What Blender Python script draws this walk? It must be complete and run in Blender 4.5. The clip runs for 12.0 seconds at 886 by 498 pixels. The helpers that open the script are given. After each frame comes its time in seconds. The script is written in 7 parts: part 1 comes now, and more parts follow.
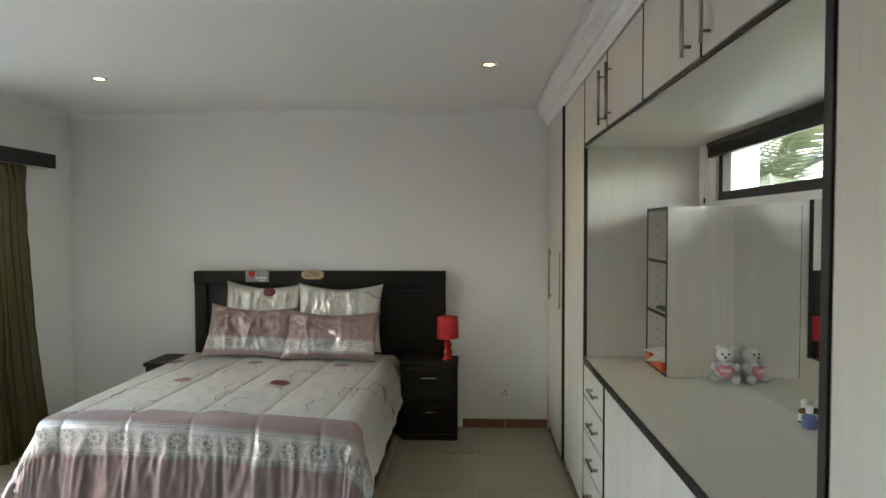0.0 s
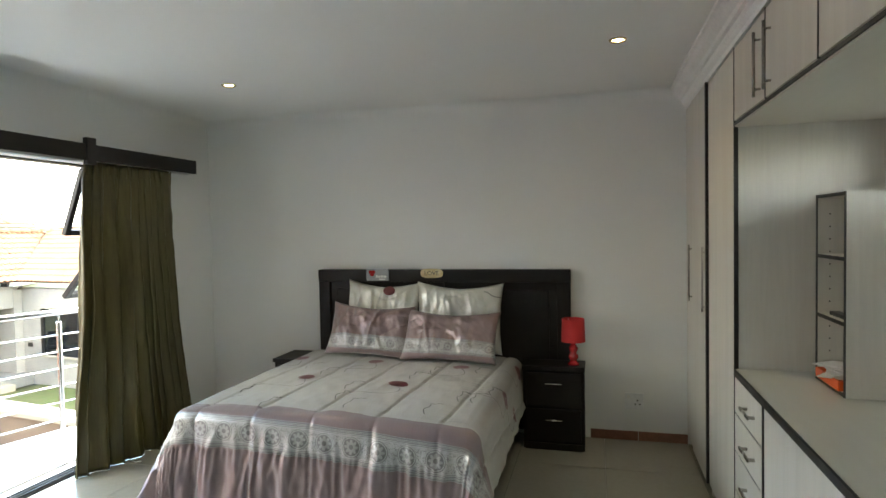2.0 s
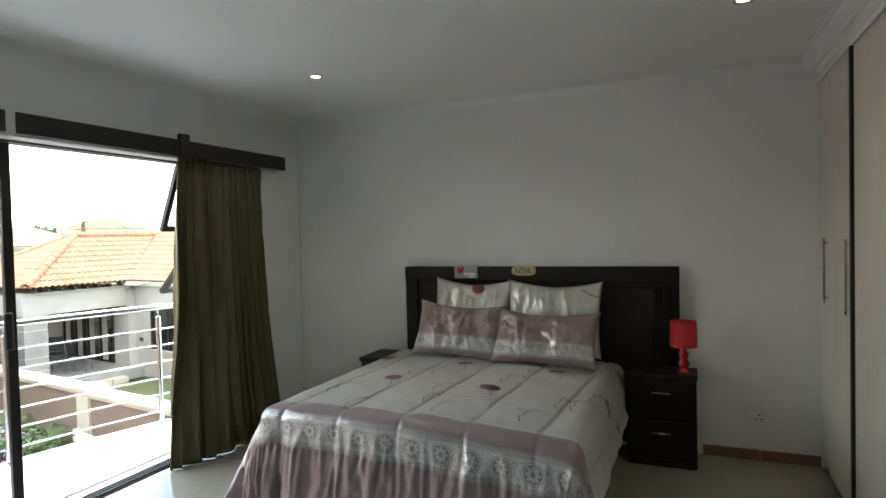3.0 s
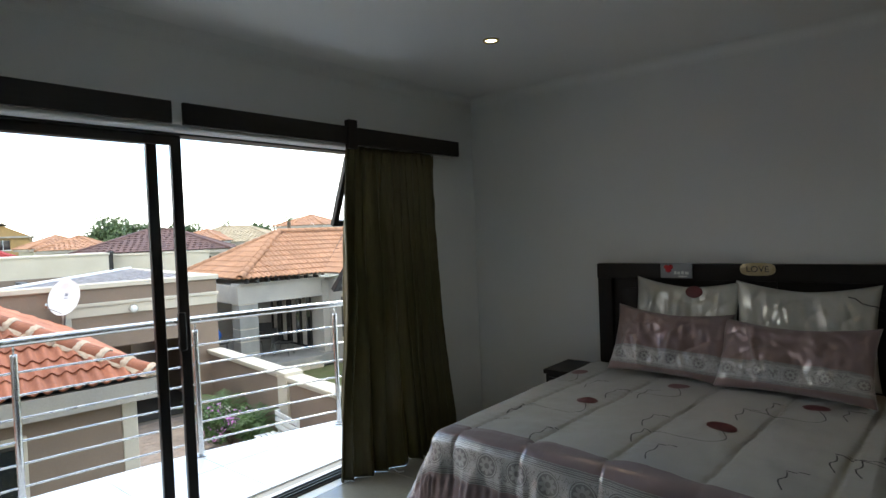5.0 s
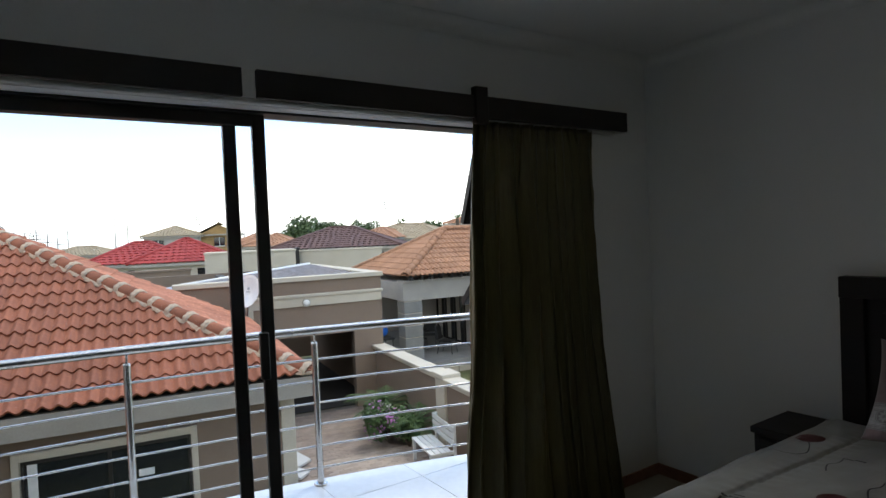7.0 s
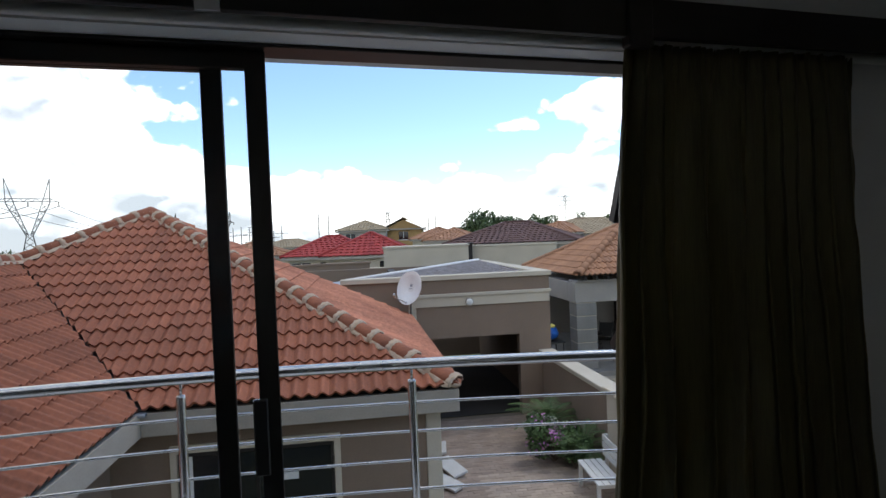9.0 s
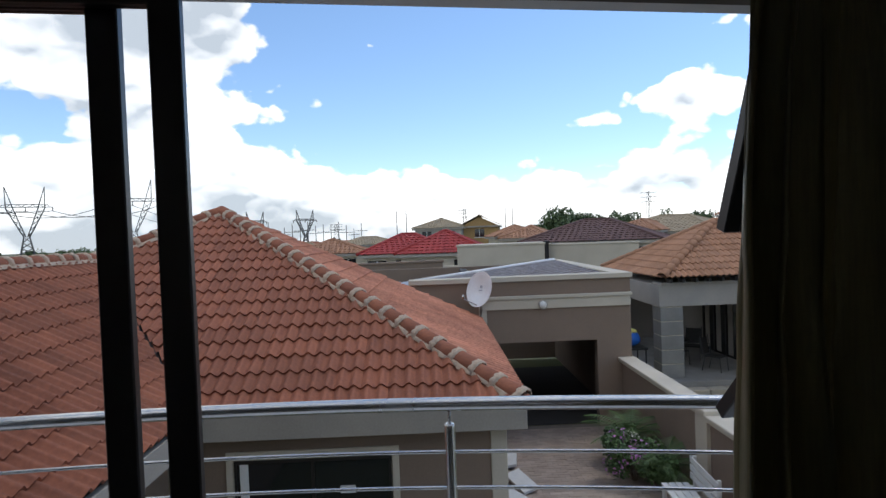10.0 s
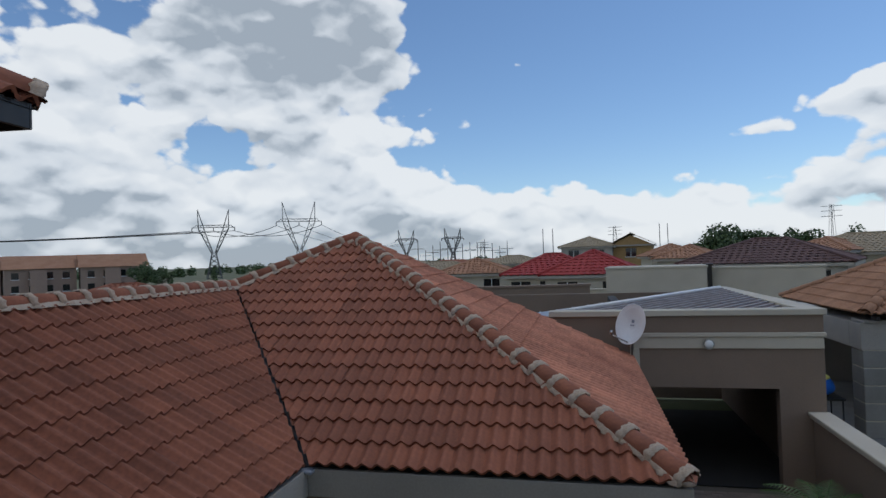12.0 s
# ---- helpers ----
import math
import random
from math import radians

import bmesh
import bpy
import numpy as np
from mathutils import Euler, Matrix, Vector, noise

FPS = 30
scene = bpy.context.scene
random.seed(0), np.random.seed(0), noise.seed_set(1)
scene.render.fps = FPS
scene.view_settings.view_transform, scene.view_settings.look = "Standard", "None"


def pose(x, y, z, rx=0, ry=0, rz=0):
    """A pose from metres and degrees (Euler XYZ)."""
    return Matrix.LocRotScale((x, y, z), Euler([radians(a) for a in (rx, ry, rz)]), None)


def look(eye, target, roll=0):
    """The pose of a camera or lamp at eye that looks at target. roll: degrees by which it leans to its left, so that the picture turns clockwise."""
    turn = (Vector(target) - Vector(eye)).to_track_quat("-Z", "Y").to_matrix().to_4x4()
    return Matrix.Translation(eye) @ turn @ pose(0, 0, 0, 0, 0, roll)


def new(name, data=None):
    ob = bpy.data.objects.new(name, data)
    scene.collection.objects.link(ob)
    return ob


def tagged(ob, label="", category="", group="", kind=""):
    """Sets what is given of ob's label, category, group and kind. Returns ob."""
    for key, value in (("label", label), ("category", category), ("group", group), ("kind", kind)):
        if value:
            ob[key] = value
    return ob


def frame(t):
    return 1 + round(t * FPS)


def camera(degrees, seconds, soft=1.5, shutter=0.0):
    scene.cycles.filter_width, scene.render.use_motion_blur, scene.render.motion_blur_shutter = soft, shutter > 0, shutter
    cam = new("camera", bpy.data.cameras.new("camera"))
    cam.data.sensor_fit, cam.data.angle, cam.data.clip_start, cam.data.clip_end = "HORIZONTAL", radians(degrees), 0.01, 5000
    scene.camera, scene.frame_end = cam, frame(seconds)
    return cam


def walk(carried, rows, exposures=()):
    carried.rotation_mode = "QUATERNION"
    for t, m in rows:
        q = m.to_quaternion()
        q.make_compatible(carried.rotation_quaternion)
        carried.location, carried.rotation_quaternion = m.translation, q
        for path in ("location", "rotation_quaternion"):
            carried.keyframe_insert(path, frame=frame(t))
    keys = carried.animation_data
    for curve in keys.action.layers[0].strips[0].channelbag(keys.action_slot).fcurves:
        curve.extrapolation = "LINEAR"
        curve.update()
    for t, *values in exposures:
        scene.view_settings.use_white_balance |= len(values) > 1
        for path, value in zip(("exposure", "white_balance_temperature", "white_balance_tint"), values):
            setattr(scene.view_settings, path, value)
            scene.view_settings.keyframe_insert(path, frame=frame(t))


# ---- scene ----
cam = camera(73.9, 12.0)

PATH = [
    (0, (0.06, -0.191, 1.643), (-0.034, 1.806, 1.574), -0.2),
    (0.5, (0.057, -0.153, 1.634), (-0.122, 1.838, 1.568), -0.4),
    (1, (0.058, -0.105, 1.636), (-0.222, 1.874, 1.568), -0.6),
    (1.5, (0.071, -0.04, 1.637), (-0.319, 1.92, 1.566), -0.8),
    (2, (0.054, 0.03, 1.629), (-0.453, 1.964, 1.559), -1.1),
    (2.5, (-0.001, 0.113, 1.617), (-0.629, 2.01, 1.548), -1.3),
    (3, (-0.069, 0.251, 1.568), (-0.845, 2.093, 1.514), -1.4),
    (5, (-0.439, 0.782, 1.566), (-1.721, 2.315, 1.505), -2.3),
    (5.5, (-0.595, 0.959, 1.573), (-1.982, 2.399, 1.517), -2.2),
    (6, (-0.701, 1.123, 1.572), (-2.169, 2.48, 1.518), -2.2),
    (6.5, (-0.804, 1.322, 1.58), (-2.371, 2.563, 1.529), -2.4),
    (7, (-0.958, 1.504, 1.576), (-2.621, 2.613, 1.527), -2.5),
    (9, (-1.818, 2.273, 1.606), (-3.737, 2.836, 1.563), -2.3),
    (9.5, (-2.089, 2.428, 1.616), (-4.037, 2.879, 1.573), -2.1),
    (10, (-2.357, 2.558, 1.645), (-4.333, 2.866, 1.603), -2.2),
    (10.5, (-2.62, 2.631, 1.649), (-4.613, 2.791, 1.608), -2.0),
    (11, (-2.88, 2.675, 1.745), (-4.878, 2.723, 1.695), -2.0),
    (11.5, (-3.154, 2.737, 1.79), (-5.153, 2.682, 1.745), -2.0),
    (12, (-3.355, 2.788, 1.829), (-5.346, 2.606, 1.864), -1.9),
]

EXPOSURES = [(0.0, 3.30, 7500, 1), (2.0, 3.18, 7500, 1), (3.0, 2.68, 7300, 2), (5.0, 1.62, 6900, 3), (6.0, 1.20, 6700, 4), (7.0, 0.74, 6750, 5), (9.0, 0.0, 6550, 8), (10.0, -0.25, 6450, 9), (11.0, -0.65, 6350, 9), (12.0, -0.97, 6150, 8)]
walk(cam, [(t, look(eye, target, roll)) for t, eye, target, roll in PATH], EXPOSURES)

# ---- world, sun and exposure ----
SUN_ELEV, SUN_AZ = 62.0, 108.0      # degrees; azimuth counted from +x towards +y


def make_world():
    w = bpy.data.worlds.new("sky")
    scene.world = w
    w.use_nodes = True
    nt = w.node_tree
    nt.nodes.clear()
    N, L = nt.nodes.new, nt.links.new

    def math_node(op, a, b=None, clamp=False):
        n = N("ShaderNodeMath")
        n.operation, n.use_clamp = op, clamp
        for i, v in enumerate((a, b)):
            if v is None:
                continue
            if isinstance(v, (int, float)):
                n.inputs[i].default_value = v
            else:
                L(v, n.inputs[i])
        return n.outputs[0]

    sky = N("ShaderNodeTexSky")
    sky.sky_type, sky.sun_disc = "NISHITA", False
    sky.sun_elevation, sky.sun_rotation = radians(SUN_ELEV), radians(90 - SUN_AZ)
    sky.air_density, sky.dust_density, sky.ozone_density = 1.0, 0.05, 4.5
    tc = N("ShaderNodeTexCoord")
    sep = N("ShaderNodeSeparateXYZ")
    L(tc.outputs["Generated"], sep.inputs[0])
    up = math_node("MAXIMUM", sep.outputs[2], 0.0)
    comb = N("ShaderNodeCombineXYZ")
    L(sep.outputs[0], comb.inputs[0])
    L(sep.outputs[1], comb.inputs[1])
    L(math_node("MULTIPLY", sep.outputs[2], 1.5), comb.inputs[2])

    def noise_tex(scale, detail, rough, offset, distortion=0.0):
        mp = N("ShaderNodeMapping")
        mp.inputs["Location"].default_value = offset
        L(comb.outputs[0], mp.inputs[0])
        n = N("ShaderNodeTexNoise")
        n.inputs["Scale"].default_value, n.inputs["Detail"].default_value = scale, detail
        n.inputs["Roughness"].default_value, n.inputs["Distortion"].default_value = rough, distortion
        L(mp.outputs[0], n.inputs["Vector"])
        return n.outputs["Fac"]

    def lobes(scale, offset, smooth=0.25):
        """Rounded heaps: 1 in the middle of a cell, falling to its rim."""
        mp = N("ShaderNodeMapping")
        mp.inputs["Location"].default_value = offset
        L(wobble.outputs[0], mp.inputs[0])
        v = N("ShaderNodeTexVoronoi")
        v.feature = "SMOOTH_F1"
        v.inputs["Scale"].default_value, v.inputs["Smoothness"].default_value = scale, smooth
        L(mp.outputs[0], v.inputs["Vector"])
        return math_node("SUBTRACT", 1.0, v.outputs["Distance"])

    def heap(r, z, wr, wz):
        """A soft mound of weight round one direction: r across the view to the west, z up."""
        a = math_node("DIVIDE", math_node("SUBTRACT", across, r), wr)
        b = math_node("DIVIDE", math_node("SUBTRACT", sep.outputs[2], z), wz)
        q = math_node("ADD", math_node("MULTIPLY", a, a), math_node("MULTIPLY", b, b))
        return math_node("POWER", 2.718, math_node("MULTIPLY", q, -1.0))

    wob = N("ShaderNodeTexNoise")
    wob.inputs["Scale"].default_value, wob.inputs["Detail"].default_value = 14.0, 4.0
    L(comb.outputs[0], wob.inputs["Vector"])
    wobble = N("ShaderNodeVectorMath")
    wobble.operation = "MULTIPLY_ADD"
    L(wob.outputs["Color"], wobble.inputs[0])
    wobble.inputs[1].default_value = (0.055, 0.055, 0.055)
    L(comb.outputs[0], wobble.inputs[2])
    across = math_node("ADD", math_node("MULTIPLY", sep.outputs[0], -0.0965), math_node("MULTIPLY", sep.outputs[1], 0.995))
    low = math_node("SUBTRACT", 1.0, math_node("DIVIDE", up, 0.165), True)
    side = N("ShaderNodeMapRange")                       # more cloud to the south, clear to the north
    side.interpolation_type = "SMOOTHSTEP"
    side.inputs["From Min"].default_value, side.inputs["From Max"].default_value = 0.10, -0.06
    L(across, side.inputs["Value"])
    bank = heap(-0.20, 0.34, 0.22, 0.10)
    lead = heap(-0.13, 0.19, 0.17, 0.055)
    wisp = math_node("ADD", heap(0.60, 0.20, 0.11, 0.030), heap(0.63, 0.31, 0.07, 0.035))
    wisp = math_node("ADD", wisp, heap(0.47, 0.175, 0.05, 0.016))
    gap = math_node("ADD", heap(-0.40, 0.38, 0.07, 0.05), heap(-0.33, 0.19, 0.06, 0.04))
    clear = heap(0.30, 0.30, 0.32, 0.15)
    bias = math_node("ADD", math_node("MULTIPLY", low, 0.30), math_node("MULTIPLY", side.outputs[0], 0.06))
    bias = math_node("ADD", bias, 0.045)
    for extra, w in ((bank, 0.20), (lead, 0.10), (wisp, 0.17), (gap, -0.16), (clear, -0.22)):
        bias = math_node("ADD", bias, math_node("MULTIPLY", extra, w))

    def soft_at(dz):
        x, y, z = CLOUD_AT
        total = math_node("MULTIPLY", noise_tex(3.4, 2.0, 0.45, (x, y, z + dz)), 0.62)
        for scale, amp, o in ((7.0, 0.20, 1.3), (17.0, 0.10, 4.1)):
            total = math_node("ADD", total, math_node("MULTIPLY", lobes(scale, (x + o, y - o, z + dz), 0.8), amp))
        return total

    def shape_at(dz):
        x, y, z = CLOUD_AT
        total = math_node("MULTIPLY", noise_tex(3.4, 3.0, 0.5, (x, y, z + dz)), 0.62)
        for scale, amp, o in ((7.0, 0.20, 1.3), (17.0, 0.14, 4.1), (38.0, 0.085, 7.7)):
            total = math_node("ADD", total, math_node("MULTIPLY", lobes(scale, (x + o, y - o, z + dz)), amp))
        return math_node("ADD", total, math_node("MULTIPLY", noise_tex(60.0, 5.0, 0.6, (x, y, z + dz)), 0.045))

    shape, here, above, crisp = shape_at(0.0), soft_at(0.0), soft_at(0.035), shape_at(0.012)
    cover = N("ShaderNodeMapRange")
    cover.interpolation_type = "SMOOTHSTEP"
    cover.inputs["From Min"].default_value, cover.inputs["From Max"].default_value = COVER, COVER + 0.045
    L(math_node("ADD", shape, bias), cover.inputs["Value"])
    # sunlit upper edges, grey-blue undersides where more cloud lies above
    thick = N("ShaderNodeMapRange")
    thick.inputs["From Min"].default_value, thick.inputs["From Max"].default_value = COVER - 0.10, COVER + 0.26
    body = math_node("ADD", math_node("ADD", above, math_node("MULTIPLY", bank, 0.34)), math_node("MULTIPLY", side.outputs[0], 0.10))
    body = math_node("ADD", body, math_node("MULTIPLY", low, 0.20))
    L(math_node("ADD", body, math_node("ADD", math_node("MULTIPLY", math_node("SUBTRACT", above, here), 2.2), math_node("MULTIPLY", math_node("SUBTRACT", crisp, shape), 1.3))), thick.inputs["Value"])
    ramp = N("ShaderNodeValToRGB")
    ramp.color_ramp.elements[0].color = (1.0, 1.0, 1.0, 1)
    ramp.color_ramp.elements[1].color = (0.44, 0.49, 0.55, 1)
    mid = ramp.color_ramp.elements.new(0.55)
    mid.color = (0.80, 0.83, 0.87, 1)
    L(thick.outputs[0], ramp.inputs[0])
    sky_bg, cloud_bg, mix, out = N("ShaderNodeBackground"), N("ShaderNodeBackground"), N("ShaderNodeMixShader"), N("ShaderNodeOutputWorld")
    sky_bg.inputs["Strength"].default_value = SKY
    cloud_bg.inputs["Strength"].default_value = CLOUD
    L(sky.outputs[0], sky_bg.inputs[0])
    L(ramp.outputs[0], cloud_bg.inputs[0])
    L(math_node("MULTIPLY", cover.outputs[0], 0.96), mix.inputs[0])
    L(sky_bg.outputs[0], mix.inputs[1])
    L(cloud_bg.outputs[0], mix.inputs[2])
    L(mix.outputs[0], out.inputs[0])


CLOUD_AT, COVER = (0.35, 0.2, 0.0), 0.62
SKY, CLOUD = 0.225, 1.62
make_world()
sun = new("sun", bpy.data.lights.new("sun", "SUN"))
sun.data.energy, sun.data.angle, sun.data.color = 0.9, radians(10.0), (1.0, 0.95, 0.87)
sun_dir = Vector((math.cos(radians(SUN_AZ)) * math.cos(radians(SUN_ELEV)), math.sin(radians(SUN_AZ)) * math.cos(radians(SUN_ELEV)), math.sin(radians(SUN_ELEV))))
sun.matrix_world = look(sun_dir * 50, (0, 0, 0))

# ---- materials ----
def mat(name, col, rough=0.6, metal=0.0, col2=None, scale=4.0, fine=45.0, bump=0.15, stretch=(1, 1, 1), rnd=0.0, lo=0.35, hi=0.65, spec=0.5,
        coat=0.0, rvar=0.1, depth=0.002, island=False):
    """A surface: two tones at two scales, uneven gloss and a fine relief."""
    m = bpy.data.materials.new(name)
    m.use_nodes = True
    nt = m.node_tree
    N, L = nt.nodes.new, nt.links.new
    p = nt.nodes["Principled BSDF"]
    tc, mp = N("ShaderNodeTexCoord"), N("ShaderNodeMapping")
    mp.inputs["Scale"].default_value = stretch
    L(tc.outputs["Object"], mp.inputs[0])
    a, b = N("ShaderNodeTexNoise"), N("ShaderNodeTexNoise")
    a.inputs["Scale"].default_value, a.inputs["Detail"].default_value = scale, 4
    b.inputs["Scale"].default_value, b.inputs["Detail"].default_value = fine, 5
    L(mp.outputs[0], a.inputs["Vector"])
    L(mp.outputs[0], b.inputs["Vector"])
    add = N("ShaderNodeMath")
    add.operation = "MULTIPLY_ADD"
    add.inputs[1].default_value = 0.45
    L(b.outputs["Fac"], add.inputs[0])
    half = N("ShaderNodeMath")
    half.operation = "MULTIPLY"
    half.inputs[1].default_value = 0.55
    L(a.outputs["Fac"], half.inputs[0])
    L(half.outputs[0], add.inputs[2])
    r = N("ShaderNodeMapRange")
    r.inputs["From Min"].default_value, r.inputs["From Max"].default_value = lo, hi
    L(add.outputs[0], r.inputs["Value"])
    mix = N("ShaderNodeMix")
    mix.data_type = "RGBA"
    c2 = col2 or tuple(c * 0.86 for c in col)
    mix.inputs["A"].default_value, mix.inputs["B"].default_value = (*col, 1), (*c2, 1)
    L(r.outputs[0], mix.inputs["Factor"])
    out = mix.outputs["Result"]
    if rnd:
        info = N("ShaderNodeNewGeometry") if island else N("ShaderNodeObjectInfo")
        hv = N("ShaderNodeHueSaturation")
        v = N("ShaderNodeMapRange")
        v.inputs["To Min"].default_value, v.inputs["To Max"].default_value = 1 - rnd, 1 + rnd
        L(info.outputs["Random Per Island" if island else "Random"], v.inputs["Value"])
        L(v.outputs[0], hv.inputs["Value"])
        L(out, hv.inputs["Color"])
        out = hv.outputs[0]
    L(out, p.inputs["Base Color"])
    rr = N("ShaderNodeMapRange")
    rr.inputs["To Min"].default_value, rr.inputs["To Max"].default_value = max(rough - rvar, 0.02), min(rough + rvar, 1)
    L(a.outputs["Fac"], rr.inputs["Value"])
    L(rr.outputs[0], p.inputs["Roughness"])
    p.inputs["Metallic"].default_value, p.inputs["Specular IOR Level"].default_value = metal, spec
    p.inputs["Coat Weight"].default_value = coat
    if bump:
        bn = N("ShaderNodeBump")
        bn.inputs["Strength"].default_value, bn.inputs["Distance"].default_value = bump, depth
        L(b.outputs["Fac"], bn.inputs["Height"])
        L(bn.outputs[0], p.inputs["Normal"])
    return m


def glass_mat(name, tint=(1, 1, 1), rough=0.0):
    m = bpy.data.materials.new(name)
    m.use_nodes = True
    p = m.node_tree.nodes["Principled BSDF"]
    p.inputs["Base Color"].default_value, p.inputs["Roughness"].default_value = (*tint, 1), rough
    p.inputs["Transmission Weight"].default_value, p.inputs["IOR"].default_value = 1.0, 1.05
    return m


def glow_mat(name, col, strength):
    m = bpy.data.materials.new(name)
    m.use_nodes = True
    p = m.node_tree.nodes["Principled BSDF"]
    p.inputs["Emission Color"].default_value, p.inputs["Emission Strength"].default_value = (*col, 1), strength
    return m


def satin_mat(name, ivory, mauve, silver, bands):
    """Satin cloth with woven bands along v; in a 'lace' band a row of round medallions between fine lines. bands: (from, to, kind)."""
    m = bpy.data.materials.new(name)
    m.use_nodes = True
    nt = m.node_tree
    N, L = nt.nodes.new, nt.links.new
    p = nt.nodes["Principled BSDF"]

    def M(op, a, b=0.0, c=None, clamp=False):
        n = N("ShaderNodeMath")
        n.operation, n.use_clamp = op, clamp
        for i, v in enumerate((a, b, c)):
            if v is None:
                continue
            if isinstance(v, (int, float)):
                n.inputs[i].default_value = v
            else:
                L(v, n.inputs[i])
        return n.outputs[0]

    uv = N("ShaderNodeUVMap")
    uv.uv_map = "cloth"
    sep = N("ShaderNodeSeparateXYZ")
    L(uv.outputs[0], sep.inputs[0])
    U, V = sep.outputs[0], sep.outputs[1]

    def within(lo, hi):
        return M("MULTIPLY", M("GREATER_THAN", V, lo), M("LESS_THAN", V, hi))

    def mixc(fac, a, b):
        n = N("ShaderNodeMix")
        n.data_type = "RGBA"
        L(fac, n.inputs["Factor"])
        for key, v in (("A", a), ("B", b)):
            if isinstance(v, tuple):
                n.inputs[key].default_value = (*v, 1)
            else:
                L(v, n.inputs[key])
        return n.outputs["Result"]

    fine = N("ShaderNodeTexNoise")
    fine.inputs["Scale"].default_value, fine.inputs["Detail"].default_value = 9.0, 6.0
    L(uv.outputs[0], fine.inputs["Vector"])
    col = mixc(fine.outputs["Fac"], ivory, tuple(c * 0.88 for c in ivory))
    for lo, hi, kind in bands:
        if kind == "mauve":
            col = mixc(within(lo, hi), col, mixc(fine.outputs["Fac"], mauve, tuple(c * 0.85 for c in mauve)))
        else:
            h = hi - lo
            cell = 0.152
            # distance from the middle of each medallion
            du = M("SUBTRACT", M("MODULO", M("ADD", U, 50.0 * cell), cell), cell / 2)
            dv = M("SUBTRACT", V, (lo + hi) / 2)
            d = M("SQRT", M("ADD", M("MULTIPLY", du, du), M("MULTIPLY", dv, dv)))
            ang = M("ARCTAN2", dv, du)
            petal = M("MULTIPLY_ADD", M("ABSOLUTE", M("COSINE", M("MULTIPLY", ang, 4.0))), h * 0.10, h * 0.115)
            rosette = M("LESS_THAN", d, h * 0.245)
            flower = M("MULTIPLY", M("LESS_THAN", d, petal), M("GREATER_THAN", d, h * 0.07))
            rim = M("LESS_THAN", M("ABSOLUTE", M("SUBTRACT", d, h * 0.285)), h * 0.012)
            # fine scrollwork between the medallions
            curls = N("ShaderNodeTexNoise")
            curls.inputs["Scale"].default_value, curls.inputs["Detail"].default_value, curls.inputs["Distortion"].default_value = 44.0, 0.0, 1.6
            L(uv.outputs[0], curls.inputs["Vector"])
            scroll = M("LESS_THAN", M("ABSOLUTE", M("SUBTRACT", curls.outputs["Fac"], 0.5)), 0.045)
            scroll = M("MULTIPLY", M("MULTIPLY", scroll, M("GREATER_THAN", d, h * 0.31)), M("LESS_THAN", M("ABSOLUTE", dv), h * 0.30))
            dark = M("ADD", M("SUBTRACT", rosette, M("MULTIPLY", flower, 0.75)), M("ADD", rim, M("MULTIPLY", scroll, 0.8)))
            for at_, wd in ((0.47, 0.020), (0.425, 0.010), (0.385, 0.014), (0.34, 0.008)):
                dark = M("ADD", dark, M("LESS_THAN", M("ABSOLUTE", M("SUBTRACT", M("ABSOLUTE", dv), h * at_)), h * wd))
            lace = mixc(M("MULTIPLY", M("MINIMUM", dark, 1.0), 0.66), silver, (0.11, 0.10, 0.105))
            col = mixc(within(lo, hi), col, lace)
    L(col, p.inputs["Base Color"])
    p.inputs["Roughness"].default_value = 0.27
    p.inputs["Specular IOR Level"].default_value = 0.85
    p.inputs["Metallic"].default_value = 0.35
    p.inputs["Sheen Weight"].default_value = 0.45
    p.inputs["Anisotropic"].default_value = 0.4
    cr = N("ShaderNodeTexNoise")
    cr.inputs["Scale"].default_value, cr.inputs["Detail"].default_value, cr.inputs["Distortion"].default_value = 7.0, 6.0, 0.8
    L(uv.outputs[0], cr.inputs["Vector"])
    bn = N("ShaderNodeBump")
    bn.inputs["Strength"].default_value, bn.inputs["Distance"].default_value = 0.30, 0.010
    # long creases running down the cloth, over the softer crumple
    mp = N("ShaderNodeMapping")
    mp.inputs["Scale"].default_value = (1.0, 0.22, 1.0)
    L(uv.outputs[0], mp.inputs[0])
    cr2 = N("ShaderNodeTexNoise")
    cr2.inputs["Scale"].default_value, cr2.inputs["Detail"].default_value, cr2.inputs["Distortion"].default_value = 26.0, 4.0, 1.2
    L(mp.outputs[0], cr2.inputs["Vector"])
    both = M("MULTIPLY_ADD", cr2.outputs["Fac"], 0.75, cr.outputs["Fac"])
    L(both, bn.inputs["Height"])
    L(bn.outputs[0], p.inputs["Normal"])
    return m


WALL = mat("wall_paint", (0.78, 0.785, 0.77), 0.55, scale=1.2, fine=160, bump=0.12, col2=(0.74, 0.745, 0.73))
CEIL = mat("ceiling_paint", (0.80, 0.80, 0.785), 0.7, scale=0.9, fine=120, bump=0.08, col2=(0.77, 0.77, 0.755))
CORNICE = mat("cornice_plaster", (0.82, 0.82, 0.81), 0.6, scale=3, bump=0.05)
FLOOR_TILE = mat("porcelain_tile", (0.35, 0.330, 0.280), 0.16, scale=2.2, fine=30, bump=0.02, rnd=0.03, col2=(0.315, 0.297, 0.25), rvar=0.05)
GROUT = mat("grout", (0.42, 0.40, 0.36), 0.9, scale=20)
SKIRT = mat("terracotta_skirting", (0.26, 0.12, 0.075), 0.45, scale=9, fine=70, col2=(0.18, 0.085, 0.05), rnd=0.08)
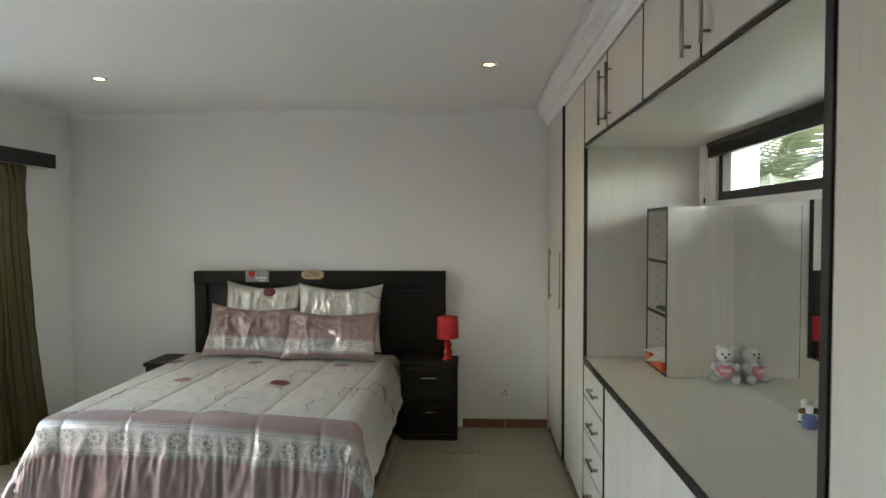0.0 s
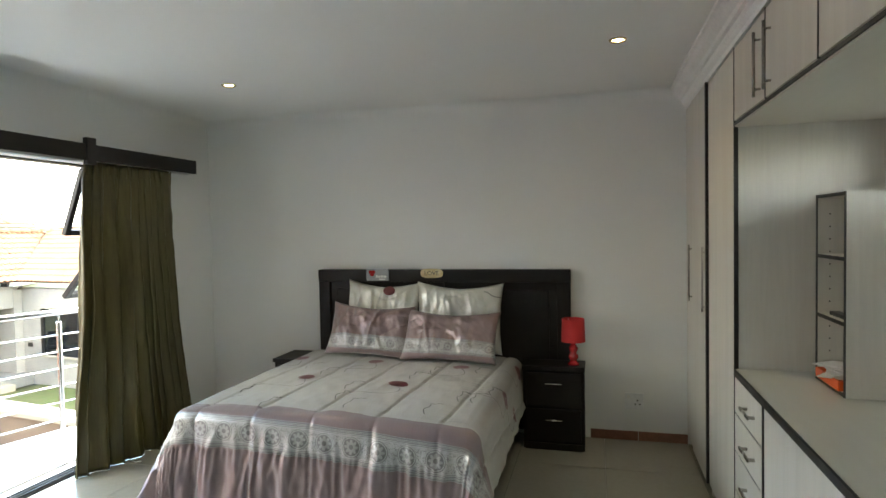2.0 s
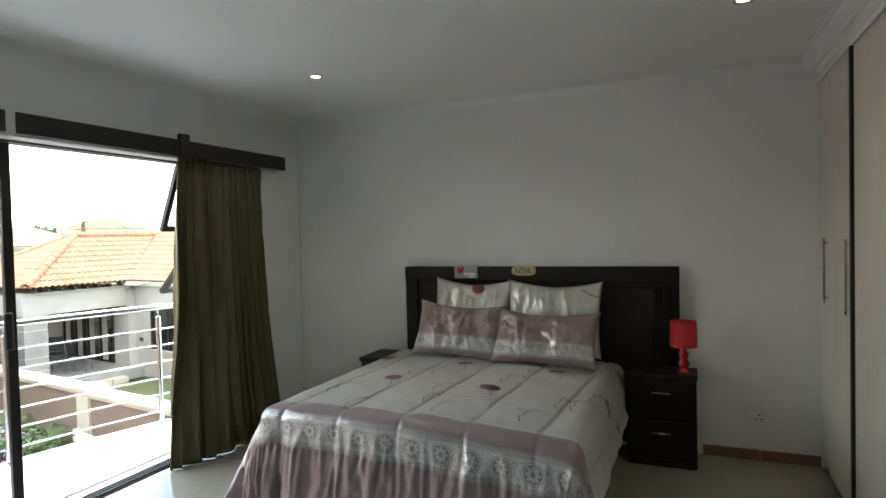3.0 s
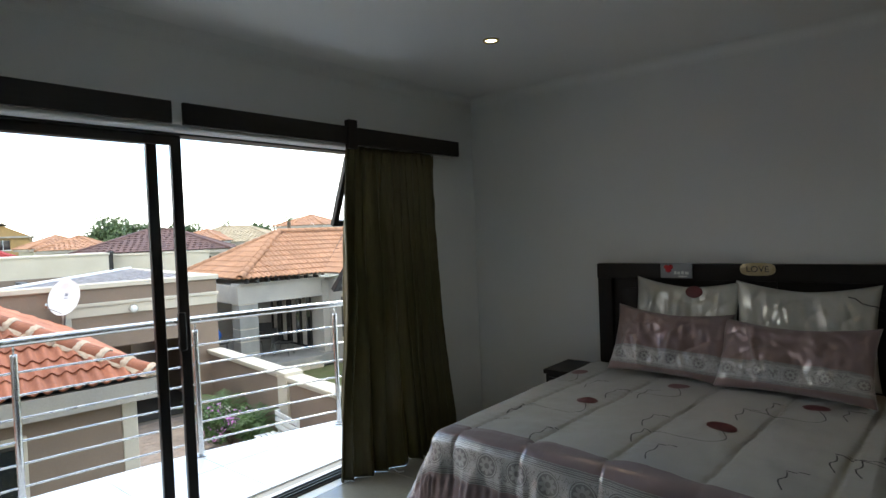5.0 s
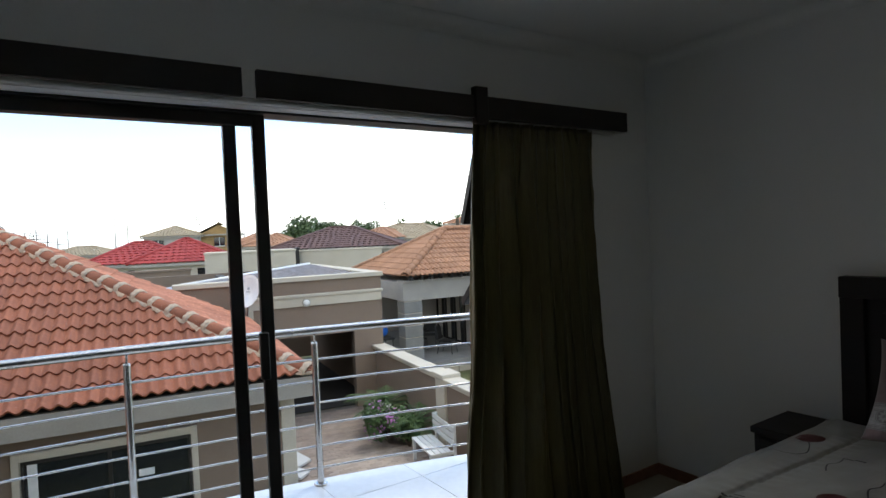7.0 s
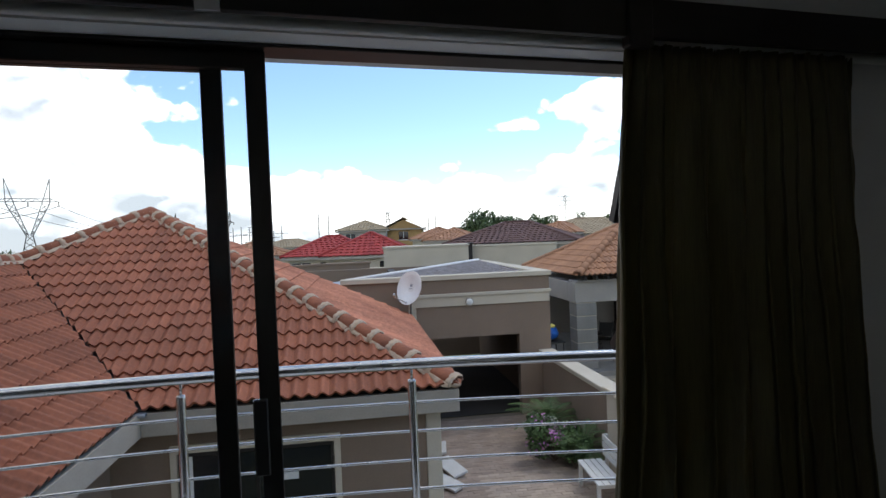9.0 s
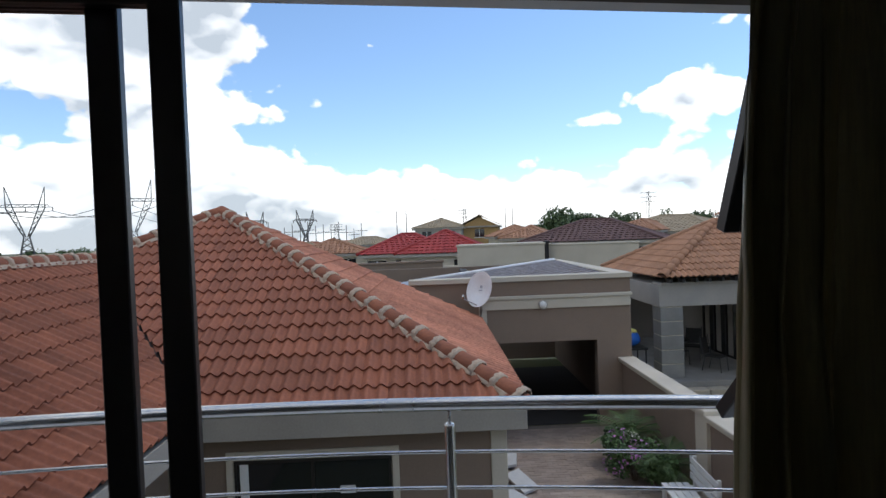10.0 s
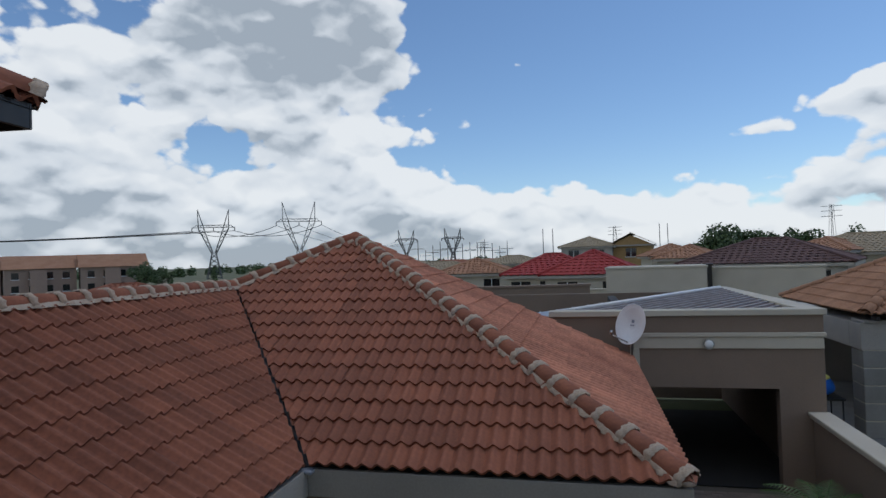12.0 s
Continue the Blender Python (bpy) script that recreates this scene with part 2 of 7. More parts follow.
LAMINATE = mat("ash_laminate", (0.63, 0.605, 0.545), 0.38, scale=1.5, fine=9.0, stretch=(9, 9, 0.5), bump=0.03, col2=(0.55, 0.525, 0.47), lo=0.30, hi=0.72)
COUNTER = mat("counter_laminate", (0.60, 0.575, 0.505), 0.42, rvar=0.02, scale=1.2, fine=7.0, stretch=(5, 0.6, 5), bump=0.0, col2=(0.565, 0.54, 0.47), lo=0.30, hi=0.72)
EDGING = mat("dark_edging", (0.018, 0.016, 0.015), 0.45, scale=12)
STEEL = mat("brushed_steel", (0.44, 0.42, 0.39), 0.28, 1.0, scale=8, fine=120, bump=0.05, stretch=(1, 1, 0.15))
CHROME = mat("polished_steel", (0.62, 0.61, 0.59), 0.24, 1.0, scale=5, fine=60, bump=0.02)
DARKWOOD = mat("dark_stained_wood", (0.012, 0.009, 0.008), 0.5, spec=0.3, scale=2.5, fine=16, stretch=(1, 1, 6), col2=(0.010, 0.008, 0.007), bump=0.12)
PELMET = mat("pelmet_wood", (0.020, 0.015, 0.013), 0.5, scale=2.5, fine=16, stretch=(1, 0.4, 6), col2=(0.011, 0.009, 0.008), bump=0.15)
BRONZE = mat("bronze_aluminium", (0.022, 0.019, 0.018), 0.4, 0.2, scale=6, fine=90, bump=0.05)
CURTAIN = mat("olive_taffeta", (0.160, 0.136, 0.055), 0.40, scale=3, fine=26, stretch=(8, 8, 0.4), col2=(0.075, 0.062, 0.028), bump=0.3, depth=0.004, spec=0.6)


def let_light_through(m, col, weight):
    """Thin cloth: part of the light passes."""
    nt = m.node_tree
    out, p = nt.nodes["Material Output"], nt.nodes["Principled BSDF"]
    tr, mx = nt.nodes.new("ShaderNodeBsdfTranslucent"), nt.nodes.new("ShaderNodeMixShader")
    tr.inputs["Color"].default_value, mx.inputs[0].default_value = (*col, 1), weight
    nt.links.new(p.outputs[0], mx.inputs[1])
    nt.links.new(tr.outputs[0], mx.inputs[2])
    nt.links.new(mx.outputs[0], out.inputs["Surface"])


let_light_through(CURTAIN, (0.22, 0.19, 0.075), 0.24)
RED = mat("red_fabric", (0.50, 0.012, 0.016), 0.6, scale=8, fine=140, col2=(0.40, 0.009, 0.012), bump=0.2)
REDGLOSS = mat("red_lacquer", (0.46, 0.010, 0.014), 0.2, scale=8)
WHITEPL = mat("white_plastic", (0.78, 0.77, 0.74), 0.35, scale=5, bump=0.02)
BLACKPL = mat("black_plastic", (0.02, 0.02, 0.02), 0.4, scale=8)
MOTIF_RED = mat("printed_red", (0.115, 0.012, 0.017), 0.4, scale=12)
MOTIF_DARK = mat("printed_charcoal", (0.035, 0.03, 0.035), 0.45, scale=12)
MOTIF_GREY = mat("printed_grey", (0.30, 0.28, 0.28), 0.4, scale=12)
PLAQUE_GREY = mat("plaque_grey", (0.32, 0.32, 0.33), 0.5, scale=20)
PLAQUE_CREAM = mat("plaque_cream", (0.62, 0.52, 0.34), 0.55, scale=25, col2=(0.48, 0.36, 0.18))
ORANGE = mat("orange_plastic", (0.70, 0.10, 0.015), 0.4, scale=8)
PAPER = mat("paper", (0.72, 0.72, 0.70), 0.7, scale=15)
PLUSH = mat("white_plush", (0.72, 0.70, 0.70), 0.95, scale=14, fine=220, bump=0.9, depth=0.006)
PINK = mat("pink_plush", (0.70, 0.28, 0.34), 0.9, scale=14, fine=200, bump=0.6)
BLUEGL = mat("blue_label", (0.14, 0.18, 0.36), 0.35, scale=10)
AMBER = mat("brown_liquid", (0.16, 0.09, 0.035), 0.15, scale=10)
SATIN = satin_mat("comforter_satin", (0.60, 0.59, 0.545), (0.30, 0.22, 0.225), (0.52, 0.515, 0.505), [(-1.0, 0.335, "mauve"), (0.335, 0.515, "lace"), (0.515, 0.625, "mauve")])
SATIN_PLAIN = satin_mat("ivory_satin", (0.58, 0.57, 0.525), (0.30, 0.22, 0.22), (0.55, 0.545, 0.54), [])
SATIN_MAUVE = satin_mat("mauve_satin", (0.56, 0.54, 0.50), (0.31, 0.22, 0.225), (0.52, 0.51, 0.51), [(-1.0, 0.045, "mauve"), (0.045, 0.155, "lace"), (0.155, 1.0, "mauve")])
GLASS = glass_mat("clear_glass")
MIRROR = mat("mirror_silver", (0.86, 0.88, 0.87), 0.012, 1.0, scale=1, bump=0.0, rvar=0.005, col2=(0.86, 0.88, 0.87))
LAMP_GLOW = glow_mat("lamp_glow", (1.0, 0.86, 0.55), 9.0)
BRASS = mat("aged_brass", (0.42, 0.34, 0.18), 0.35, 1.0, scale=20)
BALC_TILE = mat("balcony_tile", (0.74, 0.75, 0.77), 0.18, scale=1.6, fine=22, bump=0.02, rnd=0.03, col2=(0.66, 0.67, 0.69))
PLASTER = mat("taupe_plaster", (0.235, 0.172, 0.126), 0.9, scale=0.8, fine=60, bump=0.5, col2=(0.19, 0.14, 0.105), depth=0.004)
CREAM = mat("cream_plaster", (0.54, 0.485, 0.39), 0.85, scale=0.9, fine=60, bump=0.4, col2=(0.46, 0.41, 0.325), depth=0.004)
APARTMENT = mat("apartment_plaster", (0.33, 0.235, 0.18), 0.9, scale=0.3, fine=4, col2=(0.27, 0.19, 0.15))
LEAF_SHRUB = mat("shrub_leaf", (0.075, 0.135, 0.040), 0.55, scale=2, fine=12, bump=0.0, col2=(0.055, 0.10, 0.03), rnd=0.3, island=True)
GREYPL = mat("grey_plaster", (0.48, 0.445, 0.395), 0.88, scale=0.9, fine=60, bump=0.4, col2=(0.34, 0.325, 0.305), depth=0.004)
STONE = mat("column_block", (0.30, 0.295, 0.28), 0.85, scale=2.0, fine=50, bump=0.5, col2=(0.23, 0.225, 0.215), rnd=0.06)
FASCIA = mat("fascia_board", (0.37, 0.335, 0.285), 0.6, scale=1.5, fine=40, col2=(0.30, 0.27, 0.23))
TILE = mat("clay_tile", (0.305, 0.102, 0.050), 0.8, scale=0.6, fine=22, bump=0.5, col2=(0.185, 0.061, 0.032), rnd=0.17, depth=0.004)
TILE_ALL = mat("clay_tile_far", (0.305, 0.102, 0.050), 0.8, scale=0.6, fine=22, bump=0.5, col2=(0.185, 0.061, 0.032), rnd=0.17, depth=0.004, island=True)
# clay tile lightened to salmon; sunlight on the north slope put into its colour
TILE_SUNLIT = mat("sunlit_clay_tile", (0.47, 0.185, 0.105), 0.8, scale=0.5, fine=22, bump=0.5, col2=(0.29, 0.105, 0.058), rnd=0.16, depth=0.004, island=True, lo=0.42, hi=0.60)
TILE_TAN = mat("tan_tile", (0.38, 0.200, 0.115), 0.8, scale=0.7, fine=18, bump=0.5, col2=(0.29, 0.140, 0.073), rnd=0.13, depth=0.004, island=True)
TILE_RED = mat("red_tile", (0.33, 0.028, 0.024), 0.7, scale=0.7, fine=12, bump=0.4, col2=(0.25, 0.02, 0.018), rnd=0.1, island=True)
TILE_BROWN = mat("brown_tile", (0.120, 0.062, 0.055), 0.8, scale=0.7, fine=12, bump=0.4, col2=(0.085, 0.045, 0.04), rnd=0.12, island=True)
TILE_BEIGE = mat("beige_tile", (0.36, 0.29, 0.19), 0.8, scale=0.7, fine=12, bump=0.4, col2=(0.29, 0.23, 0.15), rnd=0.1, island=True)
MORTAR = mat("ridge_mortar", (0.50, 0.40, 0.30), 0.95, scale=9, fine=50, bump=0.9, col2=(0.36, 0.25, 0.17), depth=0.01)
PAVER = mat("paving_brick", (0.42, 0.34, 0.275), 0.85, scale=3, fine=40, bump=0.5, col2=(0.33, 0.26, 0.21), rnd=0.13, depth=0.003)
SAND = mat("sand_joint", (0.20, 0.165, 0.13), 0.95, scale=6, bump=0.5)
DARKGLASS = mat("window_glass_dark", (0.012, 0.014, 0.016), 0.06, scale=1, bump=0.0, rvar=0.02, spec=0.6)
# near-black: the shade inside the open garage is put into this colour
GARAGE_SHADE = mat("garage_inside_shade", (0.045, 0.042, 0.040), 0.9, scale=1, bump=0.2)
SHEET = mat("galvanised_sheet", (0.24, 0.26, 0.30), 0.55, 0.1, scale=0.8, fine=20, bump=0.1, col2=(0.34, 0.36, 0.40))
RIB = mat("roof_rib_metal", (0.36, 0.33, 0.32), 0.7, scale=3, col2=(0.22, 0.19, 0.18))
SHEET_BROWN = mat("brown_purlin", (0.095, 0.045, 0.038), 0.7, scale=3)
GRASS = mat("grass", (0.10, 0.13, 0.04), 0.95, scale=0.25, fine=6, bump=0.8, col2=(0.14, 0.125, 0.06), depth=0.03)
EARTH = mat("veld_ground", (0.15, 0.14, 0.075), 0.95, scale=0.03, fine=0.8, bump=0.5, col2=(0.09, 0.105, 0.045), depth=0.05)
LEAF = mat("leaf_green", (0.085, 0.130, 0.045), 0.6, scale=1.3, fine=9, bump=0.0, col2=(0.045, 0.075, 0.026), rnd=0.25, island=True)
LEAF_PALM = mat("palm_leaf", (0.12, 0.19, 0.07), 0.5, scale=1.3, fine=9, bump=0.0, col2=(0.06, 0.115, 0.028), rnd=0.25, island=True)
LEAF_GREY = mat("grey_palm_leaf", (0.30, 0.33, 0.25), 0.45, scale=1.3, fine=9, bump=0.0, col2=(0.15, 0.18, 0.11), rnd=0.3, island=True)
BARK = mat("bark", (0.11, 0.08, 0.055), 0.95, scale=5, fine=25, bump=0.9, depth=0.02)
FLOWER = mat("purple_flower", (0.48, 0.20, 0.46), 0.7, scale=12, rnd=0.2, island=True)
WHITEFL = mat("white_flower", (0.70, 0.70, 0.66), 0.7, scale=12)
GALV = mat("galvanised_lattice", (0.10, 0.105, 0.11), 0.6, 0.3, scale=0.5)
DISHWHITE = mat("dish_white", (0.78, 0.79, 0.80), 0.45, scale=3, bump=0.03)
BLUETARP = mat("blue_cover", (0.02, 0.14, 0.55), 0.5, scale=4)
YELLOW = mat("yellow_cover", (0.70, 0.62, 0.16), 0.6, scale=4)
BRICKFACE = mat("yellow_face_brick", (0.42, 0.27, 0.11), 0.85, scale=4, fine=18, col2=(0.32, 0.20, 0.085))
WHITEWOOD = mat("white_painted_wood", (0.70, 0.70, 0.68), 0.5, scale=5, fine=30)

# ---- builders ----
IDENT = Matrix.Identity(4)
EXT = Matrix.Rotation(radians(-8.0), 4, "Z")     # the axes of the buildings round the courtyard


def thing(name, base, label="", category="", group="", kind="", m=IDENT):
    e = new(name)
    e.empty_display_size = 0.1
    e.matrix_basis = m @ Matrix.Translation(base)
    e["base"] = tuple(base)
    return tagged(e, label, category, group, kind)


def mesh_of(name, bm, materials, smooth=False):
    me = bpy.data.meshes.new(name)
    bm.normal_update()
    if smooth:
        for f in bm.faces:
            f.smooth = True
    bm.to_mesh(me)
    bm.free()
    for x in materials if isinstance(materials, (list, tuple)) else [materials]:
        me.materials.append(x)
    return me


def part(name, bm, material, parent=None, label="", smooth=False, kind=""):
    """One mesh object, under a thing or under a part; its mesh is in the thing's own axes."""
    ob = new(name, mesh_of(name, bm, material, smooth))
    if parent is not None:
        ob.parent = parent
        if parent.type == "EMPTY":
            ob.matrix_parent_inverse = Matrix.Translation(-Vector(parent["base"]))
    return tagged(ob, label, kind=kind)


def piece(name, me, parent, m):
    """A small repeat on shared mesh data, at m in the axes of its thing."""
    ob = new(name, me)
    ob.parent = parent
    if parent.type == "EMPTY":
        ob.matrix_parent_inverse = Matrix.Translation(-Vector(parent["base"]))
    ob.matrix_basis = m
    return ob


def box(bm, lo, hi, bevel=0.0, seg=1, m=None, mi=0):
    vs = [bm.verts.new((x, y, z)) for x in (lo[0], hi[0]) for y in (lo[1], hi[1]) for z in (lo[2], hi[2])]
    fs = [bm.faces.new([vs[i] for i in q]) for q in ((0, 1, 3, 2), (4, 6, 7, 5), (0, 4, 5, 1), (2, 3, 7, 6), (0, 2, 6, 4), (1, 5, 7, 3))]
    for f in fs:
        f.material_index = mi
    if bevel:
        es = list({e for f in fs for e in f.edges})
        r = bmesh.ops.bevel(bm, geom=es, offset=bevel, segments=seg, affect="EDGES", profile=0.6)
        vs = list({v for f in r["faces"] for v in f.verts} | {v for v in vs if v.is_valid})
        for f in r["faces"]:
            f.material_index = mi
    if m is not None:
        bmesh.ops.transform(bm, matrix=m, verts=vs)
    return bm


def B(lo, hi, bevel=0.0, seg=1, m=None):
    return box(bmesh.new(), lo, hi, bevel, seg, m)


def rod(bm, p0, p1, r0, r1=None, n=8, caps=True):
    p0, p1 = Vector(p0), Vector(p1)
    r1 = r0 if r1 is None else r1
    d = (p1 - p0).normalized()
    s = d.cross(Vector((0, 0, 1)) if abs(d.z) < 0.9 else Vector((1, 0, 0))).normalized()
    t = d.cross(s)
    rings = [[bm.verts.new(p + (s * math.cos(2 * math.pi * i / n) + t * math.sin(2 * math.pi * i / n)) * r) for i in range(n)] for p, r in ((p0, r0), (p1, r1))]
    for i in range(n):
        f = bm.faces.new((rings[0][i], rings[0][(i + 1) % n], rings[1][(i + 1) % n], rings[1][i]))
        f.smooth = n > 5
    if caps:
        bm.faces.new(rings[0][::-1])
        bm.faces.new(rings[1])
    return bm


def lathe(bm, prof, at, n=24, mi=0):
    """prof: (radius, height) from bottom to top."""
    x, y, z = at
    rings = [[bm.verts.new((x + r * math.cos(2 * math.pi * i / n), y + r * math.sin(2 * math.pi * i / n), z + h)) for i in range(n)] for r, h in prof]
    for a, b in zip(rings, rings[1:]):
        for i in range(n):
            f = bm.faces.new((a[i], a[(i + 1) % n], b[(i + 1) % n], b[i]))
            f.smooth, f.material_index = True, mi
    return bm


def tube(bm, pts, r, n=8):
    """A round bar along a polyline."""
    pts = [Vector(p) for p in pts]
    rings = []
    for i, p in enumerate(pts):
        d = (pts[min(i + 1, len(pts) - 1)] - pts[max(i - 1, 0)]).normalized()
        s = d.cross(Vector((0, 0, 1)) if abs(d.z) < 0.9 else Vector((1, 0, 0))).normalized()
        t = d.cross(s)
        rings.append([bm.verts.new(p + (s * math.cos(2 * math.pi * k / n) + t * math.sin(2 * math.pi * k / n)) * r) for k in range(n)])
    for a, b in zip(rings, rings[1:]):
        for k in range(n):
            bm.faces.new((a[k], a[(k + 1) % n], b[(k + 1) % n], b[k])).smooth = True
    bm.faces.new(rings[0][::-1])
    bm.faces.new(rings[-1])
    return bm


def ball(bm, c, r, mi=0, sub=2, squash=(1, 1, 1)):
    vs = bmesh.ops.create_icosphere(bm, subdivisions=sub, radius=r)["verts"]
    bmesh.ops.transform(bm, matrix=Matrix.Translation(c) @ Matrix.Diagonal((*squash, 1)), verts=vs)
    for f in {f for v in vs for f in v.link_faces}:
        f.material_index, f.smooth = mi, True
    return bm


def extrude_profile(bm, prof, p0, p1, side, up=Vector((0, 0, 1)), mi=0):
    """A closed moulding profile (out, up) swept from p0 to p1."""
    p0, p1, side = Vector(p0), Vector(p1), Vector(side)
    a = [bm.verts.new(p0 + side * o + up * h) for o, h in prof]
    b = [bm.verts.new(p1 + side * o + up * h) for o, h in prof]
    n = len(prof)
    for i in range(n):
        bm.faces.new((a[i], a[(i + 1) % n], b[(i + 1) % n], b[i])).material_index = mi
    bm.faces.new(a[::-1]).material_index = mi
    bm.faces.new(b).material_index = mi
    bmesh.ops.recalc_face_normals(bm, faces=bm.faces)
    return bm


def structure(name, bm, material, label="", m=IDENT, smooth=False):
    ob = part(name, bm, material, smooth=smooth)
    ob.matrix_world = m
    return tagged(ob, label, kind="structure")


def quad(bm, a, b, c, d, mi=0):
    f = bm.faces.new([bm.verts.new(p) for p in (a, b, c, d)])
    f.material_index = mi
    return f


def wall_with_holes(bm, axis, at, thick, lo, hi, holes):
    """A wall in the plane axis=at (thick to at+thick), spanning lo..hi in (along, z), with rectangular openings cut through."""
    us = sorted({lo[0], hi[0], *(h[i] for h in holes for i in (0, 2))})
    zs = sorted({lo[1], hi[1], *(h[i] for h in holes for i in (1, 3))})
    for u0, u1 in zip(us, us[1:]):
        for z0, z1 in zip(zs, zs[1:]):
            c = ((u0 + u1) / 2, (z0 + z1) / 2)
            if any(h[0] < c[0] < h[2] and h[1] < c[1] < h[3] for h in holes):
                continue
            if axis == "x":
                box(bm, (min(at, at + thick), u0, z0), (max(at, at + thick), u1, z1))
            else:
                box(bm, (u0, min(at, at + thick), z0), (u1, max(at, at + thick), z1))
    bmesh.ops.remove_doubles(bm, verts=bm.verts, dist=0.0005)
    seen = {}
    for f in list(bm.faces):
        seen.setdefault(tuple(round(c, 3) for c in f.calc_center_median()), []).append(f)
    bmesh.ops.delete(bm, geom=[f for g in seen.values() if len(g) > 1 for f in g], context="FACES_ONLY")
    return bm

# ---- the bedroom ----
XL, XR, YH, YB, ZC = -3.32, 1.315, 4.65, -1.9, 2.617      # inner faces: door wall, alcove back, head wall, wall behind, ceiling
OPEN = (0.25, 0.0, 4.02, 2.120)                           # sliding door opening: y0, z0, y1, z1
WIN = (0.98, 1.78, 2.90, 2.075)                           # alcove window opening

structure("wall_north", B((XL - 0.25, YH, -0.05), (XR + 0.25, YH + 0.22, ZC + 0.1)), WALL, "smooth off-white painted bedroom wall behind the bed")
structure("wall_south", B((XL - 0.25, YB - 0.22, -0.05), (XR + 0.25, YB, ZC + 0.1)), WALL, "smooth off-white painted bedroom wall")
structure("wall_west", wall_with_holes(bmesh.new(), "x", XL, -0.25, (YB, -0.05), (YH, ZC + 0.1), [OPEN]), WALL, "off-white wall with a wide sliding door opening")
structure("wall_east", wall_with_holes(bmesh.new(), "x", XR, 0.22, (YB, -0.05), (YH, ZC + 0.1), [WIN]), WALL, "off-white wall with a narrow high window")
structure("ceiling", B((XL, YB, ZC), (XR, YH, ZC + 0.1)), CEIL, "plain white painted ceiling")
structure("floor_slab", B((XL, YB, -0.30), (XR, YH, -0.012)), GROUT, "grouted bed under the bedroom floor tiles")
# unseen slab, added above the ceiling so no sky light leaks in
roof = B((XL - 0.25, YB - 0.22, ZC + 0.104), (XR + 0.25, YH + 0.22, ZC + 0.35))
structure("sky_block_slab", roof, GREYPL, "unseen slab over the bedroom that keeps sky light out")

# plain coved cornice at the head and door walls, a moulded one over the cupboards
cove = [(0.0, 0.0), (0.071, 0.0)] + [(0.071 - 0.070 * math.sin(a), -0.001 - 0.070 * (1 - math.cos(a))) for a in [i * math.pi / 2 / 14 for i in range(15)]] + [(0.0, -0.072)]
structure("trim_cornice_north", extrude_profile(bmesh.new(), cove, (XL, YH, ZC - 0.001), (0.69, YH, ZC - 0.001), (0, -1, 0)), WALL, "white coved plaster cornice")
structure("trim_cornice_west", extrude_profile(bmesh.new(), cove, (XL, YB, ZC - 0.002), (XL, YH - 0.002, ZC - 0.002), (1, 0, 0)), WALL, "white coved plaster cornice")
mould = [(0, 0), (0.115, 0), (0.115, -0.018), (0.10, -0.024), (0.088, -0.05), (0.06, -0.072), (0.052, -0.09), (0.036, -0.095), (0.030, -0.118), (0.012, -0.135), (0.010, -0.158), (0, -0.158)]
structure("trim_cornice_cupboards", extrude_profile(bmesh.new(), mould, (0.69, YB, ZC - 0.0015), (0.69, YH - 0.001, ZC - 0.0015), (-1, 0, 0)), CORNICE, "white moulded plaster cornice over the cupboards")


def skirting(p0, p1, out):
    """Terracotta skirting tiles in a row, 0.3 m each."""
    p0, p1, out = Vector(p0), Vector(p1), Vector(out)
    d = (p1 - p0)
    n = max(1, round(d.length / 0.33))
    st = thing("baseboard", p0, "row of reddish-brown terracotta skirting tiles", "baseboard", kind="structure")
    e = d.normalized()
    for i in range(n):
        a, b = p0 + d * (i / n) + e * 0.0015, p0 + d * ((i + 1) / n) - e * 0.0015
        lo = Vector(min(v) for v in zip(a, b, a + out * 0.011, b + out * 0.011))
        hi = Vector(max(v) for v in zip(a, b, a + out * 0.011, b + out * 0.011))
        part("skirting_tile", B((lo.x, lo.y, 0.0), (hi.x, hi.y, 0.07), 0.003), SKIRT, st)


skirting((-0.01, YH, 0), (0.69, YH, 0), (0, -1, 0))
skirting((XL, YH, 0), (-2.46, YH, 0), (0, -1, 0))
skirting((XL, 4.03, 0), (XL, YH - 0.012, 0), (1, 0, 0))
skirting((XL, YB, 0), (XL, 0.24, 0), (1, 0, 0))


# -- downlights --
def downlight(x, y):
    d = thing("downlight", (x, y, ZC), "small round recessed downlight, lit, in the ceiling", "lamp", "ceiling downlights")
    part("trim_ring", lathe(bmesh.new(), [(0.031, -0.002), (0.034, -0.008), (0.044, -0.009), (0.048, -0.003), (0.048, 0.0)], (x, y, ZC), 28), BRASS, d, "brass-coloured ring")
    sp = new("downlight_lamp", bpy.data.lights.new("downlight_lamp", "SPOT"))
    sp.data.energy, sp.data.spot_size, sp.data.spot_blend, sp.data.shadow_soft_size, sp.data.color = 1.3, radians(110), 0.9, 0.03, (1.0, 0.86, 0.62)
    sp.matrix_world = look((x, y, ZC - 0.02), (x, y, 0))
    part("bulb", lathe(bmesh.new(), [(0.0005, -0.004), (0.020, -0.004), (0.030, -0.0015)], (x, y, ZC), 24), LAMP_GLOW, d, "glowing bulb face")


downlight(-2.325, 3.527)
downlight(0.171, 3.344)

# -- built-in cupboards --
CF = 0.69                                                 # their front face


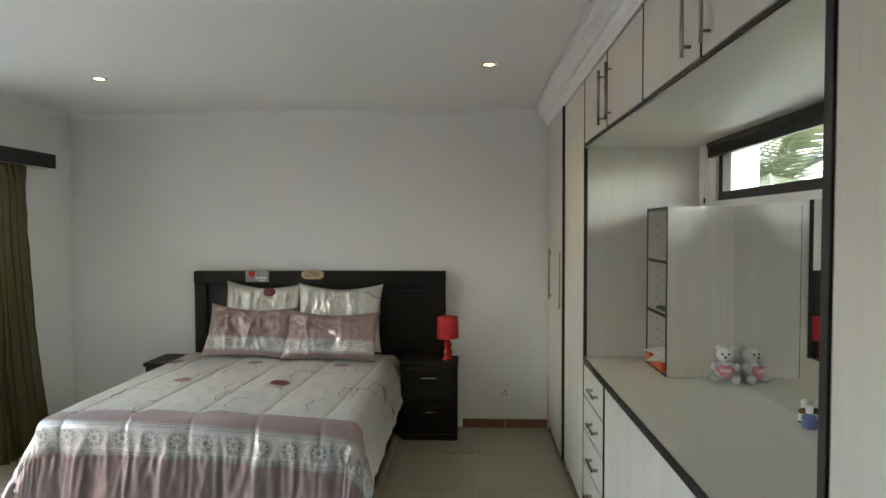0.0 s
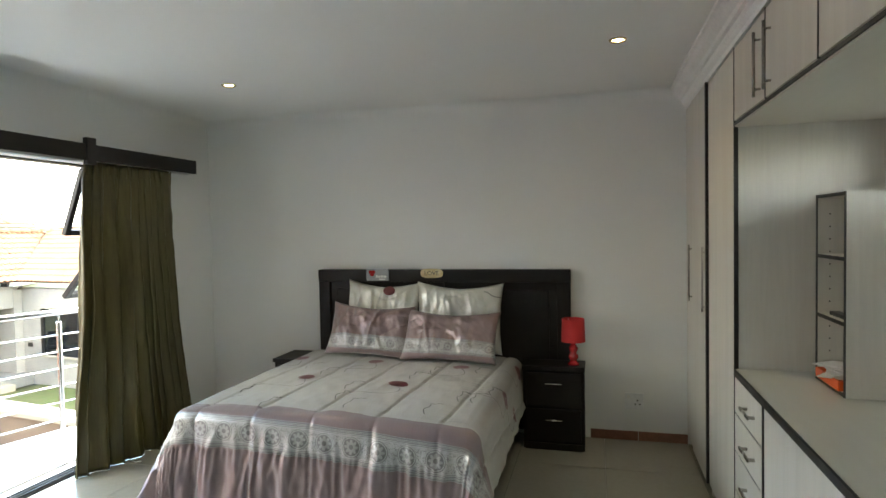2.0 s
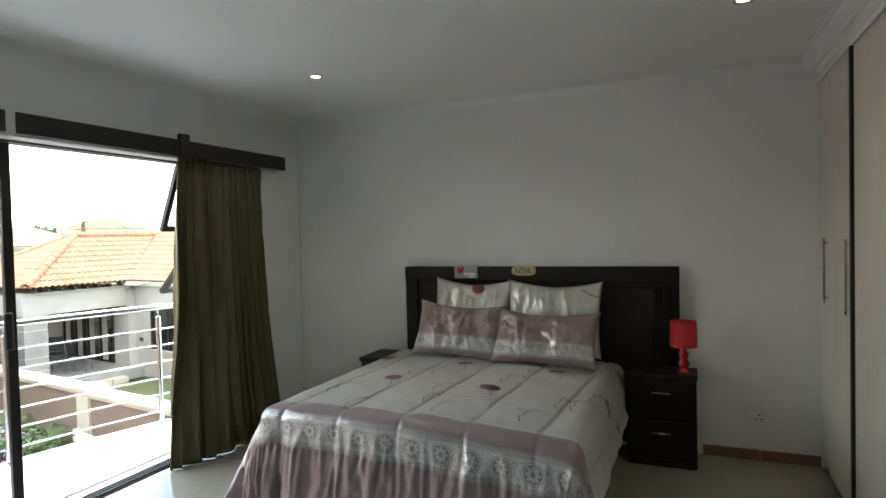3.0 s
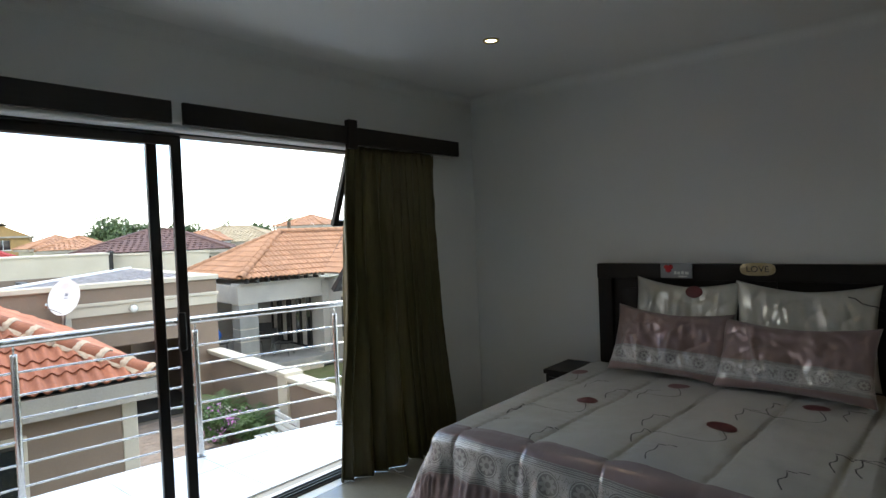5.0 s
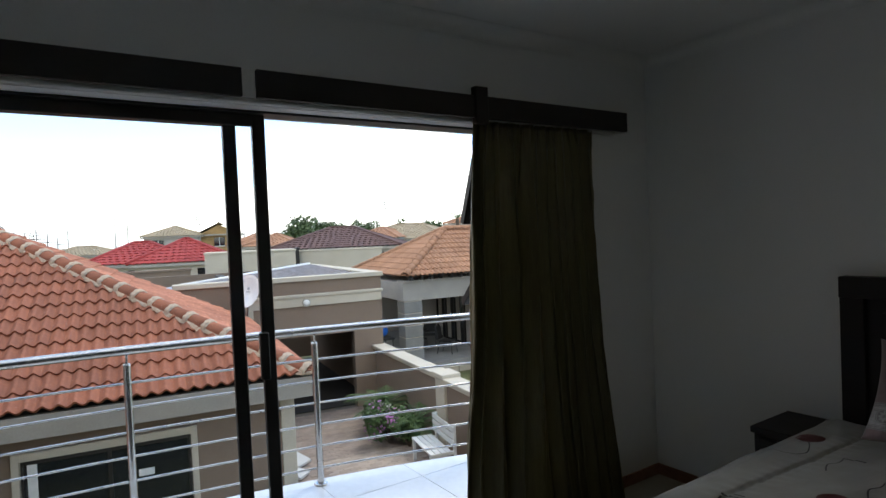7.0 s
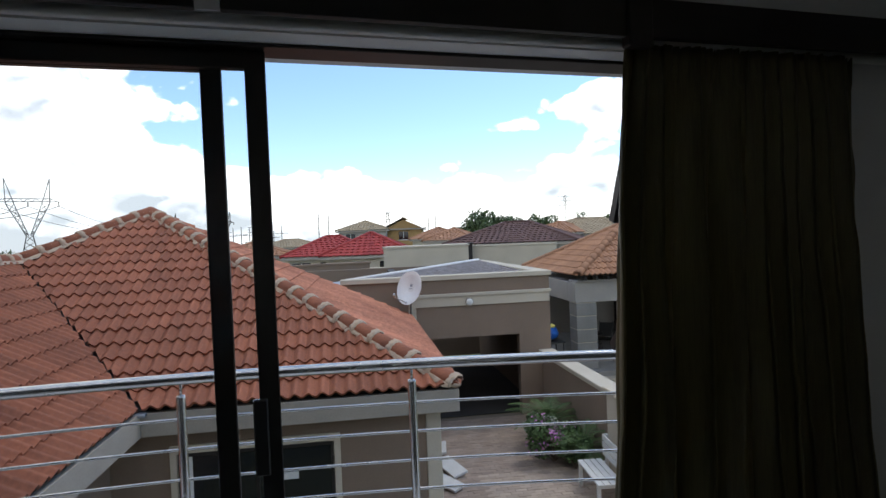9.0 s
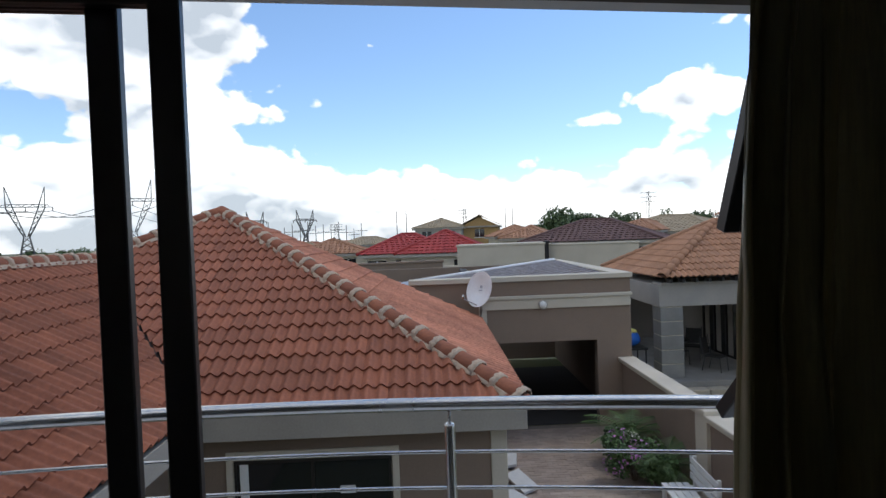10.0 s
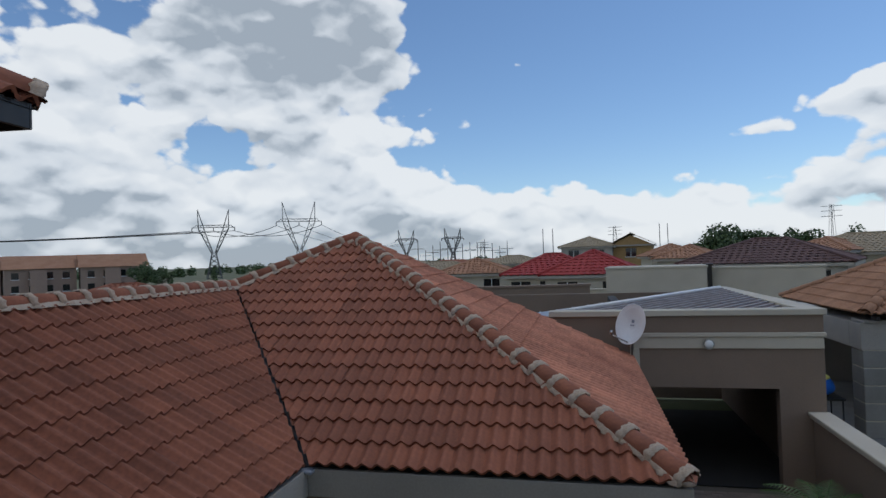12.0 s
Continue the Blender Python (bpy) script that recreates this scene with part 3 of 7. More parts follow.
def bar_handle(y, z0, z1, parent):
    bm = rod(bmesh.new(), (CF - 0.026, y, z0), (CF - 0.026, y, z1), 0.006, n=10)
    for z in (z0 + 0.03, z1 - 0.03):
        rod(bm, (CF - 0.026, y, z), (CF + 0.002, y, z), 0.005, n=8)
    part("bar_handle", bm, STEEL, parent, "brushed steel bar handle")


def cupboard_door(th, y0, y1, z0, z1, handle=None, edge=0.0, ajar=0.0):
    """A slab door with a thin dark edge line; handle: (y, z0, z1)."""
    d = part("door", B((CF - 0.001 - ajar, y0 + 0.004 + edge, z0 + 0.003), (CF + 0.017, y1 - 0.004, z1 - 0.003), 0.0015), LAMINATE, th)
    part("dark_edge", B((CF - 0.003 - ajar, y0 - 0.003, z0), (CF + 0.0165, y0 + 0.0038 + edge, z1)), EDGING, d, "black edge strip")
    if handle:
        bar_handle(*handle, d)


def tall_unit(y0, y1, doors, label):
    th = thing("wardrobe", (CF + 0.3, (y0 + y1) / 2, 0), label, "wardrobe", "built-in cupboards")
    for nm, lo, hi in (("side_panel", (CF + 0.018, y0 + 0.001, 0.0), (XR - 0.002, y0 + 0.017, 2.46)), ("side_panel", (CF + 0.018, y1 - 0.017, 0.0), (XR - 0.002, y1 - 0.001, 2.46)),
                       ("top_panel", (CF + 0.018, y0 + 0.017, 2.442), (XR - 0.002, y1 - 0.017, 2.459)), ("bottom_panel", (CF + 0.018, y0 + 0.017, 0.06), (XR - 0.002, y1 - 0.017, 0.076)),
                       ("back_panel", (XR - 0.01, y0 + 0.017, 0.076), (XR - 0.004, y1 - 0.017, 2.442)), ("plinth", (CF + 0.03, y0 + 0.017, 0.0), (CF + 0.046, y1 - 0.017, 0.06))):
        part(nm, B(lo, hi), LAMINATE, th)
    for d in doors:
        cupboard_door(th, *d)


tall_unit(3.795, 4.645, [(3.795, 4.336, 0.07, 2.455, (3.850, 1.095, 1.485), 0.020, 0.012), (4.336, 4.640, 0.07, 2.455, (4.385, 1.095, 1.485), 0.012, 0.004)],
          "tall pale ash laminate wardrobe with steel bar handles")
tall_unit(3.112, 3.793, [(3.112, 3.786, 0.07, 2.455)], "tall plain pale ash laminate cupboard with black edges")
tall_unit(-0.92, 0.866, [(-0.92, -0.01, 0.07, 2.455), (-0.01, 0.864, 0.07, 2.455)], "tall pale ash laminate cupboard beside the dressing counter")
gable = thing("cupboard_panel", (1.0, 0.88, 0), "pale laminate end panel with a thick black front edge", "panel", "built-in cupboards")
part("panel", B((CF + 0.003, 0.868, 0.0), (XR - 0.002, 0.892, 2.459)), LAMINATE, gable)
part("edge_strip", B((CF - 0.004, 0.868, 0.0), (CF + 0.003, 0.893, 2.459), 0.001), EDGING, gable, "black edge strip")

# upper cupboards over the alcove
for y0, y1, hy in ((2.575, 3.11, 2.645), (2.01, 2.575, 2.500), (1.465, 2.01, 1.545), (0.894, 1.465, 1.405)):
    up = thing("wall_cupboard", (1.0, (y0 + y1) / 2, 2.1), "pale ash laminate overhead cupboard with a steel bar handle", "cupboard", "overhead cupboards")
    part("side_panel", B((CF + 0.019, y0 + 0.0005, 2.10), (XR - 0.002, y0 + 0.016, 2.459)), LAMINATE, up)
    part("side_panel", B((CF + 0.019, y1 - 0.016, 2.10), (XR - 0.002, y1 - 0.0005, 2.459)), LAMINATE, up)
    part("top_panel", B((CF + 0.019, y0 + 0.016, 2.442), (XR - 0.002, y1 - 0.016, 2.459)), LAMINATE, up)
    cupboard_door(up, y0, y1, 2.108, 2.455, (hy, 2.13, 2.385))
soffit = thing("soffit_board", (1.0, 2.0, 2.085), "pale laminate soffit board with a dark front edge", "panel", "built-in cupboards")
part("board", B((CF + 0.003, 0.896, 2.083), (XR - 0.003, 3.11, 2.099)), COUNTER, soffit)
part("edge_strip", B((CF - 0.004, 0.896, 2.090), (CF + 0.002, 3.11, 2.104), 0.001), EDGING, soffit, "dark edge strip")

# dressing counter, drawers and the panel under it
ct = thing("dressing_counter", (1.0, 2.0, 0.9), "pale laminate dressing counter with a black front edge", "counter", "built-in cupboards")
part("worktop", B((CF + 0.004, 0.896, 0.895), (XR - 0.002, 3.108, 0.925)), COUNTER, ct)
part("edge_strip", B((CF - 0.006, 0.896, 0.893), (CF + 0.004, 3.109, 0.926), 0.002), EDGING, ct, "black edge strip")
dr = thing("drawer_unit", (1.0, 2.87, 0), "pale laminate unit of four drawers with steel handles", "drawers", "built-in cupboards")
part("side_panel", B((CF + 0.018, 2.618, 0.0), (XR - 0.003, 2.634, 0.893)), LAMINATE, dr)
part("side_panel", B((CF + 0.018, 3.092, 0.0), (XR - 0.003, 3.108, 0.893)), LAMINATE, dr)
part("plinth", B((CF + 0.03, 2.634, 0.0), (CF + 0.046, 3.092, 0.14)), LAMINATE, dr)
part("edge_strip", B((CF - 0.002, 2.613, 0.0), (CF + 0.017, 2.624, 0.892)), EDGING, dr, "black edge strip")
for z0, z1 in ((0.15, 0.338), (0.340, 0.528), (0.530, 0.713), (0.715, 0.890)):
    f = part("drawer", B((CF - 0.001, 2.626, z0 + 0.003), (CF + 0.017, 3.105, z1 - 0.003), 0.0015), LAMINATE, dr)
    part("dark_edge", B((CF + 0.0005, 2.626, z0 - 0.001), (CF + 0.016, 3.105, z0 + 0.003)), EDGING, f, "black edge line")
    zh = (z0 + z1) / 2
    bm = box(bmesh.new(), (CF - 0.034, 2.725, zh - 0.008), (CF - 0.024, 2.885, zh + 0.008), 0.003)
    for y in (2.74, 2.87):
        box(bm, (CF - 0.026, y - 0.006, zh - 0.006), (CF + 0.001, y + 0.006, zh + 0.006))
    part("drawer_handle", bm, STEEL, f, "steel pull handle")
base = thing("base_cupboard", (1.0, 1.8, 0), "pale laminate cupboard front under the dressing counter", "cupboard", "built-in cupboards")
part("front_panel", B((CF + 0.004, 1.427, 0.07), (CF + 0.02, 2.611, 0.891), 0.0015), LAMINATE, base)
part("front_panel", B((CF + 0.004, 0.896, 0.07), (CF + 0.02, 1.415, 0.891), 0.0015), LAMINATE, base)
part("edge_strip", B((CF + 0.002, 1.416, 0.0), (CF + 0.019, 1.426, 0.891)), EDGING, base, "black edge strip")
part("plinth", B((CF + 0.03, 0.896, 0.0), (CF + 0.046, 2.611, 0.07)), LAMINATE, base)

# mirror on the alcove's back, with a laminate border board above
mir = thing("mirror", (XR, 1.8, 0.93), "large frameless mirror on the wall behind the counter", "mirror")
part("mirror_glass", B((XR - 0.008, 0.90, 0.928), (XR - 0.003, 2.655, 1.745)), MIRROR, mir)

# small open shelf unit on the counter
sh = thing("shelf_unit", (1.16, 2.82, 0.925), "small open laminate shelf unit with dark edges on the counter", "shelf")
x0, x1, y0, y1, zt = 0.995, XR - 0.004, 2.66, 2.985, 1.745
for a, b in ((y0, y0 + 0.016), (y1 - 0.016, y1)):
    part("side_panel", B((x0 + 0.003, a, 0.926), (x1, b, zt)), LAMINATE, sh)
    part("edge_strip", B((x0, a, 0.926), (x0 + 0.003, b, zt)), EDGING, sh, "black edge strip")
part("back_panel", B((x1 - 0.006, y0 + 0.0165, 0.942), (x1 - 0.001, y1 - 0.0165, zt - 0.017)), LAMINATE, sh)
for z in (0.926, 1.21, 1.47, zt - 0.016):
    s = part("shelf", B((x0 + 0.004, y0 + 0.0165, z), (x1 - 0.007, y1 - 0.0165, z + 0.015)), COUNTER, sh)
    part("shelf_edge", B((x0 + 0.0005, y0 + 0.0165, z), (x0 + 0.0035, y1 - 0.0165, z + 0.015)), EDGING, s, "black edge strip")
for k in range(13):
    part("peg_hole", rod(bmesh.new(), (x0 + 0.05, y1 - 0.0163, 1.0 + k * 0.055), (x0 + 0.05, y1 - 0.0175, 1.0 + k * 0.055), 0.0035, n=6), EDGING, sh)
tr = thing("tray", (1.08, 2.84, 0.942), "bright orange plastic tray on the bottom shelf", "tray")
bm = box(bmesh.new(), (0.985, 2.70, 0.942), (1.17, 2.955, 0.958), 0.006, 2)
for lo, hi in (((0.985, 2.70, 0.954), (0.992, 2.955, 0.985)), ((1.163, 2.70, 0.954), (1.17, 2.955, 0.985)), ((0.992, 2.70, 0.954), (1.163, 2.707, 0.985)), ((0.992, 2.948, 0.954), (1.163, 2.955, 0.985))):
    box(bm, lo, hi, 0.002)
part("tray_body", bm, ORANGE, tr)
for k in range(6):
    pp = thing("paper_sheet", (1.07, 2.83, 0.97 + k * 0.01), "loose white papers lying on an orange tray", "paper", "papers on the tray")
    part("sheet", B((-0.085, -0.11, 0), (0.085, 0.11, 0.004), 0.001, 1, pose(1.075, 2.828, 0.986 + k * 0.0062, 3 - k, -3 + k * 1.2, k * 17 - 40)), PAPER, pp)
cw = thing("tissue_bundle", (1.10, 2.80, 1.03), "crumpled white tissue on the papers", "tissue")
bm = ball(bmesh.new(), (1.09, 2.80, 1.065), 0.045, sub=3)
for v in bm.verts:
    v.co += v.normal * 0.018 * noise.noise(v.co * 38)
part("tissue", bm, PAPER, cw)
cn = thing("candle_jar", (1.15, 2.86, 1.485), "small pale jar on the top shelf", "jar")
part("jar", lathe(bmesh.new(), [(0.001, 0), (0.02, 0), (0.022, 0.01), (0.022, 0.075), (0.018, 0.08), (0.001, 0.08)], (1.15, 2.86, 1.4855), 18), WHITEPL, cn)
rem = thing("remote_control", (1.1, 2.8, 1.225), "thin black remote control lying on the shelf", "remote")
part("body", B((1.02, 2.70, 1.2255), (1.06, 2.90, 1.242), 0.004, 2), BLACKPL, rem)


def teddy(at, turn):
    """A seated plush toy holding a heart, in one mesh."""
    bm = bmesh.new()
    ball(bm, (0, 0, 0.042), 0.040, 0, 3, (1, 0.85, 1.0))
    ball(bm, (0, -0.004, 0.103), 0.031, 0, 3, (1.08, 0.95, 0.95))
    ball(bm, (0, -0.031, 0.096), 0.013, 0, 2, (1.1, 0.9, 0.85))
    for s in (-1, 1):
        ball(bm, (s * 0.024, 0.002, 0.130), 0.0115, 0, 2, (1, 0.6, 1))
        ball(bm, (s * 0.036, -0.040, 0.016), 0.0165, 0, 2, (0.95, 1.3, 0.95))
        ball(bm, (s * 0.041, -0.018, 0.058), 0.0135, 0, 2, (0.9, 1.2, 1.25))
        ball(bm, (s * 0.0115, -0.0325, 0.110), 0.0042, 2, 2)
    ball(bm, (0, -0.0435, 0.099), 0.0048, 2, 2, (1.2, 0.8, 0.9))
    for s in (-1, 1):
        ball(bm, (s * 0.0135, -0.045, 0.052), 0.0185, 1, 2, (1.05, 0.5, 1.0))
    ball(bm, (0, -0.045, 0.040), 0.022, 1, 2, (1.0, 0.5, 1.0))
    for k in range(4):
        box(bm, (-0.017 + k * 0.0092, -0.0575, 0.046), (-0.011 + k * 0.0092, -0.0555, 0.056), mi=3)
    t = thing("teddy_bear", at, "small white plush bear holding a pink heart on the counter", "toy")
    for f in bm.faces:
        f.smooth = f.material_index != 3
    b = part("plush_body", bm, [PLUSH, PINK, BLACKPL, PAPER], None)
    b.parent = t
    b.matrix_basis = pose(0, 0, 0, 0, 0, turn) @ Matrix.Scale(1.20, 4)
    return t


teddy((1.252, 2.61, 0.9255), -22)


def bottle(at, h, r, liquid, label_mat, label):
    x, y, z = at
    t = thing("bottle", at, label, "bottle", "bottles on the counter")
    part("flask", lathe(bmesh.new(), [(0.001, 0), (r * 0.95, 0), (r, 0.004), (r, h * 0.52), (r * 0.45, h * 0.62), (r * 0.45, h * 0.66), (0.001, h * 0.66)], at, 18), liquid, t)
    part("cap", lathe(bmesh.new(), [(r * 0.5, h * 0.66), (r * 0.52, h), (0.001, h)], at, 16), WHITEPL, t, "white cap")
    part("label", lathe(bmesh.new(), [(r * 1.02, h * 0.1), (r * 1.02, h * 0.42)], at, 18), label_mat, t)


bottle((1.283, 2.012, 0.9255), 0.085, 0.019, AMBER, PAPER, "small bottle with brown liquid and a white cap")
bottle((1.270, 1.955, 0.9255), 0.080, 0.024, BLUEGL, BLUEGL, "small bottle with a blue label and a white cap")

# -- the alcove window, blind and cords --
w = thing("window_1", (XR + 0.1, 1.9, WIN[1]), "narrow dark aluminium window above the mirror", "window", kind="structure")
fx0, fx1 = XR + 0.014, XR + 0.060
fr = box(bmesh.new(), (fx0, WIN[0], WIN[1]), (fx1, WIN[2], WIN[1] + 0.045), 0.003)
box(fr, (fx0, WIN[0], WIN[3] - 0.045), (fx1, WIN[2], WIN[3]), 0.003)
box(fr, (fx0, WIN[2] - 0.045, WIN[1] + 0.045), (fx1, WIN[2], WIN[3] - 0.045), 0.003)
box(fr, (fx0, WIN[0], WIN[1] + 0.045), (fx1, WIN[0] + 0.045, WIN[3] - 0.045), 0.003)
box(fr, (fx0, 1.90, WIN[1] + 0.045), (fx1, 1.945, WIN[3] - 0.045), 0.003)
part("window_frame", fr, BRONZE, w)
for a, b in ((WIN[0] + 0.045, 1.90), (1.945, WIN[2] - 0.045)):
    part("pane", B((fx0 + 0.02, a, WIN[1] + 0.045), (fx0 + 0.026, b, WIN[3] - 0.045)), GLASS, w).visible_shadow = False
bl = thing("blind", (XR, 1.9, 2.03), "rolled-up dark venetian blind above the window", "blind")
bm = bmesh.new()
for k in range(6):
    box(bm, (XR - 0.028, 0.96, 2.003 + k * 0.009), (XR - 0.004, 2.935, 2.017 + k * 0.009), 0.001)
part("slats", bm, BRONZE, bl, kind="stuff")
part("head_rail", B((XR - 0.032, 0.95, 2.056), (XR - 0.003, 2.945, 2.081), 0.002), BRONZE, bl)
part("cord", tube(bmesh.new(), [(XR - 0.015, 2.955, 2.06), (XR - 0.02, 2.957, 1.95), (XR - 0.012, 2.95, 1.84), (XR - 0.02, 2.955, 1.775)], 0.0022, 6), WHITEPL, bl, "white cord")
part("cord", tube(bmesh.new(), [(XR - 0.02, 2.975, 2.06), (XR - 0.02, 2.985, 1.93), (XR - 0.02, 2.992, 1.80)], 0.0022, 6), WHITEPL, bl, "white cord")
part("toggle", lathe(bmesh.new(), [(0.001, 0), (0.006, 0.002), (0.004, 0.03), (0.001, 0.03)], (XR - 0.02, 2.992, 1.772), 10), BLACKPL, bl)

# -- sliding door, side window and pelmet --
FX0, FX1 = -3.50, -3.40
door = thing("door_1", (-3.45, 2.0, 0), "wide dark aluminium sliding door, slid open to the balcony", "sliding door", kind="structure")
bm = box(bmesh.new(), (FX0, OPEN[0], 2.110), (FX1, OPEN[2], 2.1195), 0.002)
box(bm, (FX0, OPEN[0], -0.03), (FX1, OPEN[2], 0.014), 0.003)
box(bm, (FX0, OPEN[0], 0.014), (FX1, OPEN[0] + 0.04, 2.112), 0.003)
box(bm, (FX0, OPEN[2] - 0.04, 0.014), (FX1, OPEN[2], 2.112), 0.003)
for x in (-3.485, -3.452, -3.418):
    box(bm, (x - 0.004, OPEN[0] + 0.04, 0.014), (x + 0.004, OPEN[2] - 0.04, 0.024))
part("door_frame", bm, BRONZE, door)


def leaf(y0, y1, x0, x1, lock=None, w=0.048):
    bm = box(bmesh.new(), (x0, y0, 0.028), (x1, y0 + w, 2.110), 0.003)
    box(bm, (x0, y1 - w, 0.028), (x1, y1, 2.110), 0.003)
    box(bm, (x0, y0 + 0.048, 2.062), (x1, y1 - 0.048, 2.110), 0.003)
    box(bm, (x0, y0 + 0.048, 0.028), (x1, y1 - 0.048, 0.11), 0.003)
    p = part("door_leaf", bm, BRONZE, door, "dark aluminium sliding leaf")
    xm = (x0 + x1) / 2
    part("pane", B((xm - 0.003, y0 + 0.048, 0.11), (xm + 0.003, y1 - 0.048, 2.062)), GLASS, p).visible_shadow = False
    if lock:
        part("lock_case", B((x1 - 0.002, lock - 0.026, 1.00), (x1 + 0.022, lock + 0.012, 1.20), 0.004), BLACKPL, p, "black lock case")
    return p


leaf(1.05, 2.170, -3.496, -3.468, w=0.053)
leaf(1.17, 2.282, -3.464, -3.436, 2.238, w=0.053)
leaf(0.30, 1.15, -3.464, -3.436)
# side window with two top-hung sashes standing open
mul = box(bmesh.new(), (FX0, 3.45, 0.014), (FX1, 3.50, 2.112), 0.003)
for z in (0.86, 1.42):
    box(mul, (FX0, 3.50, z), (FX1, OPEN[2] - 0.04, z + 0.05), 0.003)
part("mullion", mul, BRONZE, door)
part("fixed_pane", B((-3.452, 3.50, 0.024), (-3.446, OPEN[2] - 0.04, 0.86)), GLASS, door).visible_shadow = False


def sash(ztop, h, ang):
    """A top-hung sash, swung outwards."""
    m = pose(-3.49, 0, ztop, 0, ang, 0)
    y0, y1 = 3.445, OPEN[2] - 0.045
    bm = bmesh.new()
    for lo, hi in (((-0.018, y0, -h), (0.018, y0 + 0.042, 0)), ((-0.018, y1 - 0.042, -h), (0.018, y1, 0)), ((-0.018, y0 + 0.042, -0.042), (0.018, y1 - 0.042, 0)), ((-0.018, y0 + 0.042, -h), (0.018, y1 - 0.042, -h + 0.042))):
        box(bm, lo, hi, 0.003, 1, m)
    s = part("window_sash", bm, BRONZE, door, "dark top-hung sash standing open")
    part("pane", B((-0.003, y0 + 0.042, -h + 0.042), (0.003, y1 - 0.042, -0.042), 0, 1, m), GLASS, s).visible_shadow = False


sash(2.10, 0.50, 21)
sash(1.41, 0.31, 42)

pel = thing("pelmet", (-3.27, 2.3, 2.2), "dark-stained wooden curtain pelmet in two lengths", "pelmet")
for y0, y1 in ((0.30, 2.135), (2.190, 4.335)):
    part("board", B((-3.235, y0, 2.128), (-3.212, y1, 2.236), 0.002), PELMET, pel)
part("upright", B((-3.240, 3.225, 2.10), (-3.200, 3.302, 2.278), 0.004), PELMET, pel)
part("joint_plate", B((-3.231, 2.137, 2.130), (-3.225, 2.188, 2.234)), WHITEPL, pel, "pale joint plate")
part("end_return", B((-3.319, 4.337, 2.130), (-3.214, 4.348, 2.234)), WHITEPL, pel, "pale end piece")
for y in (0.9, 1.8, 3.26, 4.1):
    part("bracket", B((-3.319, y - 0.012, 2.175), (-3.236, y + 0.012, 2.205)), BRONZE, pel)
track = thing("curtain_track", (-3.28, 2.3, 2.14), "white curtain track under the pelmet", "curtain track")
part("rail", rod(bmesh.new(), (-3.285, 0.32, 2.130), (-3.285, 4.30, 2.130), 0.015, n=10), WHITEPL, track)
part("end_stop", rod(bmesh.new(), (-3.318, 4.2, 2.134), (-3.285, 4.2, 2.134), 0.006, n=8), WHITEPL, track)
part("end_stop", rod(bmesh.new(), (-3.318, 0.4, 2.134), (-3.285, 0.4, 2.134), 0.006, n=8), WHITEPL, track)


def curtain():
    th = thing("curtain", (-3.27, 3.6, 0), "olive green taffeta curtain, drawn aside, hanging to the floor", "curtain")
    bm = bmesh.new()
    ns, nz = 300, 80
    grid = []
    for j in range(nz + 1):
        v = j / nz                                      # 0 top .. 1 bottom
        row = []
        for i in range(ns + 1):
            s = i / ns
            ph = s * 10.5 + 0.55 * math.sin(s * 9.0) + 0.35 * noise.noise((s * 4, v * 0.8, 3.0))
            ph += 0.22 * v * math.sin(s * 21.0)
            amp = (0.013 + 0.042 * min(1, v * 2.2)) * (0.75 + 0.5 * noise.noise((s * 6, 1.0, v * 1.3)))
            pinch = 1 + 0.05 * math.sin(math.pi * min(1, v * 6))
            yc0, yc1 = 3.25 - 0.02 * math.sin(math.pi * v) - 0.095 * v ** 1.4 - 0.012 * math.sin(v * 9), 4.075 + 0.10 * v ** 1.6 + 0.018 * math.sin(v * 7 + 1)
            y = yc0 + (yc1 - yc0) * (s + 0.010 * math.sin(ph * 4 * math.pi))
            x = -3.262 + 0.085 * v * s - 0.075 * v * max(0.0, 1 - s / 0.30) + amp * pinch * math.sin(ph * 2 * math.pi) + 0.015 * noise.noise((s * 18, v * 5, 9.0)) + 0.007 * noise.noise((s * 46, v * 15, 2.0))
            if v < 0.05:
                x += 0.006 * math.sin(s * 260)
            if s < 0.04:
                x -= 0.02 * v * (1 - s / 0.04)
            z = 2.126 - (2.126 - 0.003) * v
            row.append(bm.verts.new((x, y, z)))
        grid.append(row)
    for j in range(nz):
        for i in range(ns):
            bm.faces.new((grid[j][i], grid[j + 1][i], grid[j + 1][i + 1], grid[j][i + 1]))
    c = part("cloth", bm, CURTAIN, th, smooth=True)
    md = c.modifiers.new("thickness", "SOLIDIFY")
    md.thickness = 0.002
    for k in range(1):
        y = 3.45 + 0.13 * k
        bm = tube(bmesh.new(), [(-3.17, y, 0.035), (-3.155, y + 0.01, 0.02), (-3.14, y + 0.02, 0.009), (-3.12, y + 0.05, 0.007)], 0.005, 6)
        part("tie_end", bm, WHITEPL, th, "white thread end at the hem")


curtain()

# -- wall socket --
so = thing("wall_socket", (0.312, YH, 0.3), "white double wall socket above the skirting", "socket")
part("plate", B((0.246, YH - 0.014, 0.24), (0.378, YH, 0.362), 0.004, 2), DISHWHITE, so)
part("rocker", B((0.262, YH - 0.0175, 0.322), (0.282, YH - 0.013, 0.346), 0.001), WHITEPL, so)
bm = bmesh.new()
for dx, dz in ((0.0, 0.022), (-0.016, -0.006), (0.016, -0.006)):
    rod(bm, (0.335 + dx, YH - 0.0152, 0.285 + dz), (0.335 + dx, YH - 0.0135, 0.285 + dz), 0.006, n=10)
part("socket_holes", bm, BLACKPL, so)

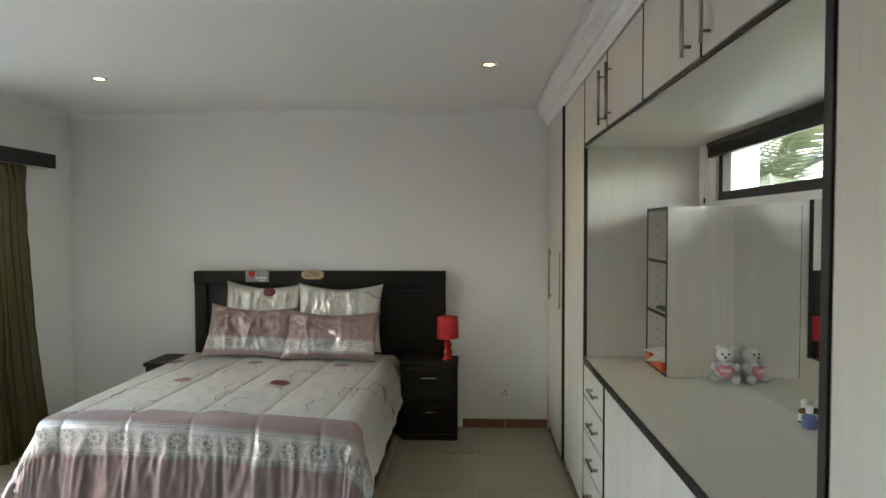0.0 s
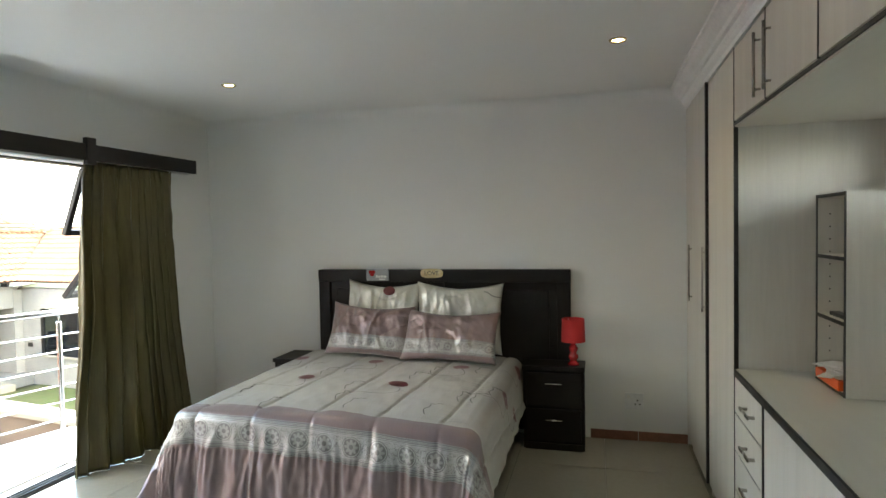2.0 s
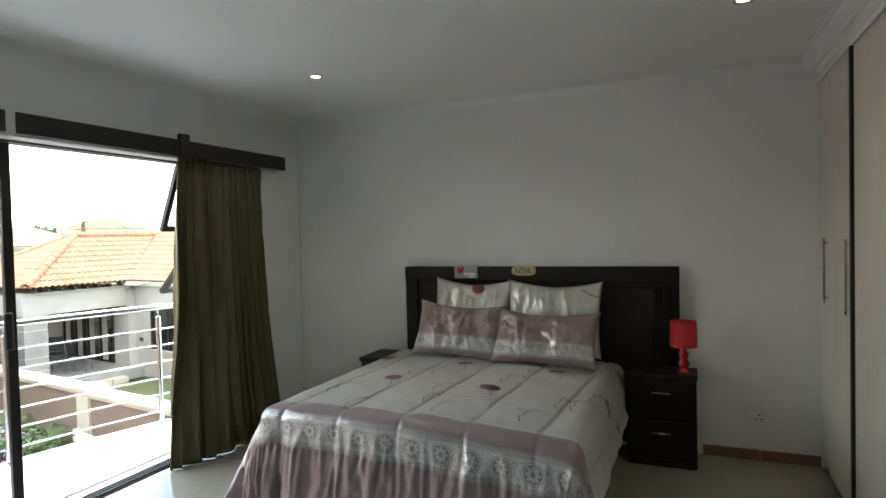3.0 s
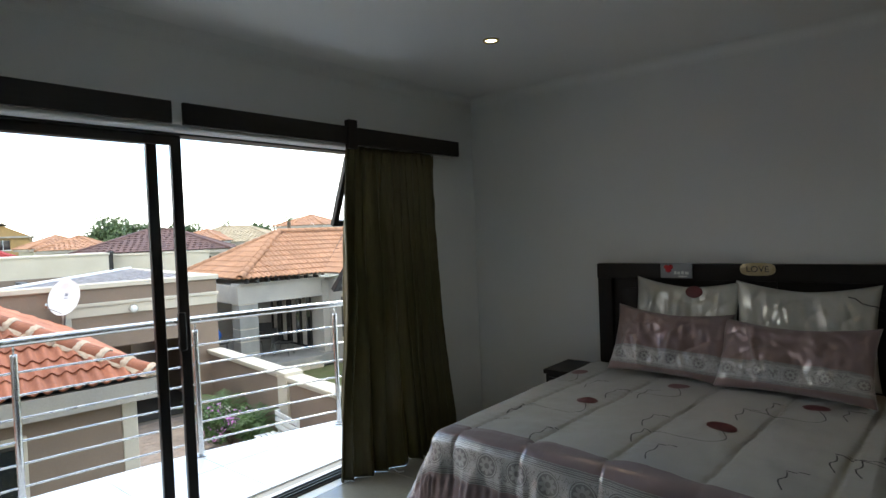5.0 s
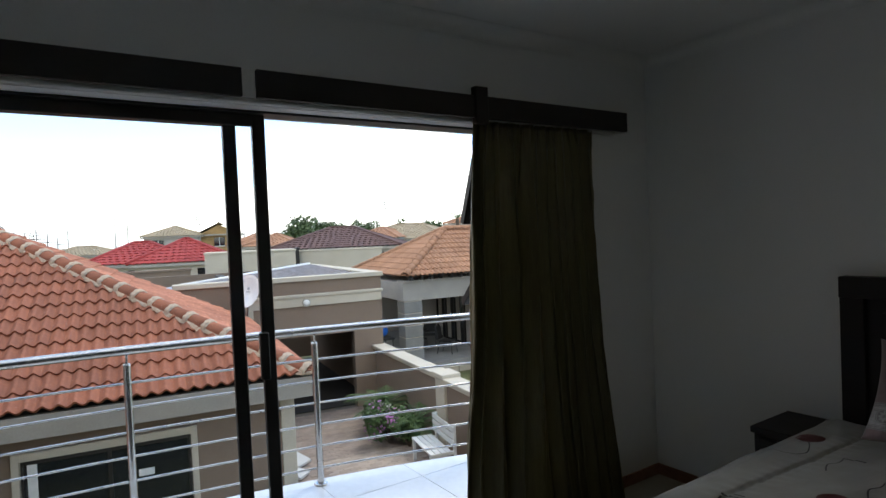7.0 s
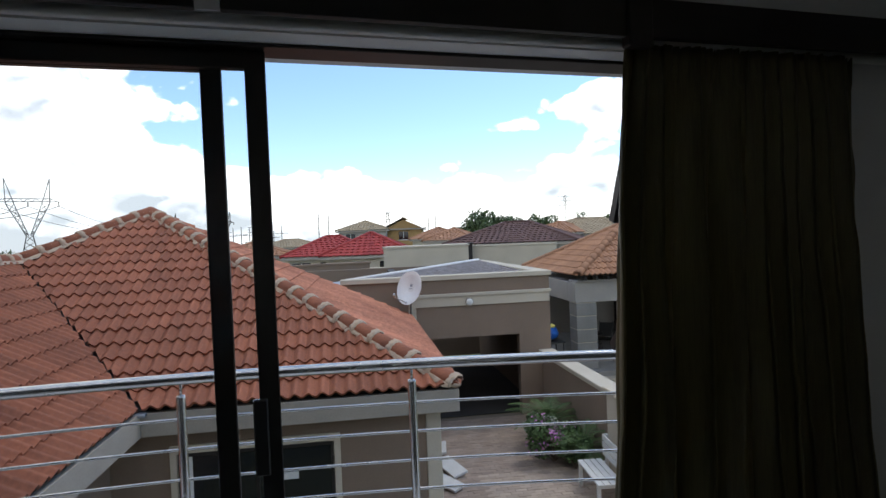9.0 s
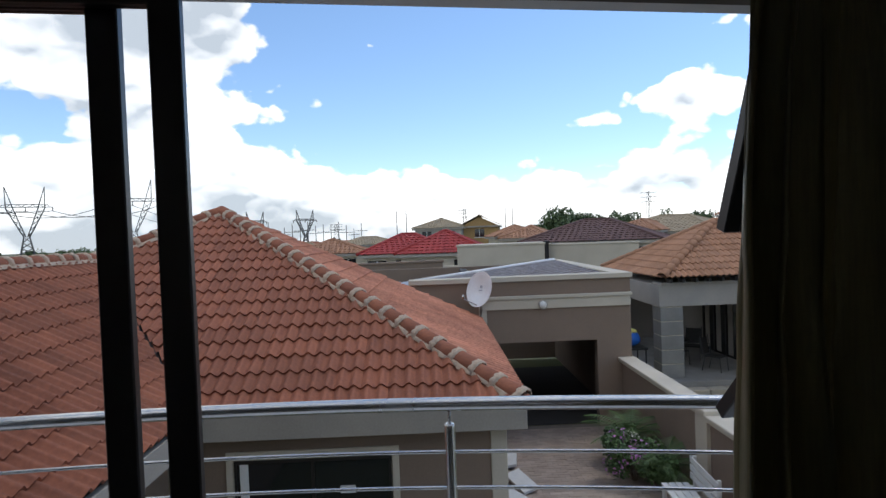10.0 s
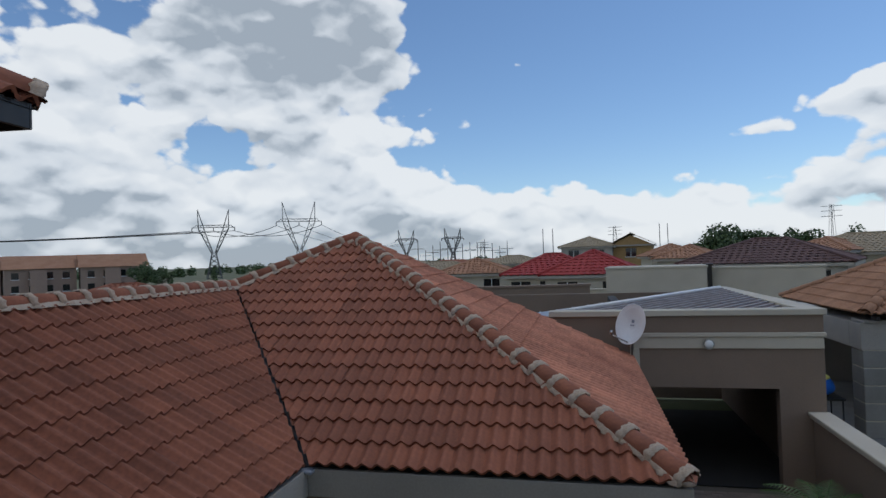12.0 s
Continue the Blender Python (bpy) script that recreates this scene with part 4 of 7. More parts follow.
# -- headboard, bedside cabinets, lamp --
hb = thing("headboard", (-1.185, 4.61, 0), "dark-stained wooden panelled headboard against the wall", "headboard")
HX0, HX1 = -2.222, -0.146
part("frame_stile", B((HX0, 4.56, 0), (HX0 + 0.10, 4.625, 1.20), 0.004, 2), DARKWOOD, hb)
part("frame_stile", B((HX1 - 0.10, 4.56, 0), (HX1, 4.625, 1.20), 0.004, 2), DARKWOOD, hb)
part("top_rail", B((HX0 - 0.002, 4.555, 1.2005), (HX1 + 0.002, 4.628, 1.30), 0.005, 2), DARKWOOD, hb)
part("frame_stile", B((-1.235, 4.562, 0), (-1.135, 4.622, 1.1995), 0.004, 2), DARKWOOD, hb)
for a, b in ((HX0 + 0.101, -1.236), (-1.134, HX1 - 0.101)):
    part("panel", B((a, 4.585, 0.05), (b, 4.612, 1.1995)), DARKWOOD, hb)
    part("panel_field", B((a + 0.06, 4.576, 0.3), (b - 0.06, 4.5845, 1.14), 0.006, 2), DARKWOOD, hb)


def bedside(x0, x1, yf=4.312):
    t = thing("bedside_cabinet", ((x0 + x1) / 2, 4.4, 0), "dark-stained wooden bedside cabinet with two drawers", "bedside table", "pair of bedside cabinets")
    part("body", B((x0 + 0.006, yf + 0.023, 0.0), (x1 - 0.006, 4.548, 0.585), 0.002), DARKWOOD, t)
    part("top", B((x0, yf, 0.5855), (x1, 4.552, 0.615), 0.004, 2), DARKWOOD, t)
    for z0, z1 in ((0.065, 0.30), (0.325, 0.565)):
        d = part("drawer", B((x0 + 0.03, yf + 0.006, z0), (x1 - 0.03, yf + 0.0225, z1), 0.004, 2), DARKWOOD, t)
        zc, xc = z1 - 0.075, (x0 + x1) / 2
        part("drawer_handle", tube(bmesh.new(), [(xc - 0.065, yf + 0.006, zc), (xc - 0.055, yf - 0.012, zc), (xc, yf - 0.018, zc + 0.002), (xc + 0.055, yf - 0.012, zc), (xc + 0.065, yf + 0.006, zc)], 0.0055, 8), CHROME, d, "curved chrome handle")
    part("plinth", B((x0 + 0.02, yf + 0.006, 0.0), (x1 - 0.02, yf + 0.0225, 0.05), 0.003), DARKWOOD, t)


bedside(-0.490, -0.040)
bedside(-2.465, -2.015, 4.200)

lp = thing("table_lamp", (-0.122, 4.40, 0.615), "small red table lamp with a drum shade, unlit", "lamp")
LX, LY = -0.122, 4.40
part("lamp_base", lathe(bmesh.new(), [(0.001, 0.0), (0.040, 0.0), (0.042, 0.010), (0.030, 0.020), (0.022, 0.030), (0.034, 0.052), (0.036, 0.066), (0.022, 0.088), (0.030, 0.108), (0.033, 0.125), (0.020, 0.148), (0.014, 0.155), (0.012, 0.19), (0.001, 0.19)], (LX, LY, 0.6155), 28), REDGLOSS, lp, "turned red lacquered base")
bm = lathe(bmesh.new(), [(0.086, 0.172), (0.081, 0.338), (0.079, 0.338), (0.084, 0.172), (0.086, 0.172)], (LX, LY, 0.6155), 40)
part("shade", bm, RED, lp, "red fabric drum shade")
bm = bmesh.new()
for k in range(3):
    a = k * 2.094
    rod(bm, (LX, LY, 0.925), (LX + 0.080 * math.cos(a), LY + 0.080 * math.sin(a), 0.940), 0.002, n=6)
rod(bm, (LX, LY, 0.79), (LX, LY, 0.925), 0.010, n=12)
part("shade_ring", bm, STEEL, lp)


# plaques on the headboard
def text_part(body, size, m, material, parent):
    cu = bpy.data.curves.new("lettering", "FONT")
    cu.body, cu.size, cu.align_x, cu.align_y, cu.extrude = body, size, "CENTER", "CENTER", 0.0008
    ob = new("lettering", cu)
    ob.data.materials.append(material)
    ob.parent = parent
    ob.matrix_parent_inverse = Matrix.Translation(-Vector(parent["base"]))
    ob.matrix_basis = m
    return ob


p1 = thing("plaque", (-1.69, 4.55, 1.26), "grey wall plaque with a red heart and small lettering", "plaque", "plaques on the headboard")
part("board", B((-1.785, 4.543, 1.212), (-1.592, 4.554, 1.306), 0.002), PLAQUE_GREY, p1)
bm = bmesh.new()
ball(bm, (-1.748, 4.543, 1.282), 0.017, squash=(1, 0.15, 0.9))
ball(bm, (-1.722, 4.543, 1.282), 0.017, squash=(1, 0.15, 0.9))
ball(bm, (-1.735, 4.543, 1.265), 0.020, squash=(1, 0.15, 0.9))
part("heart", bm, REDGLOSS, p1, "red heart")
bm = bmesh.new()
for k, (a, b) in enumerate(((-1.70, -1.685), (-1.680, -1.662), (-1.657, -1.640), (-1.634, -1.612))):
    box(bm, (a, 4.5415, 1.236), (b, 4.5428, 1.256 - 0.003 * (k % 2)))
box(bm, (-1.672, 4.5415, 1.220), (-1.62, 4.5428, 1.228))
part("lettering_bars", bm, WHITEPL, p1)
p2 = thing("plaque", (-1.228, 4.55, 1.27), "cream plaque with rounded ends reading LOVE", "plaque", "plaques on the headboard")
bm = bmesh.new()
prof = [(math.copysign(abs(math.cos(t)) ** 0.55, math.cos(t)) * 0.092, math.copysign(abs(math.sin(t)) ** 0.75, math.sin(t)) * 0.037) for t in [2 * math.pi * k / 40 for k in range(40)]]
a = [bm.verts.new((-1.228 + x, 4.543, 1.272 + z)) for x, z in prof]
b = [bm.verts.new((-1.228 + x, 4.554, 1.272 + z)) for x, z in prof]
bm.faces.new(a)
bm.faces.new(b[::-1])
for k in range(40):
    bm.faces.new((a[k], b[k], b[(k + 1) % 40], a[(k + 1) % 40]))
bmesh.ops.recalc_face_normals(bm, faces=bm.faces)
part("board", bm, PLAQUE_CREAM, p2)
text_part("LOVE", 0.050, pose(-1.228, 4.5415, 1.272, 90, 0, 0), MOTIF_DARK, p2)

# -- bed --
bed = thing("bed", (-1.5, 3.75, 0), "double bed with a dark base under a satin comforter", "bed")
part("base", B((-2.14, 2.96, 0.10), (-0.66, 4.545, 0.34), 0.01, 2), BLACKPL, bed)
part("mattress", B((-2.15, 2.95, 0.341), (-0.65, 4.55, 0.585), 0.05, 3), WHITEPL, bed)
for x in (-2.08, -0.74):
    for y in (3.04, 4.42):
        part("leg", rod(bmesh.new(), (x, y, 0.0), (x, y, 0.101), 0.025, 0.035, 12), DARKWOOD, bed)

BX, BF, BWID, BDROP, BTOP, BLEN = -1.420, 2.92, 1.63, 0.60, 0.642, 1.61


def cover(c, t):
    """The comforter's surface: c across the bed, t from the foot edge to the head (negative: hanging)."""
    dx, dy = max(0.0, abs(c) - BWID / 2), max(0.0, -t)
    d = math.hypot(dx, dy)
    x, y = BX + max(-BWID / 2, min(BWID / 2, c)), BF + max(0.0, t)
    cc = c - 0.06 * max(0.0, t) + 0.015 * noise.noise((t * 2.0, 0.0, 1.0))
    seam = abs(math.sin(math.pi * (cc + 0.015) / 0.355))
    puff = 0.013 * min(1.0, seam * 7.0) ** 0.5 + 0.009 * seam - 0.014
    puff += 0.0018 * (1 - min(1.0, seam * 1.4)) * math.sin(t * 2 * math.pi / 0.055 + 3 * noise.noise((c * 2, t * 3, 7.0)))
    puff += 0.008 * noise.noise((c * 5, t * 5, 0.0)) + 0.004 * noise.noise((c * 15, t * 11, 2.0))
    z = BTOP - 0.020 * (2 * c / BWID) ** 2 * (1 if dx == 0 else 0) - (0.020 if dx else 0)
    if d > 0:
        ox, oy = math.copysign(dx / d, c), -dy / d
        r = 0.085
        q = c if dy >= dx else t * 1.0
        if d < r * math.pi / 2:
            a = d / r
            out, dz, s = r * math.sin(a), r * (1 - math.cos(a)), 0.0
        else:
            s = d - r * math.pi / 2
            flare = (0.46 if c < 0 else 0.20) * dx / d + 0.16 * dy / d
            out, dz = r + flare * s, r + 0.975 * s
        w = min(1.0, s / 0.3)
        crease = 0.35 - abs(noise.noise((q * 15, s * 2.6 + q * 2, 8.0))) * 1.6 + 0.4 * noise.noise((q * 30, s * 9, 3.0))
        fold = 0.011 * math.sin(q * 2 * math.pi / 0.168 + 1.6 * noise.noise((q * 3, 4.0, 0.0))) + 0.034 * noise.noise((q * 7, s * 1.5, 6.0)) + 0.026 * crease
        fold *= (w * 0.55 + 0.45 * min(1.0, s / 0.05)) * (1.0 if dy >= dx else (0.45 if c < 0 else 0.18))
        ruff = s - 0.125
        if dy >= dx and ruff > -0.012:                  # gathers below the stitched edge of the band
            fold += 0.0075 * math.sin(q * 2 * math.pi / 0.042 + 4 * noise.noise((q * 9, 2.0, 5.0))) * math.exp(-max(0.0, ruff) / 0.05) - 0.007 * math.exp(-(ruff / 0.008) ** 2)
        out += fold + puff * 0.9
        x, y, z = x + ox * out, y + oy * out, z - dz
        z = max(z, 0.02 + 0.01 * abs(math.sin(q * 20)))
    else:
        z += puff
    return Vector((x, y, z))


cf = thing("comforter", (-1.5, 3.6, 0.3), "quilted ivory and mauve satin comforter with balloon print and lace band", "comforter")
bm = bmesh.new()
uvl = bm.loops.layers.uv.new("cloth")
side = 0.40
cs = np.linspace(-BWID / 2 - side, BWID / 2 + side, 260)
ts = np.linspace(-BDROP, BLEN, 160)
rows = []
for t in ts:
    row = []
    for c in cs:
        k = 1.0
        if abs(c) > BWID / 2 and t > 0:        # the side hem rises and falls
            k = 0.95 + 0.05 * noise.noise((t * 2.2, 5.0 if c > 0 else 9.0, 0.0))
        c2 = math.copysign(BWID / 2 + (abs(c) - BWID / 2) * k, c) if abs(c) > BWID / 2 else c
        if abs(c) > BWID / 2 and t < 0:        # round the hanging corners
            pw = 2.2 if c > 0 else 6.0
            e = (((abs(c) - BWID / 2) / side) ** pw + (-t / BDROP) ** pw) ** (1 / pw)
            if e > 1:
                c2, t2 = math.copysign(BWID / 2 + (abs(c) - BWID / 2) / e, c), t / e
                row.append((bm.verts.new(cover(c2, t2)), c2, t2))
                continue
        row.append((bm.verts.new(cover(c2, t)), c2, t))
    rows.append(row)
for j in range(len(ts) - 1):
    for i in range(len(cs) - 1):
        q = (rows[j][i], rows[j][i + 1], rows[j + 1][i + 1], rows[j + 1][i])
        f = bm.faces.new([v[0] for v in q])
        for lp_, v in zip(f.loops, q):
            lp_[uvl].uv = (v[1], v[2] + BDROP + 0.05 * v[1])
part("quilt", bm, SATIN, cf, smooth=True)


def ribbon(path, w, material, name):
    bm = bmesh.new()
    prev = None
    for k, (c, t) in enumerate(path):
        c2, t2 = path[min(k + 1, len(path) - 1)]
        c1, t1 = path[max(k - 1, 0)]
        d = math.hypot(c2 - c1, t2 - t1) or 1
        nx, ny = -(t2 - t1) / d * w, (c2 - c1) / d * w
        pts = [bm.verts.new(cover(c + s * nx, t + s * ny) + Vector((0, 0, 0.0025))) for s in (-1, 1)]
        if prev:
            bm.faces.new((prev[0], pts[0], pts[1], prev[1]))
        prev = pts
    part(name, bm, material, cf, smooth=True)


def balloon(c, t, a, b, turn):
    """A printed balloon with its trailing string and two fine grey curls."""
    bm = bmesh.new()
    mid = bm.verts.new(cover(c, t) + Vector((0, 0, 0.003)))
    ca, sa = math.cos(turn), math.sin(turn)
    for rr in (0.5, 1.0):
        ring = []
        for k in range(24):
            x, y = a * rr * math.cos(k * math.pi / 12), b * rr * math.sin(k * math.pi / 12)
            ring.append(bm.verts.new(cover(c + x * ca - y * sa, t + x * sa + y * ca) + Vector((0, 0, 0.003))))
        for k in range(24):
            if rr == 0.5:
                bm.faces.new((mid, ring[k], ring[(k + 1) % 24]))
            else:
                bm.faces.new((inner[k], ring[k], ring[(k + 1) % 24], inner[(k + 1) % 24]))
        inner = ring
    part("printed_balloon", bm, MOTIF_RED, cf, smooth=True)
    trail(c, t)


def smooth_path(pts, n=6):
    """A flowing line through a few points."""
    out = []
    for k in range(len(pts) - 1):
        p0, p1, p2, p3 = (Vector(pts[min(max(k + d, 0), len(pts) - 1)]) for d in (-1, 0, 1, 2))
        for i in range(n):
            u = i / n
            out.append(tuple(0.5 * (2 * p1 + (p2 - p0) * u + (2 * p0 - 5 * p1 + 4 * p2 - p3) * u * u + (3 * p1 - p0 - 3 * p2 + p3) * u ** 3)))
    return out + [tuple(pts[-1])]


def tail(c, t):
    """The dark end of a string, with two small leaves where it turns."""
    ribbon(smooth_path([(c, t), (c + 0.005, t - 0.05), (c - 0.012, t - 0.10), (c + 0.012, t - 0.17)]), 0.0028, MOTIF_DARK, "printed_string")
    for dc, dt in ((0.012, 0.012), (0.050, 0.026)):
        ribbon([(c + dc - 0.018, t + dt), (c + dc, t + dt + 0.004), (c + dc + 0.018, t + dt + 0.002)], 0.0042, MOTIF_DARK, "printed_leaf")


def trail(c, t):
    """The string of a balloon: a hook, a long run across, and the tail; grey curls run beside it."""
    ribbon(smooth_path([(c + 0.01, t - 0.04), (c + 0.045, t - 0.11), (c + 0.055, t - 0.17), (c + 0.01, t - 0.215), (c - 0.09, t - 0.22), (c - 0.20, t - 0.205), (c - 0.245, t - 0.21)]), 0.0022, MOTIF_DARK, "printed_string")
    tail(c - 0.27, t - 0.215)
    for o in (0.06, 0.09):
        ribbon(smooth_path([(c - o + 0.02, t - 0.15), (c - o - 0.03, t - 0.22), (c - o + 0.012, t - 0.30), (c - o - 0.03, t - 0.37), (c - o - 0.11, t - 0.42)]), 0.0020, MOTIF_GREY, "printed_curl")


for c, t, a, b, turn in ((-0.765, 1.25, 0.055, 0.050, 0.1), (-0.435, 0.69, 0.056, 0.052, -0.1), (-0.12, 1.17, 0.058, 0.046, 0.3), (0.245, 0.62, 0.064, 0.056, -0.1), (0.535, 1.14, 0.058, 0.050, 0.1),
                         (0.95, 0.76, 0.058, 0.060, 0.1), (0.93, 1.40, 0.055, 0.055, 0.2), (1.10, 0.95, 0.05, 0.055, 0.2), (-1.00, 0.85, 0.055, 0.055, 0.1)):
    balloon(c, t, a, b, turn)
for c, t in ((-0.70, 0.22), (-0.06, 0.62), (0.10, 0.24), (0.56, 0.26), (-0.24, 1.02), (0.36, 1.10), (0.76, 0.55), (-0.40, 0.20), (-0.58, 1.10)):
    tail(c, t)
def pillow(name, at, w, h, thick, lean, turn, material, label, roll=0.0, seed=0):
    """A pillow standing on its long edge, pointed at the corners, creased."""
    bm = bmesh.new()
    uvl = bm.loops.layers.uv.new("cloth")
    n = 72
    rp = random.Random(int(seed * 10))
    pleats = [(rp.uniform(-0.95, 0.35), rp.uniform(-0.25, 0.25), rp.uniform(0.018, 0.045), rp.uniform(0.006, 0.013), rp.uniform(-0.9, 0.4)) for _ in range(9)]
    m = Matrix.Translation(at) @ pose(0, 0, 0, 0, 0, turn) @ pose(0, 0, 0, -lean, roll, 0)
    sheets = []
    for s in (-1, 1):
        g = []
        for j in range(n + 1):
            r = []
            for i in range(n + 1):
                a, b = 2 * i / n - 1, 2 * j / n - 1
                pin = 0.030 * (a * a * (1 - b * b) * 0 + (1 - b * b) * abs(a) ** 6)
                pin2 = (0.050 if b > 0 else 0.030) * (1 - a * a) * abs(b) ** 4
                x = a * (w / 2) * (1 - pin / (w / 2) * 0.8)
                z = b * (h / 2) * (1 - pin2 / (h / 2) * 0.8)
                f = max(0.0, (1 - a ** 4) * (1 - b ** 4)) ** 0.55
                y = s * thick / 2 * f
                cr = noise.noise((a * 2.3 + seed, b * 2.3, seed)) * 0.020 + noise.noise((a * 6 + seed, b * 2.0, 3.0)) * 0.010
                cr += 0.010 * (0.3 - abs(noise.noise((a * 7.0 + 0.8 * b + seed, b * 1.1, seed + 5.0)))) * (1 if s < 0 else -1) * -1
                cr += 0.006 * noise.noise((a * 11 + b * 4 + seed, b * 4 - a * 2, seed + 2)) + 0.006 * max(0.0, 1 - 6 * abs(noise.noise((a * 1.7 - b * 1.3, b * 1.6 + seed, 2.0)))) * -s
                for a0, sl, wd, am, b0 in pleats:          # sharp pleats drawn in from the lower edge
                    cr -= (1 if s < 0 else -1) * am * math.exp(-((a - a0 - sl * (b - b0)) / wd) ** 2) * math.exp(-((b - b0) / 0.55) ** 2)
                y += cr * f + s * 0.010 * f * math.sin(a * 9 + seed + 1.5 * b) * (1 - abs(b))
                z -= 0.015 * (1 - abs(a)) * (b > 0) * b
                r.append((bm.verts.new(m @ Vector((x, y, z + h / 2))), x + w / 2, z + h / 2))
            g.append(r)
        sheets.append(g)
    for s, g in zip((-1, 1), sheets):
        for j in range(n):
            for i in range(n):
                q = [g[j][i], g[j][i + 1], g[j + 1][i + 1], g[j + 1][i]]
                if s > 0:
                    q.reverse()
                f = bm.faces.new([v[0] for v in q])
                for l_, v in zip(f.loops, q):
                    l_[uvl].uv = (v[1], v[2])
    bmesh.ops.remove_doubles(bm, verts=bm.verts, dist=0.0008)
    t = thing("pillow", at, label, "pillow", "pillows on the bed")
    p = part(name, bm, material, t, smooth=True)
    return t, m


PA, ma = pillow("cushion", (-1.635, 4.415, 0.665), 0.63, 0.56, 0.15, 11, -1, SATIN_PLAIN, "plump ivory satin pillow leaning on the headboard", 2.0, 1.0)
PB, mb = pillow("cushion", (-0.995, 4.415, 0.665), 0.69, 0.55, 0.15, 11, 2, SATIN_PLAIN, "plump ivory satin pillow leaning on the headboard", 1.0, 4.0)
PC, _ = pillow("cushion", (-1.665, 4.205, 0.660), 0.68, 0.43, 0.14, 27, 3, SATIN_MAUVE, "mauve satin pillow with a lace-pattern band", 3.0, 7.0)
PD, _ = pillow("cushion", (-1.020, 4.165, 0.650), 0.74, 0.41, 0.14, 30, -3, SATIN_MAUVE, "mauve satin pillow with a lace-pattern band", 0.5, 11.0)
bm = bmesh.new()
ball(bm, (0, 0, 0), 0.05, sub=3, squash=(1.0, 0.12, 0.75))
bmesh.ops.transform(bm, matrix=ma @ Matrix.Translation((0.065, -0.062, 0.475)) @ pose(0, 0, 0, -12, 0, 0), verts=bm.verts)
part("printed_balloon", bm, MOTIF_RED, PA)
for px, th_ in ((-0.14, PA), (0.02, PB), (0.2, PB)):
    mm = ma if th_ is PA else mb
    bm = tube(bmesh.new(), [mm @ Vector((px + 0.03 * k, -0.052 + 0.006 * k * (k > 3), 0.475 - 0.012 * k + 0.008 * math.sin(k * 2.0))) for k in range(6)], 0.0028, 5)
    part("printed_string", bm, MOTIF_DARK, th_)

# -- floor tiles --
fl = thing("floor", (0, 0, -0.01), "glossy beige porcelain floor tiles with thin joints", "floor", kind="structure")
tile_me = mesh_of("floor_tile", B((0.0015, 0.0015, -0.012), (0.5985, 0.5985, 0.0), 0.0012), FLOOR_TILE)
gx, gy = 0.093, 4.062
for i in range(-6, 3):
    for j in range(-10, 1):
        x, y = gx + 0.6 * i, gy + 0.6 * j
        if x >= XL - 0.59 and x < XR and y > YB - 0.6:
            lo = (max(x + 0.0015, XL + 0.001), max(y + 0.0015, YB + 0.001))
            hi = (min(x + 0.5985, XR - 0.001), min(y + 0.5985, YH - 0.001))
            if hi[0] - lo[0] < 0.01 or hi[1] - lo[1] < 0.01:
                continue
            if lo == (x + 0.0015, y + 0.0015) and hi == (x + 0.5985, y + 0.5985):
                piece("floor_tile", tile_me, fl, Matrix.Translation((x, y, 0)))
            else:
                part("floor_tile", B((lo[0], lo[1], -0.012), (hi[0], hi[1], 0.0), 0.0012), FLOOR_TILE, fl)

# ---- balcony ----
def rail_x(y):
    return -4.87 + 0.052 * max(0.0, y - 0.8) ** 2


bal = thing("balcony", (-4.2, 2.0, -0.3), "white-tiled balcony with a curved edge", "balcony", kind="structure")
bm = bmesh.new()
ys = [-0.55 + 0.15 * k for k in range(40)]
top = [bm.verts.new((rail_x(y) - 0.10, y, -0.045)) for y in ys]
inn = [bm.verts.new((XL - 0.25, y, -0.045)) for y in ys]
bot = [bm.verts.new((rail_x(y) - 0.10, y, -0.30)) for y in ys]
inb = [bm.verts.new((XL - 0.25, y, -0.30)) for y in ys]
for k in range(len(ys) - 1):
    bm.faces.new((top[k], top[k + 1], inn[k + 1], inn[k]))
    bm.faces.new((bot[k], bot[k + 1], top[k + 1], top[k]))
    bm.faces.new((inb[k], inb[k + 1], bot[k + 1], bot[k]))
bm.faces.new((top[0], inn[0], inb[0], bot[0]))
bm.faces.new((top[-1], bot[-1], inb[-1], inn[-1]))
part("slab", bm, GREYPL, bal)
part("threshold", B((XL - 0.25, 0.25, -0.045), (XL, 4.02, -0.032)), BALC_TILE, bal)
rl = thing("balcony_railing", (-4.6, 2.0, -0.03), "curved stainless steel balcony railing with six thin bars", "railing")
ry = [-0.5 + 0.1 * k for k in range(58)]
part("handrail", tube(bmesh.new(), [(rail_x(y), y, 0.985) for y in ry], 0.0265, 14), CHROME, rl, "polished steel handrail")
for z in (0.795, 0.652, 0.508, 0.365, 0.222, 0.078):
    part("bar", tube(bmesh.new(), [(rail_x(y), y, z) for y in ry[::2]], 0.0075, 8), CHROME, rl)
for y in (-0.33, 0.76, 1.84, 2.913, 3.985, 5.0):
    x = rail_x(y)
    ps = part("post", lathe(bmesh.new(), [(0.021, 0.0), (0.021, 0.925), (0.018, 0.938), (0.001, 0.938)], (x, y, -0.03), 18), CHROME, rl, "round steel post")
    part("spigot", rod(bmesh.new(), (x, y, 0.90), (x, y, 0.965), 0.0065, n=8), CHROME, ps)
    part("base_flange", lathe(bmesh.new(), [(0.045, 0.0), (0.045, 0.007), (0.040, 0.012), (0.022, 0.013)], (x, y, -0.031), 22), CHROME, ps)

